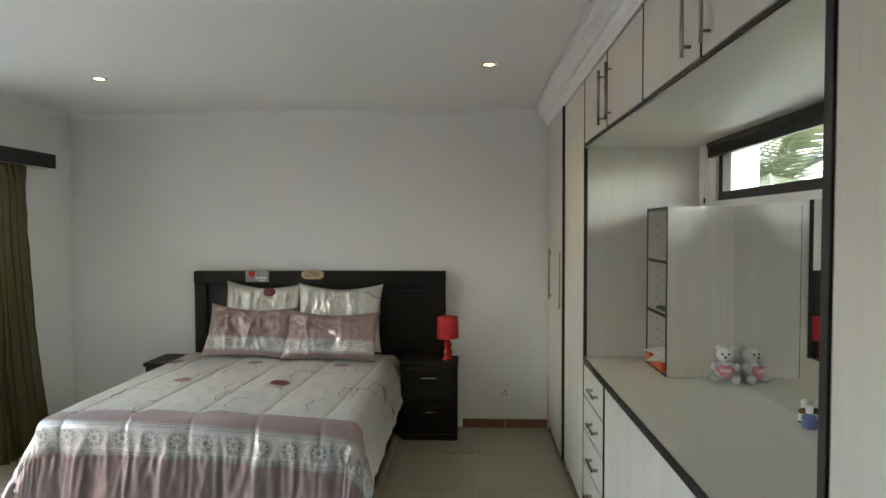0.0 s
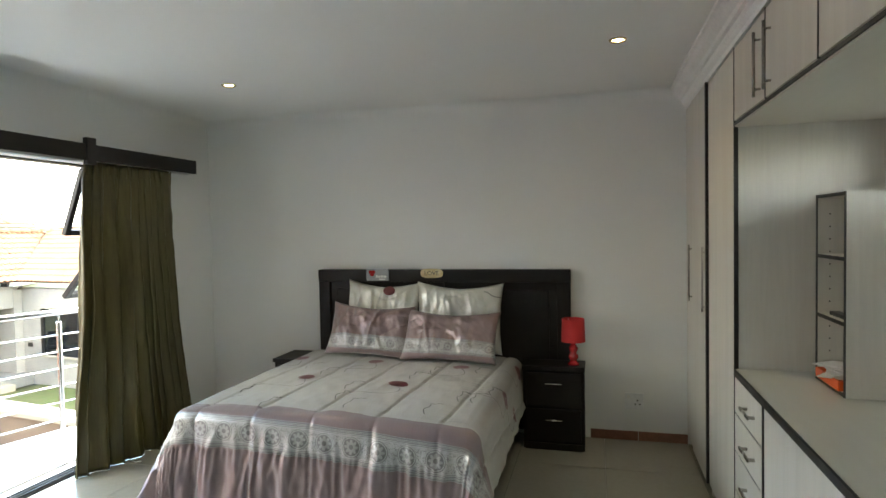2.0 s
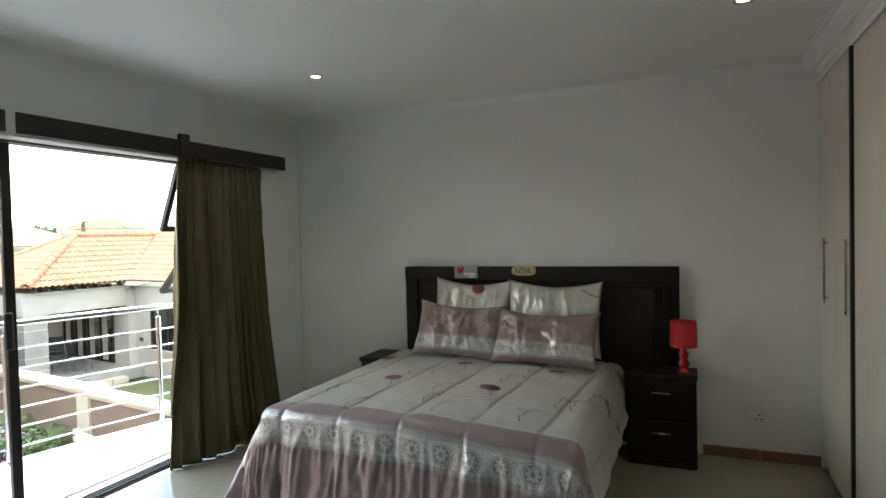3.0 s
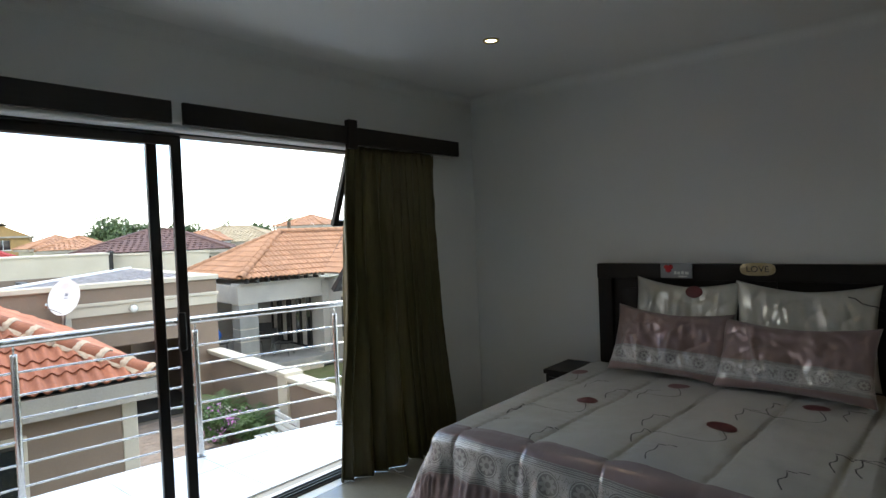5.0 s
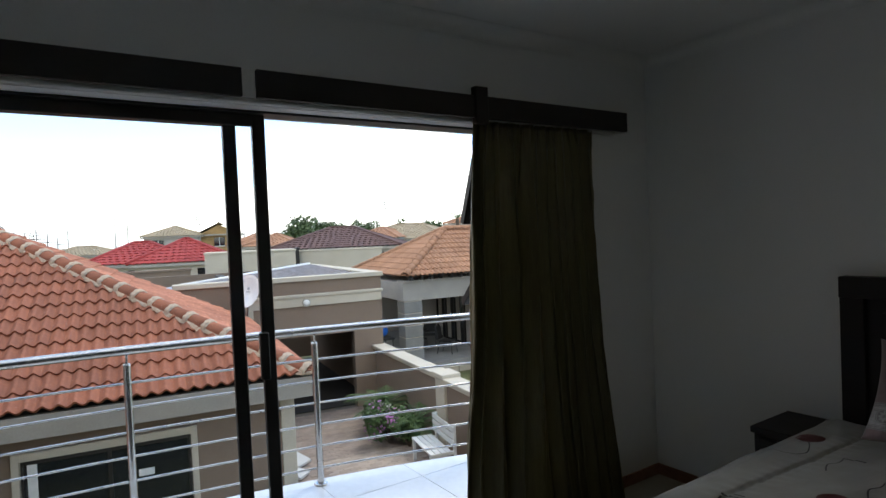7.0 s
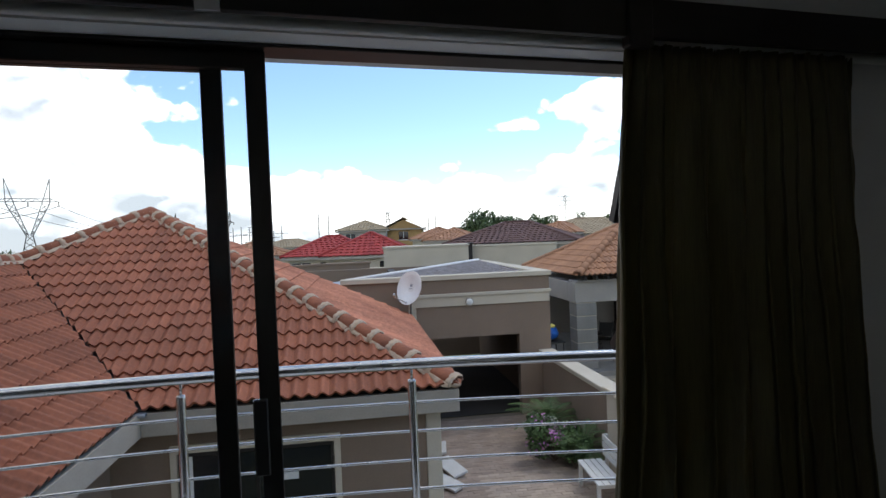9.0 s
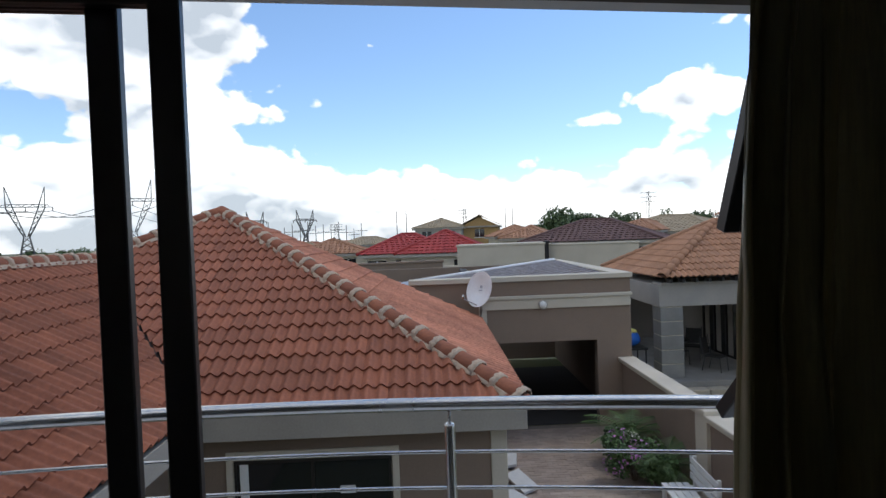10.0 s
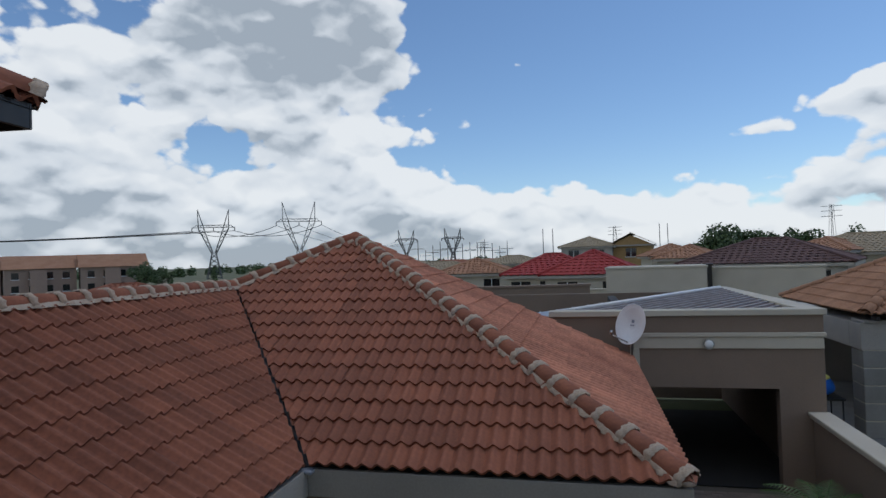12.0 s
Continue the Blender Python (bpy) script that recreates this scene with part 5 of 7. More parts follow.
# own house: upper wing beside the balcony
wing = thing("upper_wing", (-5.0, -2.8, -2.9), "upper wing of the house with a clay-tiled eave", "house")
part("wall", B((-6.40, -6.0, -2.9), (-3.58, -0.62, 2.81)), PLASTER, wing)
part("soffit", B((-6.86, -6.4, 2.811), (-3.58, -0.19, 2.925)), FASCIA, wing)
part("fascia_board", B((-6.885, -6.4, 2.75), (-6.861, -0.165, 2.92), 0.004), BRONZE, wing)
part("fascia_board", B((-6.861, -0.189, 2.75), (-3.58, -0.165, 2.92), 0.004), BRONZE, wing)

# ---- roofs ----
def tile_mesh(name, w, length, rolls, nx, material, amp=0.056):
    """One roof tile, x along the eave, y up the slope, lying on z=0."""
    bm = bmesh.new()
    rows_ = []
    for y, lift, drop in ((length, 0.0, 0.0), (0.0, 0.034, 0.0), (0.004, 0.034, 0.032)):
        rows_.append([bm.verts.new((w * i / nx, y, lift - drop + amp * (0.5 - 0.5 * math.cos(2 * math.pi * rolls * i / nx)) ** 1.2)) for i in range(nx + 1)])
    lip = [bm.verts.new(v.co) for v in rows_[1]]        # its own vertices keep the lower edge crisp
    for a, b in ((rows_[0], rows_[1]), (lip, rows_[2])):
        for i in range(nx):
            bm.faces.new((a[i], b[i], b[i + 1], a[i + 1])).smooth = True
    return mesh_of(name, bm, material)


def roof_frame(p, along, up, pitch):
    """Axes on a roof face: x along the eave, y up the slope, z outwards."""
    a, h = Vector(along).normalized(), Vector(up).normalized()
    y = (h * math.cos(pitch) + Vector((0, 0, 1)) * math.sin(pitch)).normalized()
    z = a.cross(y)
    if z.z < 0:
        z = -z
    m = Matrix((a, y, z)).transposed().to_4x4()
    m.translation = p
    return m


def roof_face(th, p, along, up, pitch, x0, x1, courses, clips, me, me_joined, w, gauge, singles=0, name="roof_tile", jitter=0.004):
    """Tiles laid course by course; whole ones inside the outline, up to a number, are parts, the rest one clipped mesh."""
    fr_ = roof_frame(p, along, up, pitch)
    src = bmesh.new()
    src.from_mesh(me_joined)
    src.verts.ensure_lookup_table()
    co = [v.co.copy() for v in src.verts]
    fa = [[v.index for v in f.verts] for f in src.faces]
    src.free()
    verts, faces, made = [], [], 0
    for j in range(courses):
        n = int((x1 - x0) / w) + 1
        for i in range(n):
            x, y = x0 + i * w, j * gauge
            pts = [fr_ @ Vector(q) for q in ((x, y, 0), (x + w, y, 0), (x, y + gauge, 0), (x + w, y + gauge, 0))]
            inside = [all((q - Vector(c)).dot(Vector(nn)) < 0 for c, nn in clips) for q in pts]
            if not any(inside):
                mid = sum(pts, Vector()) / 4
                if not all((mid - Vector(c)).dot(Vector(nn)) < w for c, nn in clips):
                    continue
            loc = Matrix.Translation((x, y, 0.002 * random.random())) @ pose(0, 0, 0, random.uniform(-0.5, 0.5), random.uniform(-0.5, 0.5), random.uniform(-jitter, jitter) * 60)
            if all(inside) and made < singles:
                piece(name, me, th, fr_ @ loc)
                made += 1
            else:
                base_ = len(verts)
                mm = fr_ @ loc
                verts += [mm @ c for c in co]
                faces += [[base_ + k for k in f] for f in fa]
    me2 = bpy.data.meshes.new("tiles")
    me2.from_pydata(verts, [], faces)
    bm = bmesh.new()
    bm.from_mesh(me2)
    for c, nn in clips:
        bmesh.ops.bisect_plane(bm, geom=bm.verts[:] + bm.edges[:] + bm.faces[:], plane_co=c, plane_no=nn, clear_outer=True)
    part("tile_field", bm, me_joined.materials[0], th, smooth=True, kind="stuff")
    # boarding under the tiles
    bm = bmesh.new()
    L_ = courses * gauge + 0.3
    quad(bm, fr_ @ Vector((x0 - 0.1, 0.02, -0.02)), fr_ @ Vector((x1 + 0.1, 0.02, -0.02)), fr_ @ Vector((x1 + 0.1, L_, -0.02)), fr_ @ Vector((x0 - 0.1, L_, -0.02)))
    for c, nn in clips:
        bmesh.ops.bisect_plane(bm, geom=bm.verts[:] + bm.edges[:] + bm.faces[:], plane_co=c, plane_no=nn, clear_outer=True)
    if bm.faces:
        part("underlay", bm, BLACKPL, th)
    else:
        bm.free()


def caps_along(th, p0, p1, me, step, lift=0.045, mortar=None):
    """Half-round ridge or hip tiles, end over end, bedded in mortar."""
    p0, p1 = Vector(p0), Vector(p1)
    d = p1 - p0
    n = max(1, round(d.length / step))
    y = d.normalized()
    x = y.cross(Vector((0, 0, 1))).normalized()
    z = x.cross(y)
    m = Matrix((x, y, z)).transposed().to_4x4()
    for k in range(n):
        m.translation = p0 + d * (k / n) + Vector((0, 0, lift + 0.006 * random.random()))
        piece("ridge_tile", me, th, m @ pose(0, 0, 0, random.uniform(-1, 1), random.uniform(-2, 2), random.uniform(-1.2, 1.2)))
        if mortar:
            piece("mortar_bed", mortar, th, m @ pose(0, 0.01, 0, 0, random.uniform(-6, 6), 0))


def cap_mesh(name, r, length, material, n=10):
    bm = bmesh.new()
    rings = []
    for y, rr in ((0.0, r * 1.12), (length * 1.06, r * 0.96)):
        for inner in (0, 1):
            q = rr - 0.014 * inner
            rings.append([bm.verts.new((q * math.cos(math.pi * k / n) * 1.1, y, q * math.sin(math.pi * k / n) * 0.95 - 0.03)) for k in range(n + 1)])
    for a, b in ((rings[0], rings[2]), (rings[1], rings[0])):
        for k in range(n):
            bm.faces.new((a[k], a[k + 1], b[k + 1], b[k])).smooth = True
    bmesh.ops.recalc_face_normals(bm, faces=bm.faces)
    return mesh_of(name, bm, material)


def mortar_mesh(name, r):
    """A rough collar of mortar over the joint of two ridge tiles."""
    bm = bmesh.new()
    prev = None
    for k in range(15):
        a = math.pi * (k / 14 * 1.06 - 0.03)
        q = r * (1.20 + 0.035 * math.sin(k * 2.3))
        row = [bm.verts.new((q * f * 1.1 * math.cos(a), y, q * f * math.sin(a) * 0.95 - 0.03)) for y, f in ((-0.052 - 0.010 * math.sin(k * 3.1), 0.86), (-0.040 - 0.008 * math.sin(k * 2.1), 1.0), (0.030 + 0.010 * math.cos(k * 2.2), 1.0), (0.042 + 0.012 * math.sin(k * 1.7), 0.86))]
        if prev:
            for s in range(3):
                bm.faces.new((prev[s], prev[s + 1], row[s + 1], row[s])).smooth = True
        prev = row
    bmesh.ops.recalc_face_normals(bm, faces=bm.faces)
    return mesh_of(name, bm, MORTAR)


def mortar_strip(th, p0, p1, seed, half=0.122, sink=-0.026):
    """Mortar pointing with a ragged lower edge along both sides of a ridge or hip."""
    p0, p1 = Vector(p0), Vector(p1)
    d = p1 - p0
    y = d.normalized()
    x = y.cross(Vector((0, 0, 1))).normalized()
    n = int(d.length / 0.05)
    for sg in (-1, 1):
        bm = bmesh.new()
        prev = None
        for k in range(n + 1):
            c = p0 + d * (k / n)
            w = 0.030 + 0.060 * abs(noise.noise((k * 0.31, seed, sg))) + 0.03 * noise.noise((k * 0.9, seed, sg * 3))
            row = [bm.verts.new(c + x * sg * (half - 0.03) + Vector((0, 0, 0.065 + sink))), bm.verts.new(c + x * sg * (half + 0.02) + Vector((0, 0, 0.050 + sink + 0.01 * noise.noise((k * 0.7, 2.0, seed))))), bm.verts.new(c + x * sg * (half + w) + Vector((0, 0, 0.012 + sink - 0.3 * w)))]
            if prev:
                for j in range(2):
                    bm.faces.new((prev[j], prev[j + 1], row[j + 1], row[j]))
            prev = row
        bmesh.ops.recalc_face_normals(bm, faces=bm.faces)
        part("mortar_pointing", bm, MORTAR, th, smooth=True)


TILE_ONE = tile_mesh("roof_tile", 0.33, 0.40, 2, 16, TILE)
TILE_JOIN = tile_mesh("roof_tile_joined", 0.33, 0.40, 2, 12, TILE_ALL)
SUNLIT_JOIN = tile_mesh("roof_tile_sunlit", 0.33, 0.40, 2, 12, TILE_SUNLIT)
TAN_JOIN = tile_mesh("roof_tile_tan", 0.33, 0.40, 2, 8, TILE_TAN)
CAP = cap_mesh("ridge_tile", 0.115, 0.36, TILE)
CAP_TAN = cap_mesh("ridge_tile_tan", 0.12, 0.36, TILE_TAN)
MORT = mortar_mesh("mortar_bed", 0.115)

# ---- single-storey wing of the house round the courtyard (axes: b towards the balcony, a to the north) ----
G = -2.9
EB, EA, EZ = -9.45, 3.21, -0.31                    # front eave, right eave, eave height
APEX = Vector((-14.64, -2.04, 2.30))
VT, VB = Vector((-12.91, -3.63, 1.46)), Vector((EB, -0.62, EZ))
PITCH = math.atan(2.61 / 5.19)
hw = thing("house_wing", (-12, 0, G), "single-storey taupe house wing with a clay-tiled hip roof", "house", m=EXT)
part("wall", B((-9.9, -1.05, G), (-9.68, 2.79, -0.36)), PLASTER, hw, "taupe plaster wall")
part("wall", B((-16.2, 2.72, G), (-9.9, 2.95, -0.36)), PLASTER, hw, "taupe plaster wall")
part("wall", B((-9.67, -1.28, G), (-4.3, -1.05, -0.36)), PLASTER, hw, "taupe plaster wall")
part("corner_pilaster", B((-9.9, 2.792, G), (-9.66, 2.985, -0.36), 0.006), CREAM, hw, "cream plaster pilaster")
part("fascia_board", B((EB - 0.03, VB.y + 0.02, -0.62), (EB - 0.002, EA - 0.03, -0.335), 0.004), FASCIA, hw)
part("fascia_board", B((-16.2, EA - 0.03, -0.62), (EB - 0.002, EA - 0.002, -0.335), 0.004), FASCIA, hw)
part("fascia_board", B((EB - 0.005, VB.y - 0.01, -0.62), (-4.2, VB.y + 0.018, -0.335), 0.004), FASCIA, hw)
part("soffit", B((-16.2, -1.05, -0.35), (EB - 0.03, EA - 0.03, -0.338)), FASCIA, hw)
part("soffit", B((EB - 0.02, -1.28, -0.35), (-4.2, VB.y - 0.012, -0.338)), FASCIA, hw)


def ext_window(th, b, a0, a1, z0, z1, surround, frame_mat, glass_mat_, bars=1, proud=0.03):
    """A window on a face that looks towards +b, with a plaster surround."""
    wn = part("window", B((b, a0 + 0.10, z0 + 0.02), (b + 0.012, a1 - 0.10, z1 - 0.10)), glass_mat_, th, "dark window glass")
    bm = bmesh.new()
    for lo, hi in (((b, a0, z0), (b + proud, a0 + 0.10, z1)), ((b, a1 - 0.10, z0), (b + proud, a1, z1)), ((b, a0 + 0.10, z1 - 0.10), (b + proud, a1 - 0.10, z1))):
        box(bm, lo, hi, 0.004)
    part("surround", bm, surround, wn, "cream plaster surround")
    bm = bmesh.new()
    for k in range(bars + 2):
        a = a0 + 0.10 + (a1 - a0 - 0.2) * k / (bars + 1)
        box(bm, (b + 0.0125, a - 0.022, z0 + 0.02), (b + 0.03, a + 0.022, z1 - 0.10))
    box(bm, (b + 0.0125, a0 + 0.10, z1 - 0.145), (b + 0.028, a1 - 0.10, z1 - 0.10))
    part("frame", bm, frame_mat, wn)
    return wn


wn = ext_window(hw, -9.678, -0.36, 1.69, G + 0.05, -0.82, CREAM, BRONZE, DARKGLASS)
part("notice", B((-9.664, 0.98, -1.36), (-9.660, 1.16, -1.27)), PAPER, wn, "white notice on the glass")
part("curtain_edge", B((-9.664, -0.20, G + 0.1), (-9.658, -0.10, -0.95)), PAPER, wn)
VN = (VT - VB).cross(Vector((0, 0, 1))).normalized()
if VN.y < 0:
    VN = -VN
roof_face(hw, (EB, VB.y - 3.4, EZ), (0, 1, 0), (-1, 0, 0), PITCH, 0.0, 7.3, 18,
          [((EB, EA, 0), (-1, 1, 0)), (APEX, (-1, -1, 0)), (VB + VN * 0.022, tuple(-VN))],
          TILE_ONE, TILE_JOIN, 0.33, 0.335, 300)
WPITCH = math.atan((VT.z - VB.z) / (VB.y - VT.y))
roof_face(hw, (-13.2, VB.y, EZ), (1, 0, 0), (0, -1, 0), WPITCH, 0.0, 9.0, 11,
          [(VB - VN * 0.022, tuple(VN)), ((0, VT.y, 0), (0, -1, 0))], TILE_ONE, TILE_JOIN, 0.33, 0.335, 0)
far = Vector((-16.3, EA, EZ))
fn = Vector((APEX.y - far.y, -(APEX.x - far.x), 0))
if fn.x > 0:
    fn = -fn
# north slope, laid in the lightened tiles that stand for sunlight
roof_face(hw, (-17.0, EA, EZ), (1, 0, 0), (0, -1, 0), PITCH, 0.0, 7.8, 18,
          [((EB, EA, 0), (1, -1, 0)), (tuple(far), tuple(fn))], TILE_ONE, SUNLIT_JOIN, 0.33, 0.335, 0)
bm = bmesh.new()
quad(bm, *[p + VN * q + Vector((0, 0, -0.03)) for p, q in ((VB, -0.12), (VB, 0.12), (VT, 0.12), (VT, -0.12))])
part("valley_sheet", bm, BLACKPL, hw, "dark metal valley lining")
# far slopes of the same roof
bm = bmesh.new()
quad(bm, APEX, VT, (-12.91, -6.6, 0.0), (-17, -6.6, 0.0))
quad(bm, VT, (-4.2, VT.y, VT.z), (-4.2, -6.6, -0.3), (-12.91, -6.6, -0.3))
quad(bm, APEX, (-17, -6.6, 0.0), (-18, 0, 0.2), far)
part("rear_slopes", bm, TILE_ALL, hw)
caps_along(hw, (EB - 0.05, EA - 0.05, EZ + 0.02), APEX, CAP, 0.36, 0.05, MORT)
mortar_strip(hw, (EB - 0.05, EA - 0.05, EZ + 0.04), APEX, 1.0)
caps_along(hw, VT, APEX, CAP, 0.36, 0.05, MORT)
caps_along(hw, (-4.2, VT.y, VT.z), VT, CAP, 0.36, 0.05, MORT)
mortar_strip(hw, (-4.2, VT.y, VT.z + 0.02), VT, 4.0)
mortar_strip(hw, VT, APEX, 7.0)
part("valley_gutter", B((EB - 0.12, VB.y - 0.06, EZ - 0.06), (EB + 0.08, VB.y + 0.10, EZ - 0.02), 0.01), SHEET, hw, "grey metal valley end")
part("hip_end", ball(bmesh.new(), (EB - 0.04, EA - 0.05, EZ + 0.03), 0.085, sub=2, squash=(1, 1, 0.5)), MORTAR, hw)
part("ridge_flashing", B((-6.7, VT.y - 0.16, VT.z + 0.05), (-6.2, VT.y + 0.16, VT.z + 0.17), 0.04, 2), SHEET, hw, "grey metal flashing on the ridge")

# eave tiles of the upper wing
roof_face(wing, (-6.9, -0.13, 2.89), (1, 0, 0), (0, -1, 0), PITCH, 0.0, 3.2, 8, [((-6.9, -0.13, 0), (-1, 1, 0))], TILE_ONE, TILE_JOIN, 0.33, 0.335, 0)
roof_face(wing, (-6.92, -6.0, 2.89), (0, 1, 0), (1, 0, 0), PITCH, 0.0, 6.0, 8, [((-6.92, -0.13, 0), (1, 1, 0))], TILE_ONE, TILE_JOIN, 0.33, 0.335, 0)
caps_along(wing, (-6.9, -0.15, 2.92), (-4.5, -2.55, 4.11), CAP, 0.36, 0.05, MORT)

# ---- garage ----
GB = -16.26
ga = thing("garage", (-19, 4.5, G), "taupe plastered garage with an open door and cream bands", "garage", m=EXT)
gw = wall_with_holes(bmesh.new(), "x", GB, -0.24, (3.02, G), (6.71, 0.54), [(3.50, G, 5.91, -0.88)])
part("front_wall", gw, PLASTER, ga, "taupe plaster wall")
part("front_wall", B((GB - 0.24, -3.2, G), (GB - 0.02, 3.019, 0.54)), PLASTER, ga, "taupe plaster wall")
part("side_wall", B((-24.0, 6.47, G), (GB - 0.241, 6.70, 0.54)), PLASTER, ga, "taupe plaster wall")
# inner surfaces coloured near-black to stand for the unlit interior
part("side_wall", B((-22.5, 3.02, G), (GB - 0.241, 3.24, 0.54)), GARAGE_SHADE, ga)
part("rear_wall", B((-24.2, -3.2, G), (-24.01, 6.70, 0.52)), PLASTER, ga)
part("inner_ceiling", B((-22.5, 3.25, -0.5), (GB - 0.25, 6.46, -0.42)), GARAGE_SHADE, ga)
part("garage_floor", B((-22.5, 3.25, G), (GB - 0.25, 6.46, G + 0.012)), GARAGE_SHADE, ga)
part("raised_door", B((-19.4, 3.55, -0.86), (GB - 0.27, 5.85, -0.80)), GARAGE_SHADE, ga)
part("parapet_cap", B((GB - 0.30, 1.58, 0.541), (GB + 0.06, 6.76, 0.66), 0.012), CREAM, ga, "cream parapet coping")
part("parapet_cap", B((-24.2, 6.36, 0.542), (GB - 0.301, 6.76, 0.66), 0.012), CREAM, ga, "cream parapet coping")
part("plaster_band", B((GB, 3.18, -0.10), (GB + 0.045, 6.70, 0.13), 0.006), CREAM, ga, "cream plaster band")
part("plaster_band", B((GB, 3.16, 0.131), (GB + 0.085, 6.73, 0.21), 0.01), CREAM, ga, "cream plaster moulding")
part("pilaster", B((GB, 3.18, G), (GB + 0.035, 3.36, -0.101), 0.004), CREAM, ga, "cream plaster strip")
# flat sheet roof, and beams laid slantwise over a brown panel
RUN = Vector((-6.9, 5.0, 0))


def roof_z(b):
    return 0.585 + (GB - 0.35 - b) * 0.016


bm = bmesh.new()
for k in range(15):
    a0 = 0.98 + k * 0.36
    for da, db_, lift, lift2 in ((0.0, 0.31, 0.0, 0.0), (0.31, 0.335, 0.0, 0.03), (0.335, 0.36, 0.03, 0.0)):
        quad(bm, (GB - 0.32, a0 + da, 0.53 + lift), (-23.9, a0 + da, 0.62 + lift), (-23.9, a0 + db_, 0.62 + lift2), (GB - 0.32, a0 + db_, 0.53 + lift2))
bmesh.ops.bisect_plane(bm, geom=bm.verts[:] + bm.edges[:] + bm.faces[:], plane_co=(GB - 0.36, 0.75, 0), plane_no=(-5.0, -6.9, 0), clear_outer=True)
part("roof_sheet", bm, SHEET, ga, "ribbed blue-grey metal roof sheet")
far_b = GB - 0.36 + RUN.x * (6.34 - 1.75) / RUN.y
bm = bmesh.new()
for dz in (0.0, 0.03):
    bm.faces.new([bm.verts.new((b, a, roof_z(b) - dz)) for b, a in ((GB - 0.36, 1.75), (far_b, 6.34), (GB - 0.36, 6.34))])
part("roof_panel", bm, SHEET_BROWN, ga, "brown roof panel between pale ribs")
for k in range(14):
    q = Vector((GB - 0.37, 1.98 + 0.31 * k, 0))
    e = q + RUN * ((6.33 - q.y) / RUN.y)
    up_ = Vector((0, 0, 0.03))
    bm = bmesh.new()
    p0, p1 = Vector((q.x, q.y, roof_z(q.x))), Vector((e.x, e.y, roof_z(e.x)))
    n_ = Vector((-RUN.y, RUN.x, 0)).normalized() * 0.032
    vs = [bm.verts.new(p + o * n_ + h * up_) for p in (p0, p1) for o in (-1, 1) for h in (0, 1)]
    for f in ((0, 1, 5, 4), (1, 3, 7, 5), (3, 2, 6, 7), (0, 2, 3, 1), (4, 5, 7, 6)):
        bm.faces.new([vs[x] for x in f])
    bmesh.ops.recalc_face_normals(bm, faces=bm.faces)
    part("roof_rib", bm, RIB, ga, "pale metal roof rib")
part("edge_strip", rod(bmesh.new(), (GB - 0.36, 1.72, 0.615), (far_b, 6.32, roof_z(far_b) + 0.03), 0.05, n=6), WHITEPL, ga, "white edge strip")
lg = thing("wall_lamp", (GB, 4.66, -0.01), "round bulkhead lamp on the garage wall", "lamp", m=EXT)
part("rim", rod(bmesh.new(), (GB + 0.045, 4.66, -0.01), (GB + 0.10, 4.66, -0.01), 0.105, n=22), STEEL, lg)
part("lens", ball(bmesh.new(), (GB + 0.10, 4.66, -0.01), 0.085, squash=(0.6, 1, 1)), WHITEPL, lg, "pale glass lens")

dish = thing("satellite_dish", (GB + 0.3, 3.2, -0.3), "white satellite dish on a short pole by the garage", "satellite dish", m=EXT)
dm = Matrix.Translation((GB + 0.45, 3.22, 0.42)) @ pose(0, 0, 0, 0, 0, -47) @ pose(0, 0, 0, 0, 72, 0)
bm = bmesh.new()
prof = [(0.001, 0.0)] + [(0.04 * k, 0.55 * (0.04 * k) ** 2) for k in range(1, 10)] + [(0.372, 0.078), (0.360, 0.062), (0.001, -0.014)]
lathe(bm, prof, (0, 0, 0), 40)
bmesh.ops.transform(bm, matrix=dm @ Matrix.Diagonal((1.1, 1, 1, 1)), verts=bm.verts)
part("reflector", bm, DISHWHITE, dish)
bm = box(bmesh.new(), (-0.10, -0.03, 0.012), (-0.04, 0.03, 0.017), 0.01, 2, dm)
box(bm, (0.0, -0.05, 0.012), (0.02, 0.05, 0.017), 0, 1, dm)
part("printed_mark", bm, SHEET, dish)
e0, e1 = dm @ Vector((0.36, 0, 0.05)), dm @ Vector((0.30, -0.06, 0.46))
part("feed_arm", rod(bmesh.new(), e0, e1, 0.012, n=6), STEEL, dish)
part("feed_horn", rod(bmesh.new(), e1, e1 + (e0 - e1).normalized() * 0.01 + Vector((0, 0, 0.09)), 0.035, 0.025, 10), STEEL, dish)
part("pole", rod(bmesh.new(), (GB + 0.02, 3.22, -0.25), (GB + 0.40, 3.22, 0.36), 0.02, n=8), STEEL, dish)

# ---- boundary wall, courtyard ----
bw = thing("boundary_wall", (-12, 6.55, G), "taupe boundary wall with a cream coping and piers", "wall", m=EXT)
for b0, b1, zt in ((GB + 0.01, -12.32, -1.42), (-11.9, -8.2, -1.46), (-7.8, -4.0, -1.46)):
    part("wall_panel", B((b0, 6.47, G), (b1, 6.66, zt)), PLASTER, bw, "taupe plaster panel")
    part("coping", B((b0, 6.40, zt + 0.001), (b1, 6.73, zt + 0.055), 0.008), CREAM, bw, "cream plaster coping")
    part("coping", B((b0, 6.37, zt + 0.056), (b1, 6.76, zt + 0.12), 0.012), CREAM, bw, "cream plaster coping")
for b0 in (-12.32, -8.2):
    part("pier", B((b0, 6.41, G), (b0 + 0.42, 6.72, -1.36), 0.006), CREAM, bw, "cream plaster pier")
    part("pier_cap", B((b0 - 0.05, 6.35, -1.359), (b0 + 0.47, 6.78, -1.26), 0.014), CREAM, bw, "cream plaster pier cap")
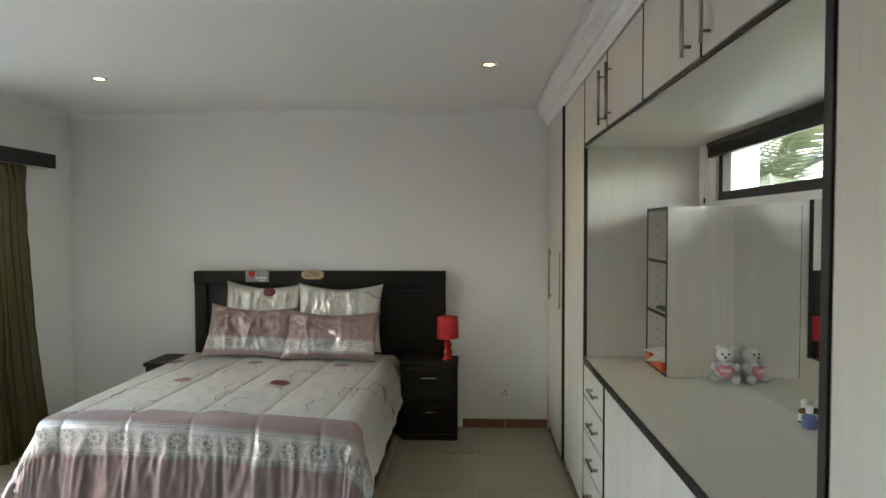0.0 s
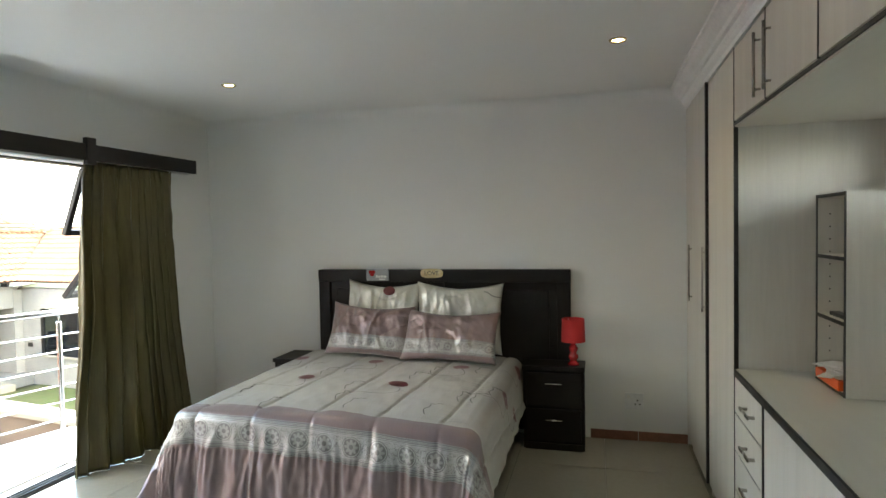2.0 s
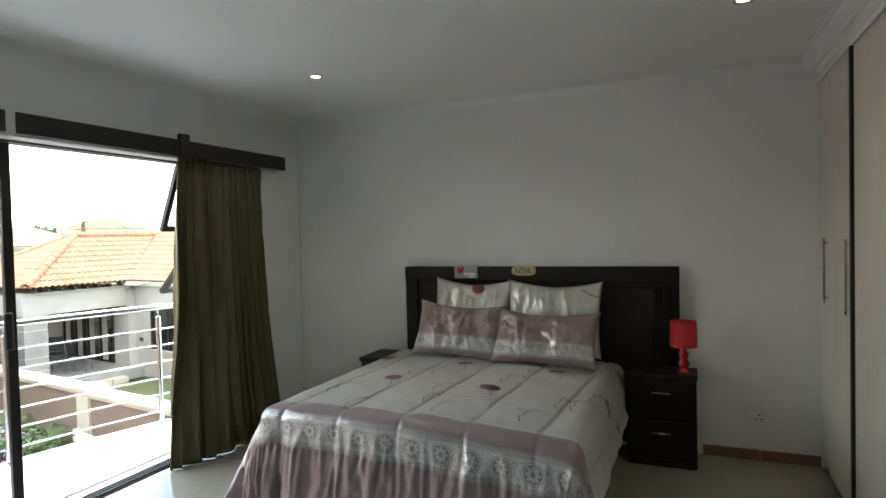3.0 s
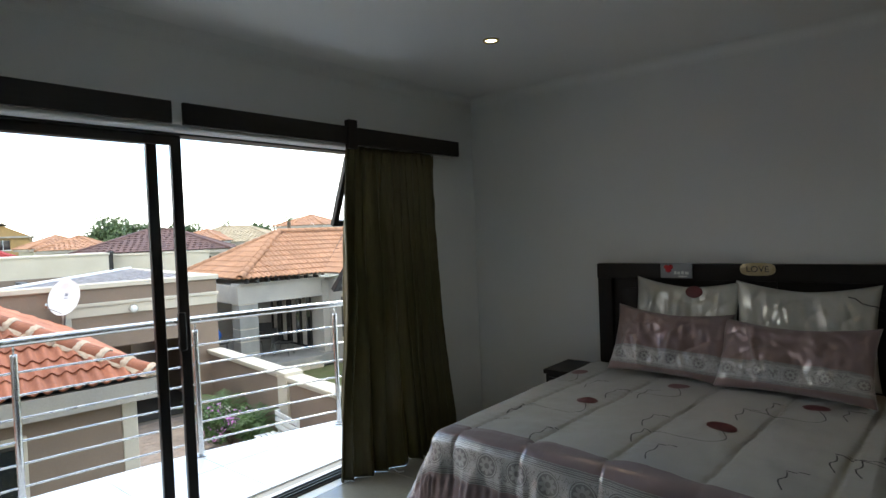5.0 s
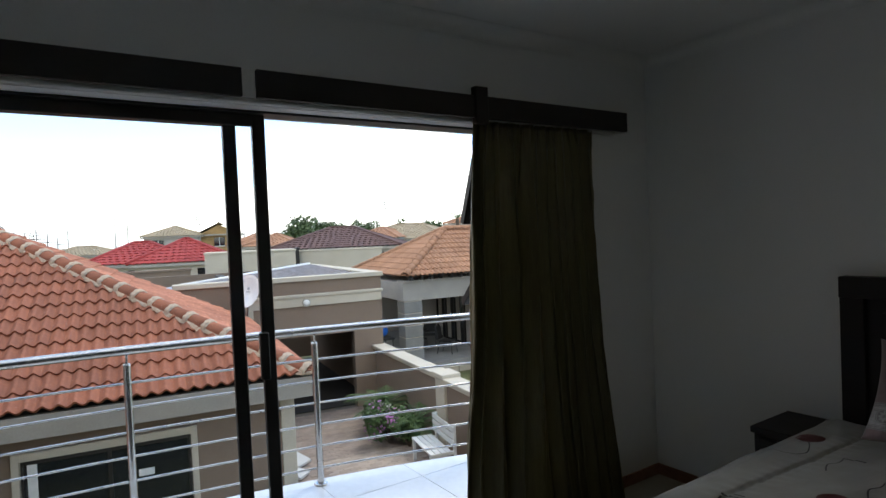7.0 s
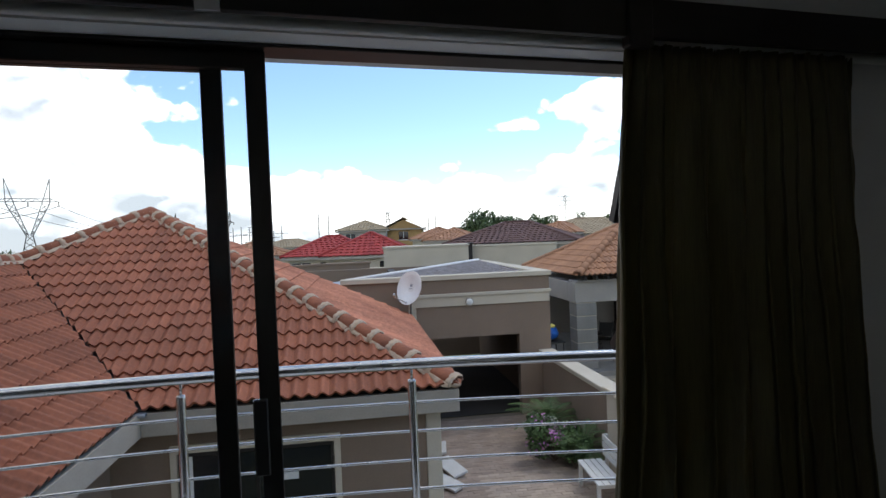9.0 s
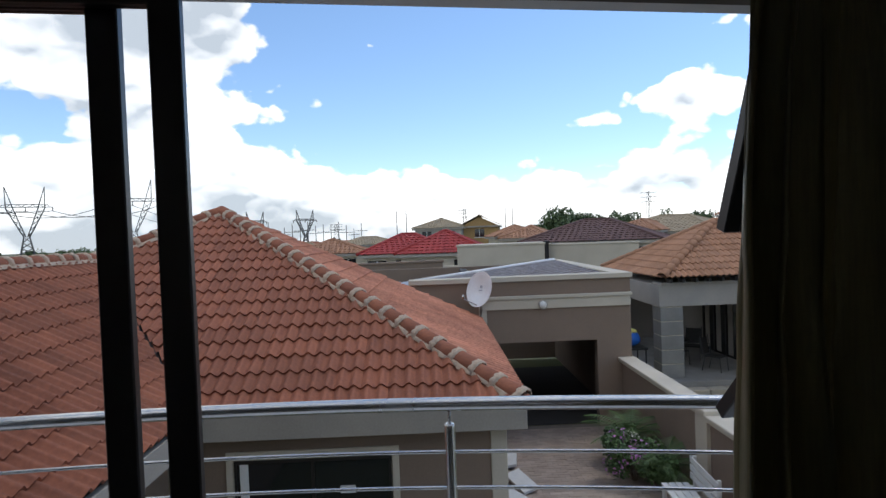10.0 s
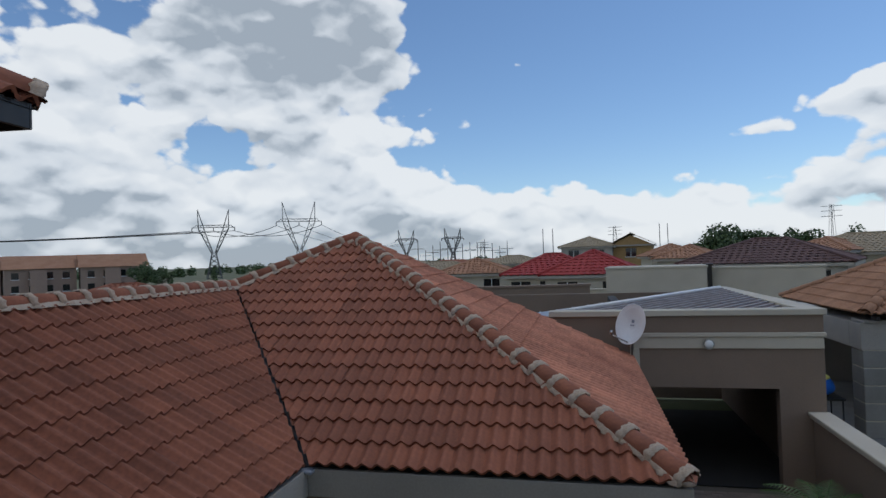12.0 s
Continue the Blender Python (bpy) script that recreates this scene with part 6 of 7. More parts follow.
pv = thing("pavement", (-10, 5, G), "courtyard of worn brown paving bricks", "paving", kind="structure", m=EXT)
part("bedding", B((GB - 0.24, 2.95, G - 0.08), (-4.0, 6.47, G - 0.012)), SAND, pv)


def leafy(name, th, n, place, size, material, seed, flat=0.4):
    """Many small folded leaves."""
    rng = random.Random(seed)
    verts, faces = [], []
    for k in range(n):
        c, nrm = place(rng)
        nrm = (Vector(nrm) + Vector((rng.gauss(0, flat), rng.gauss(0, flat), rng.gauss(0, flat) + 0.2))).normalized()
        t = nrm.cross(Vector((rng.gauss(0, 1), rng.gauss(0, 1), rng.gauss(0, 1)))).normalized()
        s = nrm.cross(t)
        L_, w = size * rng.uniform(0.6, 1.3), size * rng.uniform(0.3, 0.55)
        b0 = len(verts)
        verts += [c, c + t * L_ * 0.5 + s * w + nrm * w * 0.3, c + t * L_, c + t * L_ * 0.5 - s * w + nrm * w * 0.3]
        faces += [(b0, b0 + 1, b0 + 2), (b0, b0 + 2, b0 + 3)]
    me = bpy.data.meshes.new(name)
    me.from_pydata(verts, [], faces)
    bm = bmesh.new()
    bm.from_mesh(me)
    return part(name, bm, material, th, kind="stuff")


def clumps(blobs):
    """A place on or in the skin of a cluster of uneven blobs."""
    def f(rng):
        c, r = rng.choice(blobs)
        d = Vector((rng.gauss(0, 1), rng.gauss(0, 1), rng.gauss(0, 1))).normalized()
        q = r * (0.55 + 0.5 * rng.random() ** 0.5) * (0.85 + 0.3 * noise.noise(d * 2.3 + Vector(c)))
        return Vector(c) + d * q, d
    return f


def shrub(at, h, r, seed, label, flowers=None, m=EXT):
    rng = random.Random(seed)
    t = thing("shrub", at, label, "shrub", "planting in the courtyard", m=m)
    x, y, z = at
    blobs = [((x + rng.uniform(-r, r) * 0.6, y + rng.uniform(-r, r) * 0.6, z + h * rng.uniform(0.35, 0.75)), h * rng.uniform(0.16, 0.27)) for _ in range(9)]
    bm = bmesh.new()
    for c, _ in blobs:
        rod(bm, (x, y, z - 0.03), c, 0.012, 0.005, 5)
    part("stems", bm, BARK, t)
    leafy("leaves", t, 3200, clumps(blobs), 0.065, LEAF_SHRUB, seed)
    if flowers:
        leafy("flower_cluster", t, 330, clumps([((c[0] + 0.08, c[1] - 0.06, c[2] + 0.05), q) for c, q in blobs[:5]]), 0.06, flowers, seed + 1)


def fronds(name, t, at, n, length, seed, material, rise=0.9, nl=18, width=0.20):
    """Arching pinnate leaves from one crown, one mesh a leaf."""
    rng = random.Random(seed)
    for k in range(n):
        az, el = 2 * math.pi * k / n + rng.uniform(-0.25, 0.25), rise * rng.uniform(0.35, 1.15)
        Lf = length * rng.uniform(0.8, 1.1)
        d, pts = Vector((math.cos(az), math.sin(az), 0)), []
        for i in range(nl + 1):
            s = i / nl
            pts.append(Vector(at) + d * Lf * s * math.cos(el * (1 - 0.3 * s)) + Vector((0, 0, Lf * (math.sin(el) * s - 0.55 * s * s))))
        bm = tube(bmesh.new(), pts, 0.008 * length, 4)
        side_ = d.cross(Vector((0, 0, 1)))
        for i in range(1, nl + 1):
            for sg in (-1, 1):
                p = pts[i]
                wl = width * length * (math.sin(math.pi * min(1, 0.12 + 0.88 * i / nl)) + 0.15)
                tip = p + side_ * sg * wl + (pts[i] - pts[i - 1]).normalized() * wl * 0.55 - Vector((0, 0, wl * 0.25))
                e = (pts[i] - pts[i - 1]).normalized() * 0.012 * length
                bm.faces.new([bm.verts.new(q) for q in (p - e, p + e, tip)])
        part(name, bm, material, t)


shrub((-13.2, 5.68, G), 0.95, 0.62, 3, "low green shrub with purple and white flowers", FLOWER)
shrub((-13.95, 5.72, G), 0.75, 0.45, 5, "low green shrub with small white flowers", WHITEFL)
shrub((-12.75, 5.95, G), 0.85, 0.42, 9, "dense dark green shrub by the wall")
cyc = thing("palm_shrub", (-12.85, 6.12, G), "young feathery palm by the boundary wall", "palm", "planting in the courtyard", m=EXT)
part("stem", rod(bmesh.new(), (-12.85, 6.12, G - 0.02), (-12.85, 6.12, G + 0.35), 0.07, 0.05, 8), BARK, cyc)
fronds("frond", cyc, (-12.85, 6.12, G + 0.33), 18, 1.0, 4, LEAF_PALM, 1.25)
cyc = thing("palm_shrub", (-14.3, 5.95, G), "young feathery palm by the boundary wall", "palm", "planting in the courtyard", m=EXT)
part("stem", rod(bmesh.new(), (-14.3, 5.95, G - 0.02), (-14.3, 5.95, G + 0.4), 0.07, 0.05, 8), BARK, cyc)
fronds("frond", cyc, (-14.3, 5.95, G + 0.38), 14, 1.15, 8, LEAF_PALM, 1.3)

# white garden bench by the wall, loose boards by the house
bn = thing("garden_bench", (-11.5, 5.88, G), "white painted wooden garden bench by the wall", "bench", m=EXT)
bq = Matrix.Translation((-11.5, 5.88, G)) @ pose(0, 0, 0, 0, 0, -4)
for k in range(4):
    part("seat_slat", B((-0.55, -0.20 + k * 0.11, 0.42), (0.55, -0.105 + k * 0.11, 0.445), 0.004, 1, bq), WHITEWOOD, bn)
for k in range(3):
    part("back_slat", B((-0.55, 0.26, 0.52 + k * 0.13), (0.55, 0.285, 0.62 + k * 0.13), 0.004, 1, bq), WHITEWOOD, bn)
for x in (-0.5, 0.45):
    part("leg", B((x, -0.20, 0.0), (x + 0.05, -0.14, 0.419), 0.003, 1, bq), WHITEWOOD, bn)
    part("leg", B((x, 0.286, 0.0), (x + 0.05, 0.34, 0.90), 0.003, 1, bq), WHITEWOOD, bn)
    part("rail", B((x, -0.139, 0.36), (x + 0.05, 0.285, 0.419), 0.003, 1, bq), WHITEWOOD, bn)
for k, (b, a, w_, l_, r_) in enumerate(((-13.2, 3.62, 0.30, 0.75, 20), (-14.2, 3.50, 0.35, 0.55, -8), (-12.5, 3.45, 0.25, 0.6, 35))):
    bd = thing("loose_board", (b, a, G), "white board lying beside the house wall", "board", "loose boards", m=EXT)
    part("board", B((-l_ / 2, -w_ / 2, 0.0), (l_ / 2, w_ / 2, 0.05), 0.004, 1, Matrix.Translation((b, a, G + 0.06)) @ pose(0, 0, 0, 12, 4, r_)), WHITEWOOD, bd)
    part("support", B((-l_ / 3, -w_ / 3, 0.0), (l_ / 3, w_ / 3, 0.055), 0, 1, Matrix.Translation((b, a, G - 0.002)) @ pose(0, 0, 0, 0, 0, r_)), PLASTER, bd)

# ---- neighbouring house with a porch ----
nb = thing("neighbour_house", (-21, 11, G), "grey plastered house with a tan tiled roof and open porch", "house", m=EXT)
NB, NA, NZ = -18.6, 8.35, 0.27
NF = G + 0.35
NW = NB - 5.6                                      # its far corner
NAP = Vector((NB - 2.8, NA + 2.8, NZ + 1.50))
NPITCH = math.atan(1.50 / 2.8)
for a0 in (8.43,):
    for k in range(5):
        part("column_block", B((NB - 0.95, a0, NF + k * 0.40), (NB - 0.35, a0 + 0.64, NF + k * 0.40 + 0.378), 0.012), STONE, nb, "grey column block")
        part("column_joint", B((NB - 0.94, a0 + 0.01, NF + k * 0.40 + 0.378), (NB - 0.36, a0 + 0.63, NF + k * 0.40 + 0.40)), CREAM, nb)
part("beam", B((NB - 0.95, 8.40, -0.548), (NB - 0.34, 11.6, 0.06), 0.01), GREYPL, nb, "grey plaster beam")
part("beam_mould", B((NB - 0.96, 8.46, 0.061), (NB - 0.28, 11.6, 0.13), 0.01), GREYPL, nb)
part("beam", B((-27.5, 8.40, -0.548), (NB - 0.951, 9.05, 0.06), 0.01), GREYPL, nb, "grey plaster beam")
part("column", B((-24.2, 8.5, NF), (-23.7, 9.0, -0.549), 0.01), GREYPL, nb)
part("porch_floor", B((-27.5, 8.3, G), (NB + 0.1, 11.7, NF - 0.001), 0.01), STONE, nb, "grey porch floor")
for k in range(4):
    part("step_block", B((NB + 0.101, 8.9 + k * 0.52, G), (NB + 0.45, 9.40 + k * 0.52, G + 0.2), 0.01), CREAM, nb, "pale step block")
part("wall", B((-25.6, 9.1, NF), (-25.35, 11.45, 0.05)), GREYPL, nb, "grey plaster wall")
part("wall", B((-25.6, 11.46, NF), (NB - 0.30, 11.708, -0.001)), GREYPL, nb, "grey plaster wall")
part("wall", B((-25.6, 11.71, G), (-12.0, 11.95, 0.05)), GREYPL, nb, "grey plaster wall")
part("porch_ceiling", B((-25.3, 9.06, 0.0), (NB - 0.951, 11.7, 0.03)), GREYPL, nb)
sd = part("sliding_door", B((-22.9, 11.44, NF + 0.02), (-19.75, 11.458, -0.42)), DARKGLASS, nb, "dark glazed sliding door")
for k in range(5):
    part("stile", B((-22.9 + k * 0.78, 11.40, NF + 0.02), (-22.83 + k * 0.78, 11.439, -0.42)), BRONZE, sd)
for k in range(4):
    part("drawn_curtain", B((-22.75 + k * 0.78, 11.425, NF + 0.1), (-22.45 + k * 0.78, 11.438, -0.46), 0.004), GREYPL, sd)
part("wall_vent", B((NB - 0.10, 11.69, -1.75), (NB + 0.12, 11.709, -1.62), 0.004), BRONZE, nb, "small dark wall box")
wn = part("window", B((-17.9, 11.69, -1.95), (-16.4, 11.705, -0.55)), DARKGLASS, nb, "dark window in the side wall")
for lo, hi in (((-18.02, 11.64, -2.02), (-16.28, 11.70, -1.951)), ((-18.02, 11.66, -0.549), (-16.28, 11.70, -0.45)), ((-18.02, 11.66, -1.95), (-17.901, 11.70, -0.55)), ((-16.399, 11.66, -1.95), (-16.28, 11.70, -0.55)), ((-17.18, 11.67, -1.95), (-17.12, 11.689, -0.55))):
    part("window_frame", B(lo, hi, 0.004), CREAM if lo[2] < -1.96 or lo[2] > -0.56 else BRONZE, wn)
roof_face(nb, (NB, NA - 0.2, NZ), (0, 1, 0), (-1, 0, 0), NPITCH, 0.0, 6.6, 11, [((NB, NA, 0), (-1, -1, 0)), (NAP, (-1, 0, 0)), ((NB, 11.35, 0), (1, 1, 0))], TAN_JOIN, TAN_JOIN, 0.33, 0.335, 0)
roof_face(nb, (NW - 0.3, NA, NZ), (1, 0, 0), (0, 1, 0), NPITCH, 0.0, 6.3, 11, [((NB, NA, 0), (1, 1, 0)), ((NW, NA, 0), (-1, 1, 0)), (NAP, (0, 1, 0))], TAN_JOIN, TAN_JOIN, 0.33, 0.335, 0)
roof_face(nb, (-22.5, 11.35, NZ), (1, 0, 0), (0, 1, 0), PITCH, 0.0, 11.5, 12, [((NB, 11.35, 0), (-1, -1, 0)), ((0, 14.4, 0), (0, 1, 0))], TAN_JOIN, TAN_JOIN, 0.33, 0.335, 0)
bm = bmesh.new()
quad(bm, NAP, (NAP.x, 18, NAP.z), (NW, 18, NZ), (NW, NA, NZ))
quad(bm, (-22.5, 14.7, 1.94), (-11, 14.7, 1.94), (-11, 18, 0.2), (-22.5, 18, 0.2))
part("rear_slopes", bm, TILE_TAN, nb)
caps_along(nb, (NB, NA, NZ + 0.02), NAP, CAP_TAN, 0.36, 0.05)
caps_along(nb, NAP, (NAP.x, 14.6, NAP.z), CAP_TAN, 0.36, 0.05)
caps_along(nb, (NW, NA, NZ + 0.02), NAP, CAP_TAN, 0.36, 0.05)
part("rafter_end", B((NB - 0.3, 8.6, 0.14), (NB - 0.02, 8.66, 0.24)), BRONZE, nb)
for k in range(7):
    part("rafter_end", B((NB - 0.3, 8.95 + k * 0.36, 0.14), (NB - 0.02, 9.01 + k * 0.36, 0.24)), BRONZE, nb)
part("valley_spout", B((NB - 0.05, 11.2, 0.14), (NB + 0.12, 11.5, 0.20), 0.02), WHITEPL, nb, "white valley spout")


def patio_chair(b, a, turn):
    t = thing("patio_chair", (b, a, NF), "dark metal patio chair on the porch", "chair", "patio chairs", m=EXT)
    m = Matrix.Translation((b, a, NF)) @ pose(0, 0, 0, 0, 0, turn)
    part("seat", B((-0.24, -0.24, 0.42), (0.24, 0.24, 0.45), 0.01, 1, m), BLACKPL, t)
    part("backrest", B((-0.24, 0.225, 0.50), (0.24, 0.245, 0.98), 0.008, 1, m @ pose(0, 0, 0, -8, 0, 0)), BLACKPL, t)
    for x in (-0.23, 0.23):
        part("frame_tube", tube(bmesh.new(), [m @ Vector(p) for p in ((x, -0.26, 0.0), (x, -0.22, 0.42), (x, 0.24, 0.44), (x, 0.34, 1.0))], 0.014, 6), GALV, t)
        part("leg", rod(bmesh.new(), m @ Vector((x, 0.30, 0.0)), m @ Vector((x, 0.20, 0.43)), 0.013, n=6), GALV, t)


patio_chair(-19.6, 10.25, 130)
patio_chair(-21.2, 10.3, 60)
patio_chair(-20.6, 9.55, 200)
pt = thing("patio_table", (-20.9, 9.6, NF), "dark round metal patio table", "table", m=EXT)
part("top", lathe(bmesh.new(), [(0.001, 0.70), (0.45, 0.70), (0.46, 0.715), (0.45, 0.73), (0.001, 0.73)], (-20.9, 9.6, NF), 24), BLACKPL, pt)
part("pedestal", lathe(bmesh.new(), [(0.25, 0.0), (0.24, 0.03), (0.04, 0.08), (0.04, 0.70)], (-20.9, 9.6, NF), 16), BLACKPL, pt)
tb = thing("side_table", (-19.6, 7.75, G), "dark narrow metal table beside the garage", "table", m=EXT)
part("top", B((-20.0, 7.35, G + 1.12), (-19.2, 8.15, G + 1.17), 0.006), BLACKPL, tb)
for x in (-19.95, -19.25):
    for y in (7.4, 8.1):
        part("leg", rod(bmesh.new(), (x, y, G), (x, y, G + 1.121), 0.02, n=6), BLACKPL, tb)
bx = thing("covered_bundle", (-19.6, 7.72, G + 1.17), "bundle under a bright blue and yellow cover", "bundle", m=EXT)
bm = ball(bmesh.new(), (-19.6, 7.72, G + 1.17 + 0.24), 0.34, sub=3, squash=(0.9, 1.0, 0.75))
for v in bm.verts:
    v.co.z = max(v.co.z, G + 1.171)
    v.co += Vector((noise.noise(v.co * 4), noise.noise(v.co * 4 + Vector((9, 0, 0))), 0)) * 0.04
part("cover", bm, BLUETARP, bx, "blue cover", smooth=True)
part("flap", ball(bmesh.new(), (-19.6, 7.72, G + 1.60), 0.26, sub=2, squash=(0.9, 1.0, 0.35)), YELLOW, bx, "yellow flap")
nl = thing("lawn", (-12, 9, G), "patch of lawn beyond the boundary wall", "lawn", kind="structure", m=EXT)
part("turf", B((NB + 0.46, 6.77, G - 0.04), (-4.0, 11.7, G + 0.02)), GRASS, nl)

# ---- distance ----
structure("ground", (lambda bm: (bmesh.ops.create_circle(bm, cap_ends=True, segments=96, radius=3500, matrix=Matrix.Translation((0, 0, G - 0.09))), bm)[1])(bmesh.new()), EARTH, "flat grassy ground reaching to the horizon")


def at_polar(az, dist, z=0.0):
    """A place by azimuth (degrees from +x) and distance from the balcony."""
    return Vector((-3.0 + dist * math.cos(radians(az)), 2.8 + dist * math.sin(radians(az)), z))


def hip_house(az, dist, w, d, z_eave, z_top, rot, wall_mat, roof_mat, label, gable=False, win=3, zb=G, over=0.4, tile_w=0.4, ridge=None):
    """A house with overhanging hipped or gabled roof; its x axis faces the balcony."""
    c = at_polar(az, dist, zb)
    m = Matrix.Translation(c) @ pose(0, 0, 0, 0, 0, az + 180 + rot)
    t = thing("house", (0, 0, 0), label, "house", "houses of the neighbourhood", m=m)
    h0, h1 = z_eave - zb, z_top - zb
    part("wall", B((-d / 2, -w / 2, 0), (d / 2, w / 2, h0)), wall_mat, t)
    W, D = w / 2 + over, d / 2 + over
    rdg = (W - D) if ridge is None else ridge
    rdg = max(rdg, 0.02)
    e = [Vector((D, -W, h0)), Vector((D, W, h0)), Vector((-D, W, h0)), Vector((-D, -W, h0))]
    r0, r1 = Vector((0, -rdg, h1)), Vector((0, rdg, h1))
    if gable:
        r0, r1 = Vector((-D, 0, h1)), Vector((D, 0, h1))
        faces = [(e[0], e[3], r0, r1), (e[2], e[1], r1, r0)]
    else:
        faces = [(e[0], e[1], r1, r0), (e[2], e[3], r0, r1), (e[1], e[2], r1), (e[3], e[0], r0)]
    for q in faces:
        bm = bmesh.new()
        # courses of ribbed tiles laid up the slope
        a, b = q[0], q[1]
        tops = q[2:] if len(q) == 4 else (q[2], q[2])
        al = (b - a).normalized()
        nrm = al.cross(tops[0] - b)
        nrm = nrm.normalized() if nrm.z > 0 else -nrm.normalized()
        rise = ((tops[0] - b) - al * (tops[0] - b).dot(al)).length
        n = max(3, int(rise / 0.4))
        for k in range(n):
            s0, s1 = k / n, (k + 1) / n
            l0, l1 = a.lerp(tops[1], s0), a.lerp(tops[1], s1)
            q0, q1 = b.lerp(tops[0], s0), b.lerp(tops[0], s1)
            cols = max(1, int((q0 - l0).length / tile_w))
            for i in range(cols):
                f0, f1 = i / cols, (i + 1) / cols
                A, B_ = l0.lerp(q0, f0) + nrm * 0.05, l0.lerp(q0, f1) + nrm * 0.05
                C, D_ = l1.lerp(q1, f1) + nrm * 0.01, l1.lerp(q1, f0) + nrm * 0.01
                mid0, mid1 = (A + B_) / 2 + nrm * 0.05, (C + D_) / 2 + nrm * 0.05
                vs = [bm.verts.new(p) for p in (A, mid0, B_, C, mid1, D_, A - nrm * 0.05, mid0 - nrm * 0.05, B_ - nrm * 0.05)]
                for f in ((0, 1, 4, 5), (1, 2, 3, 4), (6, 7, 1, 0), (7, 8, 2, 1)):
                    bm.faces.new([vs[x] for x in f])
        part("roof_slope", bm, roof_mat, t)
    bm = bmesh.new()
    for p0, p1 in ((r0, r1),) + (() if gable else ((e[0], r0), (e[1], r1), (e[2], r1), (e[3], r0))):
        rod(bm, p0 + Vector((0, 0, 0.05)), p1 + Vector((0, 0, 0.05)), 0.11, n=6)
    part("ridge_tiles", bm, roof_mat, t, kind="stuff")
    if gable:
        for x in (D - over, -D + over):
            bm = extrude_profile(bmesh.new(), [(-w / 2, 0), (w / 2, 0), (0, (h1 - h0) * (w / 2) / W)], (x - 0.1, 0, h0), (x, 0, h0), (0, 1, 0))
            part("gable_wall", bm, wall_mat, t)
    bm = bmesh.new()
    box(bm, (-D + 0.03, -W + 0.03, h0 - 0.22), (D - 0.03, W - 0.03, h0 - 0.03))
    part("eaves_board", bm, FASCIA, t)
    for k in range(win):
        y = -w / 2 + w * (k + 0.5) / win
        wn_ = part("window", B((d / 2 + 0.001, y - 0.65, h0 - 1.55), (d / 2 + 0.03, y + 0.65, h0 - 0.45)), DARKGLASS, t, "dark window")
        for lo, hi in (((d / 2 + 0.002, y - 0.75, h0 - 1.66), (d / 2 + 0.09, y + 0.75, h0 - 1.56)), ((d / 2 + 0.031, y - 0.03, h0 - 1.55), (d / 2 + 0.06, y + 0.03, h0 - 0.45))):
            part("window_frame", B(lo, hi), WHITEWOOD, wn_)
    return t


hip_house(174.7, 44, 5.9, 6.0, 0.55, 1.92, -6, CREAM, TILE_RED, "cream house with a bright red tiled hip roof", ridge=0.5, win=3)
hip_house(171.0, 42.5, 5.8, 5.6, 0.52, 2.05, -6, CREAM, TILE_RED, "cream house wing with a bright red tiled roof", win=2)
hip_house(156.4, 43, 8.6, 7.0, 0.98, 2.42, -10, GREYPL, TILE_BROWN, "grey house with a dark brown tiled hip roof", ridge=0.9)
hip_house(171.3, 82, 6.4, 6.4, 2.85, 4.15, -8, GREYPL, TILE_BEIGE, "two-storey grey house with a beige hip roof", win=2)
hip_house(167.4, 84, 5.0, 8.0, 2.95, 4.35, -4, BRICKFACE, TILE_BEIGE, "two-storey yellow brick house with a gable", gable=True, win=1)
hip_house(164.2, 66, 5.0, 6.0, 1.4, 2.6, 12, CREAM, TILE_TAN, "cream house with an orange tiled roof", win=1)
hip_house(162.6, 60, 4.5, 6.0, 1.2, 2.4, -12, CREAM, TILE_TAN, "cream house with an orange tiled roof", win=1)
hip_house(149.6, 62, 10.5, 8.0, 1.3, 2.85, -20, CREAM, TILE_BEIGE, "cream house with a tan tiled roof", ridge=1.5)
hip_house(152.2, 60, 5.0, 7.0, 1.5, 2.6, -20, CREAM, TILE_TAN, "cream house with a tan tiled roof", win=1)
hip_house(142.4, 64, 5.0, 6.0, 2.75, 3.9, -25, CREAM, TILE_TAN, "two-storey cream house with an orange tiled roof")
hip_house(-178.0, 52, 6.0, 6.0, 0.55, 1.75, -6, CREAM, TILE_TAN, "small house with a brown tiled roof", win=2)
hip_house(-174.5, 70, 9.0, 6.0, 0.4, 1.5, 6, CREAM, TILE_BEIGE, "cream house with a tan roof")
hip_house(178.4, 85, 8.0, 6.0, 0.9, 2.0, 6, CREAM, TILE_BEIGE, "cream house with a beige roof")
hip_house(-146.5, 60, 9.0, 7.0, -0.6, 0.55, 0, CREAM, TILE_ALL, "low house with a clay tiled roof")


def flat_wall(az0, az1, dist, z1, thick, material, label, cap=None, z0=G):
    p, q = at_polar(az0, dist), at_polar(az1, dist)
    d = (q - p)
    m = Matrix.Translation((p.x, p.y, 0)) @ pose(0, 0, 0, 0, 0, math.degrees(math.atan2(d.y, d.x)))
    t = thing("yard_wall", (0, 0, 0), label, "wall", "yard walls", m=m)
    part("panel", B((0, 0, z0), (d.length, thick, z1 - 0.1)), material, t)
    part("coping", B((-0.05, -0.05, z1 - 0.099), (d.length + 0.05, thick + 0.05, z1), 0.01), cap or material, t)
    return t


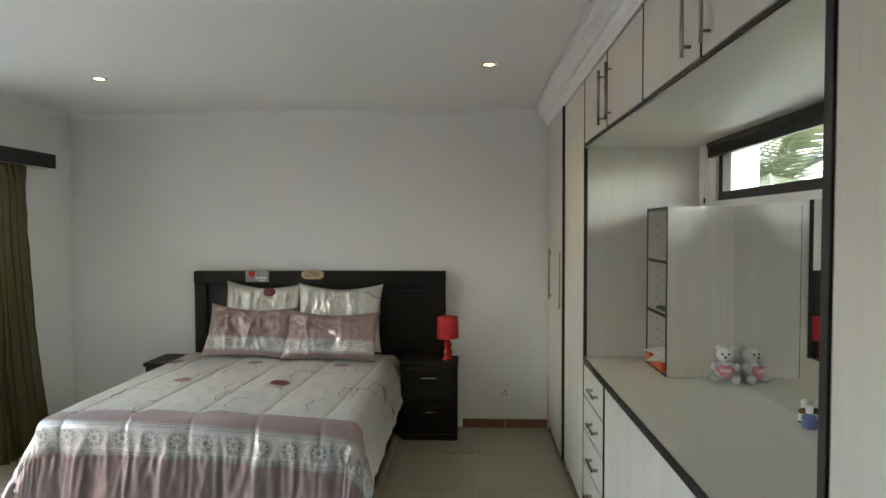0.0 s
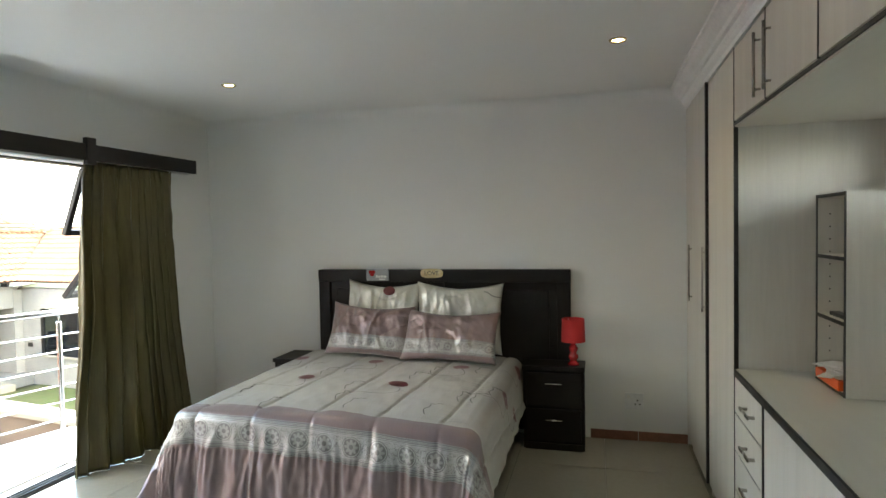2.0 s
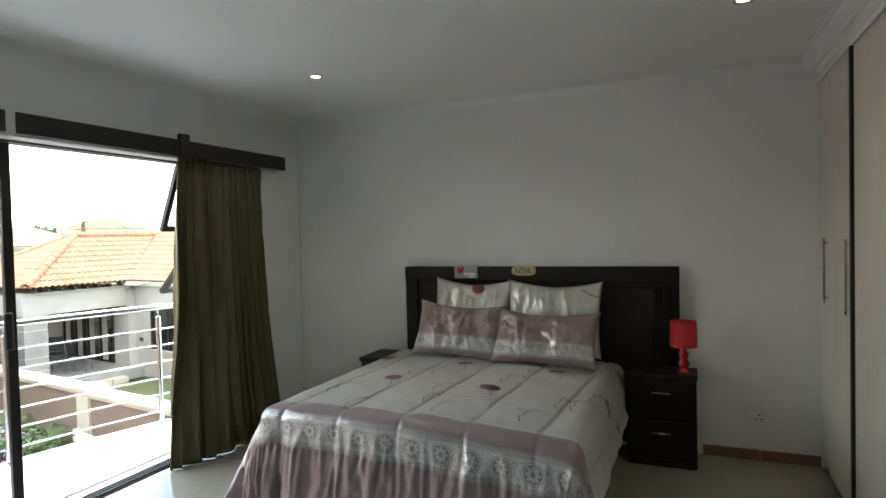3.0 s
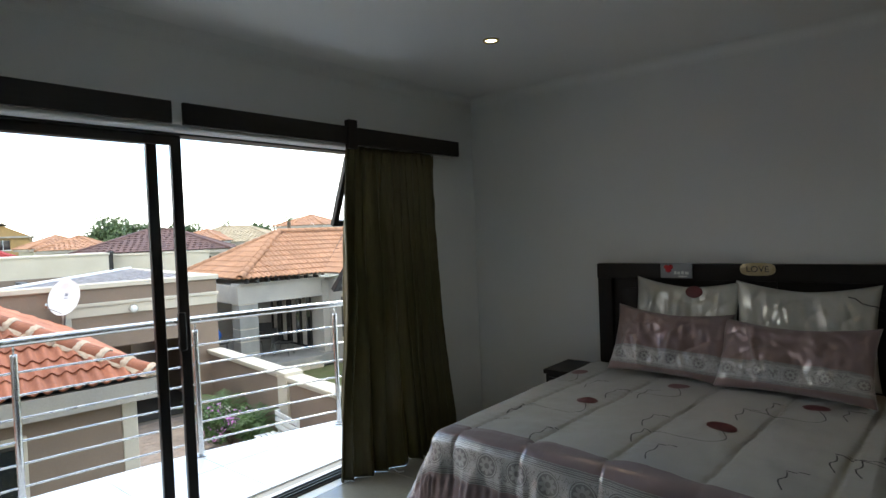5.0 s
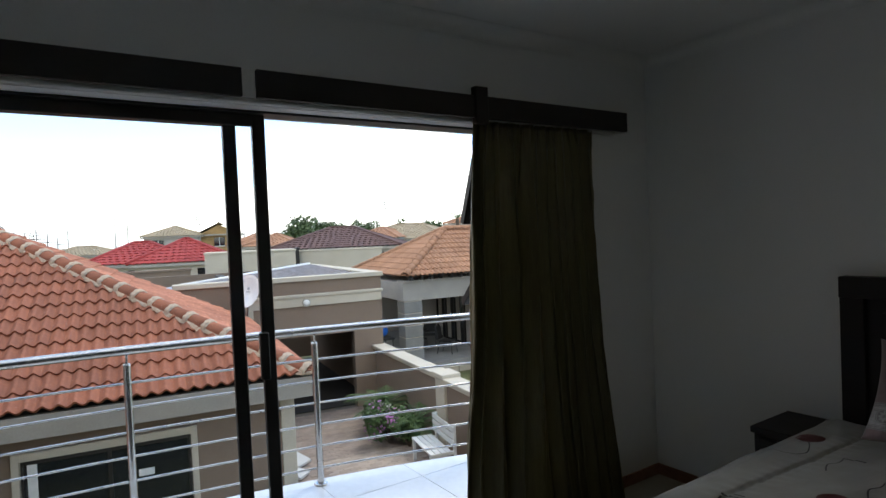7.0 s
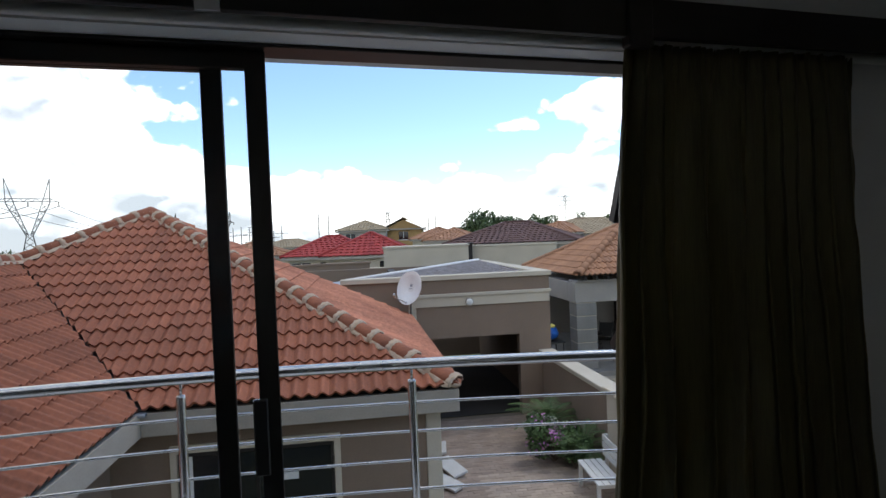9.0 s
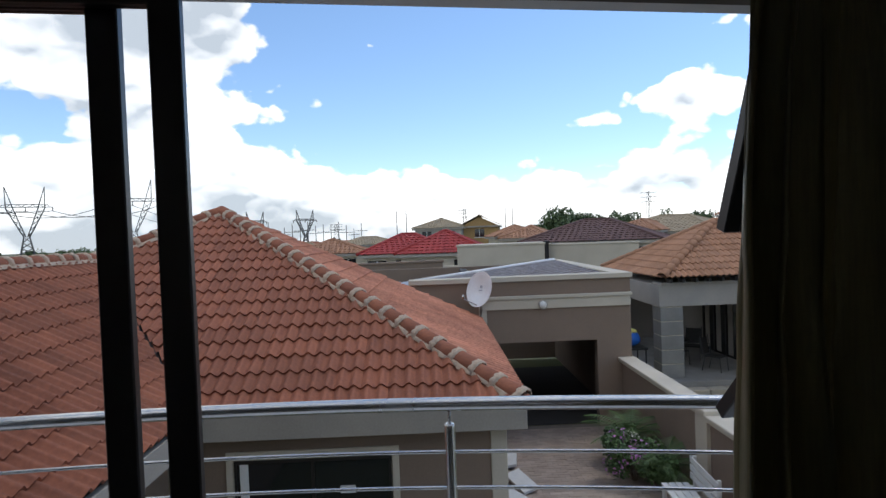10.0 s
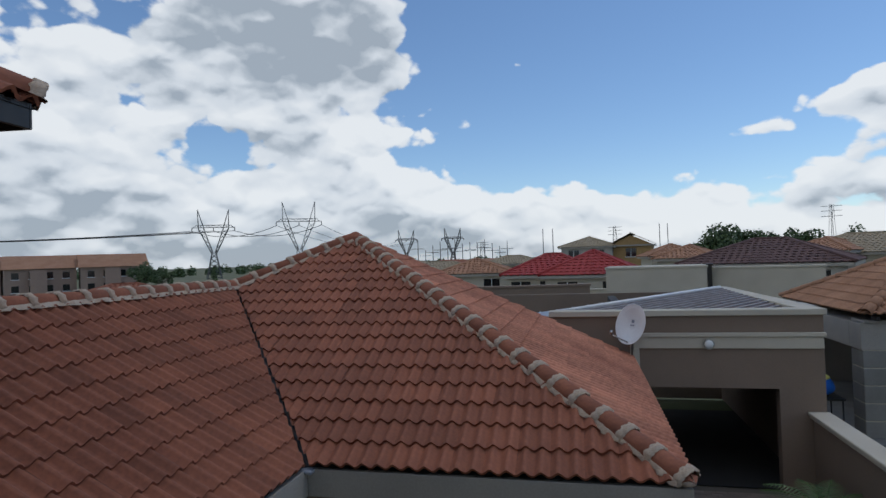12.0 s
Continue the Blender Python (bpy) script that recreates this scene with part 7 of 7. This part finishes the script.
flat_wall(170.0, 161.4, 30, 1.16, 3.0, CREAM, "cream garage block with a flat parapet")
flat_wall(161.1, 152.6, 31, 1.05, 0.4, CREAM, "cream yard wall with a coping")
flat_wall(161.4, 161.0, 30.5, 1.22, 0.4, BRONZE, "dark gate pier between the yard walls")
flat_wall(188, 171.5, 27, 0.55, 0.3, PLASTER, "long taupe yard wall")
flat_wall(182, 158, 37, -0.2, 0.3, CREAM, "pale street wall")

# walk-up flats far to the south
fm = Matrix.Translation(at_polar(-142.6, 150, G)) @ pose(0, 0, 0, 0, 0, 39)
for k in range(3):
    ap = thing("apartment_block", (0, -24 + k * 12.6, 0), "three-storey beige apartment block with a tiled roof", "apartments", "apartment blocks", m=fm @ Matrix.Translation((k * 3.0, 0, 0)))
    y0 = -24 + k * 12.6
    part("wall", B((-5, y0, 0), (5, y0 + 12, 5.6)), APARTMENT, ap)
    bm = bmesh.new()
    for s in (-1, 1):
        quad(bm, (s * 5.6, y0 - 0.4, 5.5), (s * 5.6, y0 + 12.4, 5.5), (0, y0 + 12.4, 8.2), (0, y0 - 0.4, 8.2))
    part("roof", bm, TILE_TAN, ap)
    part("gable", extrude_profile(bmesh.new(), [(-5, 5.6), (5, 5.6), (0, 8.05)], (0, y0 + 0.01, 0), (0, y0 + 11.99, 0), (1, 0, 0)), APARTMENT, ap)
    for fl_ in range(2):
        for c in range(4):
            wn_ = part("window", B((5.001, y0 + 1.2 + c * 2.8, 0.9 + fl_ * 2.6), (5.05, y0 + 2.4 + c * 2.8, 2.2 + fl_ * 2.6)), DARKGLASS, ap, "dark window")
            part("window_sill", B((5.001, y0 + 1.1 + c * 2.8, 0.75 + fl_ * 2.6), (5.15, y0 + 2.5 + c * 2.8, 0.89 + fl_ * 2.6)), WHITEWOOD, wn_)
    part("porch_block", B((5.06, y0 + 4.2, 0), (6.2, y0 + 7.0, 5.2)), APARTMENT, ap)


def pylon(az, dist, h, turn, label):
    """A delta-type lattice tower: tapered legs, spread head, crossarm truss and two peaks."""
    c = at_polar(az, dist, G)
    m = Matrix.Translation(c) @ pose(0, 0, 0, 0, 0, turn)
    t = thing("pylon", (0, 0, 0), label, "pylon", "power line towers", m=m)
    r = 0.00052 * dist
    W, waist, head, wb = 0.10 * h, 0.36 * h, 0.72 * h, 0.022 * h

    def strut(bm, a, b, k=1.0):
        rod(bm, a, b, r * k, n=4)

    legs, brace, arm, peaks = bmesh.new(), bmesh.new(), bmesh.new(), bmesh.new()
    for sx in (-1, 1):
        for sy in (-1, 1):
            strut(legs, (sx * W * 0.7, sy * W, 0), (sx * wb, sy * wb * 1.4, waist), 1.2)
    for k in range(5):
        z0, z1 = waist * k / 5, waist * (k + 1) / 5
        f0, f1 = 1 - k / 5, 1 - (k + 1) / 5
        for sx in (-1, 1):
            y0_, y1_ = W * f0 + wb * 1.4 * (1 - f0), W * f1 + wb * 1.4 * (1 - f1)
            x0_, x1_ = sx * (W * 0.7 * f0 + wb * (1 - f0)), sx * (W * 0.7 * f1 + wb * (1 - f1))
            strut(brace, (x0_, -y0_, z0), (x1_, y1_, z1), 0.7)
            strut(brace, (x0_, y0_, z0), (x1_, -y1_, z1), 0.7)
    HY = 0.215 * h
    for sy in (-1, 1):
        for sx in (-1, 1):
            strut(legs, (sx * wb, sy * wb * 1.4, waist), (sx * wb, sy * HY * 0.95, head), 1.1)
            strut(legs, (sx * wb, sy * wb * 0.4, waist), (sx * wb, sy * HY * 0.60, head), 0.9)
            strut(peaks, (sx * wb, sy * HY * 0.60, head), (0, sy * HY * 0.98, h), 1.0)
            strut(peaks, (sx * wb, sy * HY * 0.95, head), (0, sy * HY * 0.98, h), 1.0)
        for k in range(5):
            f0, f1 = k / 5, (k + 1) / 5
            strut(brace, (wb, sy * (wb * 1.4 + (HY * 0.95 - wb * 1.4) * f0), waist + (head - waist) * f0), (wb, sy * (wb * 0.4 + (HY * 0.6 - wb * 0.4) * f1), waist + (head - waist) * f1), 0.7)
            strut(brace, (wb, sy * (wb * 0.4 + (HY * 0.6 - wb * 0.4) * f0), waist + (head - waist) * f0), (wb, sy * (wb * 1.4 + (HY * 0.95 - wb * 1.4) * f1), waist + (head - waist) * f1), 0.7)
    AY = 0.29 * h
    for z, q in ((head, AY), (head + 0.055 * h, AY * 0.75)):
        strut(arm, (0, -q, head + 0.02 * h if q == AY else z), (0, q, head + 0.02 * h if q == AY else z), 1.0)
    for k in range(-7, 7):
        y0_, y1_ = AY * k / 7.5, AY * (k + 1) / 7.5
        strut(arm, (0, y0_, head + (0.02 * h if k % 2 else 0.055 * h)), (0, y1_, head + (0.055 * h if k % 2 else 0.02 * h)), 0.7)
    for name, bm in (("legs", legs), ("bracing", brace), ("crossarm", arm), ("peaks", peaks)):
        part(name, bm, GALV, t, kind="stuff")
    bm = bmesh.new()
    for y in (-AY, 0, AY):
        rod(bm, (0, y, head + 0.02 * h), (0, y, head - 0.03 * h), r * 1.3, n=4)
    part("insulators", bm, BLACKPL, t)
    return [m @ Vector((0, y, head - 0.03 * h)) for y in (-AY, 0, AY)]


w1 = pylon(-153.57, 250, 27.4, 20, "tall steel lattice power line tower")
w2 = pylon(-161.14, 215, 26.8, 20, "tall steel lattice power line tower")
w3 = pylon(-171.24, 380, 24.2, 20, "tall steel lattice power line tower")
w4 = pylon(-175.75, 330, 22.0, 20, "tall steel lattice power line tower")
w0 = [at_polar(-128.0, 262 + 5 * k, 12.5) for k in range(3)]


def wires(p, q, sag, r):
    for a, b in zip(p, q):
        t = thing("power_line", tuple((a + b) / 2), "overhead power line strung between towers", "cable", "power lines")
        part("cable", tube(bmesh.new(), [a.lerp(b, k / 14) - Vector((0, 0, sag * 4 * (k / 14) * (1 - k / 14))) for k in range(15)], r, 4), BLACKPL, t)


wires(w0, w1, 1.0, 0.12)
wires(w1, w2, 3.0, 0.11)
wires(w2, w3, 5.0, 0.09)

for az, dist, h, wd in ((151.75, 300, 22.6, 2.6), (168.93, 320, 19.0, 3.2), (-178.6, 300, 13.0, 3.5)):
    c = at_polar(az, dist, G)
    t = thing("lattice_mast", tuple(c), "slim steel lattice mast with short arms", "mast", "lattice masts")
    bm = bmesh.new()
    for sx in (-1, 1):
        for sy in (-1, 1):
            rod(bm, c + Vector((sx * wd * 0.5, sy * wd * 0.5, 0)), c + Vector((sx * 0.5, sy * 0.5, h)), 0.09, n=4)
    for k in range(9):
        f, g = 1 - k / 9, 1 - (k + 1) / 9
        for s in (-1, 1):
            rod(bm, c + Vector((s * (0.5 + (wd * 0.5 - 0.5) * f), -s * (0.5 + (wd * 0.5 - 0.5) * f), h * k / 9)), c + Vector((-s * (0.5 + (wd * 0.5 - 0.5) * g), s * (0.5 + (wd * 0.5 - 0.5) * g), h * (k + 1) / 9)), 0.06, n=4)
    part("lattice", bm, GALV, t, kind="stuff")
    bm = bmesh.new()
    for zz in (0.78, 0.88, 0.97):
        rod(bm, c + Vector((-2.0, -3.2, h * zz)), c + Vector((2.0, 3.2, h * zz)), 0.10, n=4)
    part("arms", bm, GALV, t)
rng = random.Random(12)
for k, az in enumerate([-181.0 + 0.72 * i for i in range(13)] + [175.56, 174.64, 165.01, 164.32]):
    dist = 230 + 40 * rng.random()
    c = at_polar(az, dist, G)
    h = (9 + 4 * rng.random()) if az < 0 else 4.7 + dist * 0.0455
    t = thing("pole", tuple(c), "slim grey substation pole", "pole", "substation poles")
    part("shaft", rod(bmesh.new(), c, c + Vector((0, 0, h)), 0.20, 0.14, 6), GALV, t)
    if az < 0:
        part("crossbar", rod(bmesh.new(), c + Vector((0, -2.6, h * 0.72)), c + Vector((0, 2.6, h * 0.72)), 0.10, n=4), GALV, t)


def tree(az, dist, h, r, seed, n=2600, label="leafy green tree beyond the roofs", leaf=None):
    rng = random.Random(seed)
    c = at_polar(az, dist, G)
    t = thing("tree", tuple(c), label, "tree", "trees beyond the houses")
    bm = rod(bmesh.new(), c - Vector((0, 0, 0.1)), c + Vector((0, 0, h * 0.45)), 0.035 * h, 0.02 * h, 8)
    blobs = []
    for k in range(11):
        a, q = rng.uniform(0, 6.28), r * rng.uniform(0.1, 0.72)
        p = c + Vector((q * math.cos(a), q * math.sin(a), h * rng.uniform(0.48, 0.86)))
        rod(bm, c + Vector((0, 0, h * 0.38)), p, 0.014 * h, 0.005 * h, 5)
        blobs.append((tuple(p), h * rng.uniform(0.11, 0.2)))
    part("trunk", bm, BARK, t)
    leafy("crown", t, n, clumps(blobs), leaf or 0.045 * h, LEAF, seed, 0.7)


for k, (az, dist, h, r) in enumerate(((160.6, 72, 5.6, 3.4), (158.8, 74, 6.2, 3.8), (157.2, 76, 5.4, 3.0), (155.9, 80, 5.6, 3.0), (154.0, 82, 5.2, 2.8), (149.2, 85, 5.6, 3.0), (147.4, 85, 5.2, 2.8), (145.9, 84, 5.0, 2.6), (162.0, 90, 5.0, 2.5),
                                      (-147.8, 118, 4.6, 3.2), (-149.2, 120, 3.6, 3.0), (141.5, 60, 3.9, 2.6))):
    tree(az, dist, h * 1.32, r * 1.15, 40 + k)
t = thing("cypress_tree", tuple(at_polar(-153.6, 95, G)), "narrow dark green conifer", "tree", "trees beyond the houses")
c = at_polar(-153.6, 95, G)
part("trunk", rod(bmesh.new(), c, c + Vector((0, 0, 4.4)), 0.12, 0.03, 6), BARK, t)
leafy("crown", t, 1200, clumps([((c.x, c.y, c.z + 0.6 + 0.55 * k), 0.95 * (1 - k / 9.5)) for k in range(8)]), 0.22, LEAF, 77, 0.7)


def palm(az, dist, h, seed, crown, label):
    c = at_polar(az, dist, G)
    t = thing("palm_tree", tuple(c), label, "palm", "trees beyond the houses")
    part("trunk", rod(bmesh.new(), c - Vector((0, 0, 0.1)), c + Vector((0, 0, h)), 0.2, 0.14, 8), BARK, t)
    fronds("frond", t, tuple(c + Vector((0, 0, h))), 16, crown, seed, LEAF_PALM, 1.1, 12, 0.22)


palm(144.63, 45, 5.7, 3, 1.25, "palm tree beside the houses")
palm(156.4, 78, 5.6, 5, 1.4, "palm tree among the far trees")
palm(147.0, 86, 5.4, 6, 1.3, "palm tree among the far trees")

# treeline at the horizon
rng = random.Random(5)
blobs = []
for k in range(150):
    az = rng.uniform(-168, -138) if k < 80 else rng.uniform(140, 190)
    dd = rng.uniform(330, 520)
    p = at_polar(az, dd, G)
    hh = rng.uniform(2.5, 6.0)
    blobs.append(((p.x, p.y, p.z + hh * 0.5), hh * 0.75))
tl = thing("treeline", (-400, 0, G), "low dark treeline along the horizon", "trees", kind="stuff")
leafy("foliage", tl, 14000, clumps(blobs), 1.5, LEAF, 99, 0.8)
rng = random.Random(15)
for k in range(26):
    az = rng.choice((rng.uniform(-178, -165), rng.uniform(171, 181), rng.uniform(141, 153)))
    p = at_polar(az, rng.uniform(110, 190), G)
    m = Matrix.Translation(p) @ pose(0, 0, 0, 0, 0, rng.uniform(0, 180))
    t = thing("house", (0, 0, 0), "small distant house with a tiled roof", "house", "far houses", m=m)
    w_, d_ = rng.uniform(7, 12), rng.uniform(6, 8)
    part("wall", B((-d_ / 2, -w_ / 2, 0), (d_ / 2, w_ / 2, 3.0)), rng.choice((CREAM, GREYPL)), t)
    bm = bmesh.new()
    vs = [bm.verts.new(q) for q in ((-d_ / 2 - 0.5, -w_ / 2 - 0.5, 2.9), (d_ / 2 + 0.5, -w_ / 2 - 0.5, 2.9), (d_ / 2 + 0.5, w_ / 2 + 0.5, 2.9), (-d_ / 2 - 0.5, w_ / 2 + 0.5, 2.9), (0, -w_ / 5, 4.6), (0, w_ / 5, 4.6))]
    for f in ((0, 1, 4), (1, 2, 5, 4), (2, 3, 5), (3, 0, 4, 5)):
        bm.faces.new([vs[i] for i in f])
    part("roof", bm, rng.choice((TILE_TAN, TILE_BROWN, TILE_BEIGE, TILE_ALL)), t)
    part("window", B((d_ / 2 + 0.001, -1, 1.0), (d_ / 2 + 0.05, 1, 2.2)), DARKGLASS, t)

# outside the alcove window: pale wall pier and a palm
pr = thing("pier_wall", (1.8, 4.3, -2.9), "taupe plastered pier outside the small window", "pier")
part("shaft", B((1.58, 4.11, -2.9), (2.02, 4.5, 4.2), 0.01), PLASTER, pr)
pa = thing("palm_tree", (2.75, 5.3, -2.9), "feathery palm outside the small window", "palm")
part("trunk", rod(bmesh.new(), (2.75, 5.3, -2.95), (2.75, 5.3, 1.95), 0.16, 0.11, 10), BARK, pa)
fronds("frond", pa, (2.75, 5.3, 1.92), 17, 1.7, 21, LEAF_GREY, 1.15, 30, 0.24)

# ---- balcony tiles and paving bricks ----
bt_me = mesh_of("balcony_tile", B((0.002, 0.002, -0.012), (0.598, 0.598, 0.0), 0.0015), BALC_TILE)
for i in range(-3, 1):
    for j in range(-1, 9):
        x, y = -3.72 - 0.6 + 0.6 * i, -0.70 + 0.6 * j
        xe = min(x + 0.598, XL - 0.252)
        edge_x = max(rail_x(y + 0.3) - 0.09, x + 0.002)
        if edge_x > x + 0.55:
            continue
        if edge_x <= x + 0.003 and xe > x + 0.597:
            piece("balcony_tile", bt_me, bal, Matrix.Translation((x, y, -0.031)))
        elif xe - edge_x > 0.02:
            bm = bmesh.new()
            n = 4
            lo = [bm.verts.new((max(rail_x(y + 0.002 + 0.596 * k / n) - 0.09, x + 0.002), y + 0.002 + 0.596 * k / n, -0.031)) for k in range(n + 1)]
            hi = [bm.verts.new((xe, y + 0.002 + 0.596 * k / n, -0.031)) for k in range(n + 1)]
            for k in range(n):
                bm.faces.new((lo[k], hi[k], hi[k + 1], lo[k + 1]))
            r = bmesh.ops.extrude_face_region(bm, geom=bm.faces[:])
            bmesh.ops.translate(bm, verts=[v for v in r["geom"] if isinstance(v, bmesh.types.BMVert)], vec=(0, 0, -0.012))
            bmesh.ops.recalc_face_normals(bm, faces=bm.faces)
            part("balcony_tile", bm, BALC_TILE, bal)

brick_me = mesh_of("paving_brick", B((0.002, 0.002, -0.012), (0.208, 0.103, 0.0), 0.004), PAVER)
rng = random.Random(2)
verts, faces, made = [], [], 0
src = [v.co.copy() for v in brick_me.vertices]
sf = [tuple(p.vertices) for p in brick_me.polygons]
b = GB + 0.02
row = 0
while b < -8.0:
    a = 3.0 + (0.105 if row % 2 else 0.0)
    while a < 6.26:
        m = Matrix.Translation((b, a, G + rng.uniform(-0.003, 0.003))) @ pose(0.105, 0, 0, rng.uniform(-1, 1), rng.uniform(-1, 1), 90 + rng.uniform(-0.6, 0.6))
        if made < 300 and -12.9 < b < -9.6 and a > 4.0:
            piece("paving_brick", brick_me, pv, m)
            made += 1
        else:
            n = len(verts)
            verts += [m @ c for c in src]
            faces += [[n + i for i in f] for f in sf]
        a += 0.21
    b += 0.105
    row += 1
me = bpy.data.meshes.new("paving_field")
me.from_pydata(verts, [], faces)
bm = bmesh.new()
bm.from_mesh(me)
PAVER_ALL = mat("paving_brick_field", (0.34, 0.27, 0.22), 0.85, scale=3, fine=40, bump=0.5, col2=(0.26, 0.20, 0.165), rnd=0.13, depth=0.003, island=True)
part("paving_field", bm, PAVER_ALL, pv, kind="stuff")
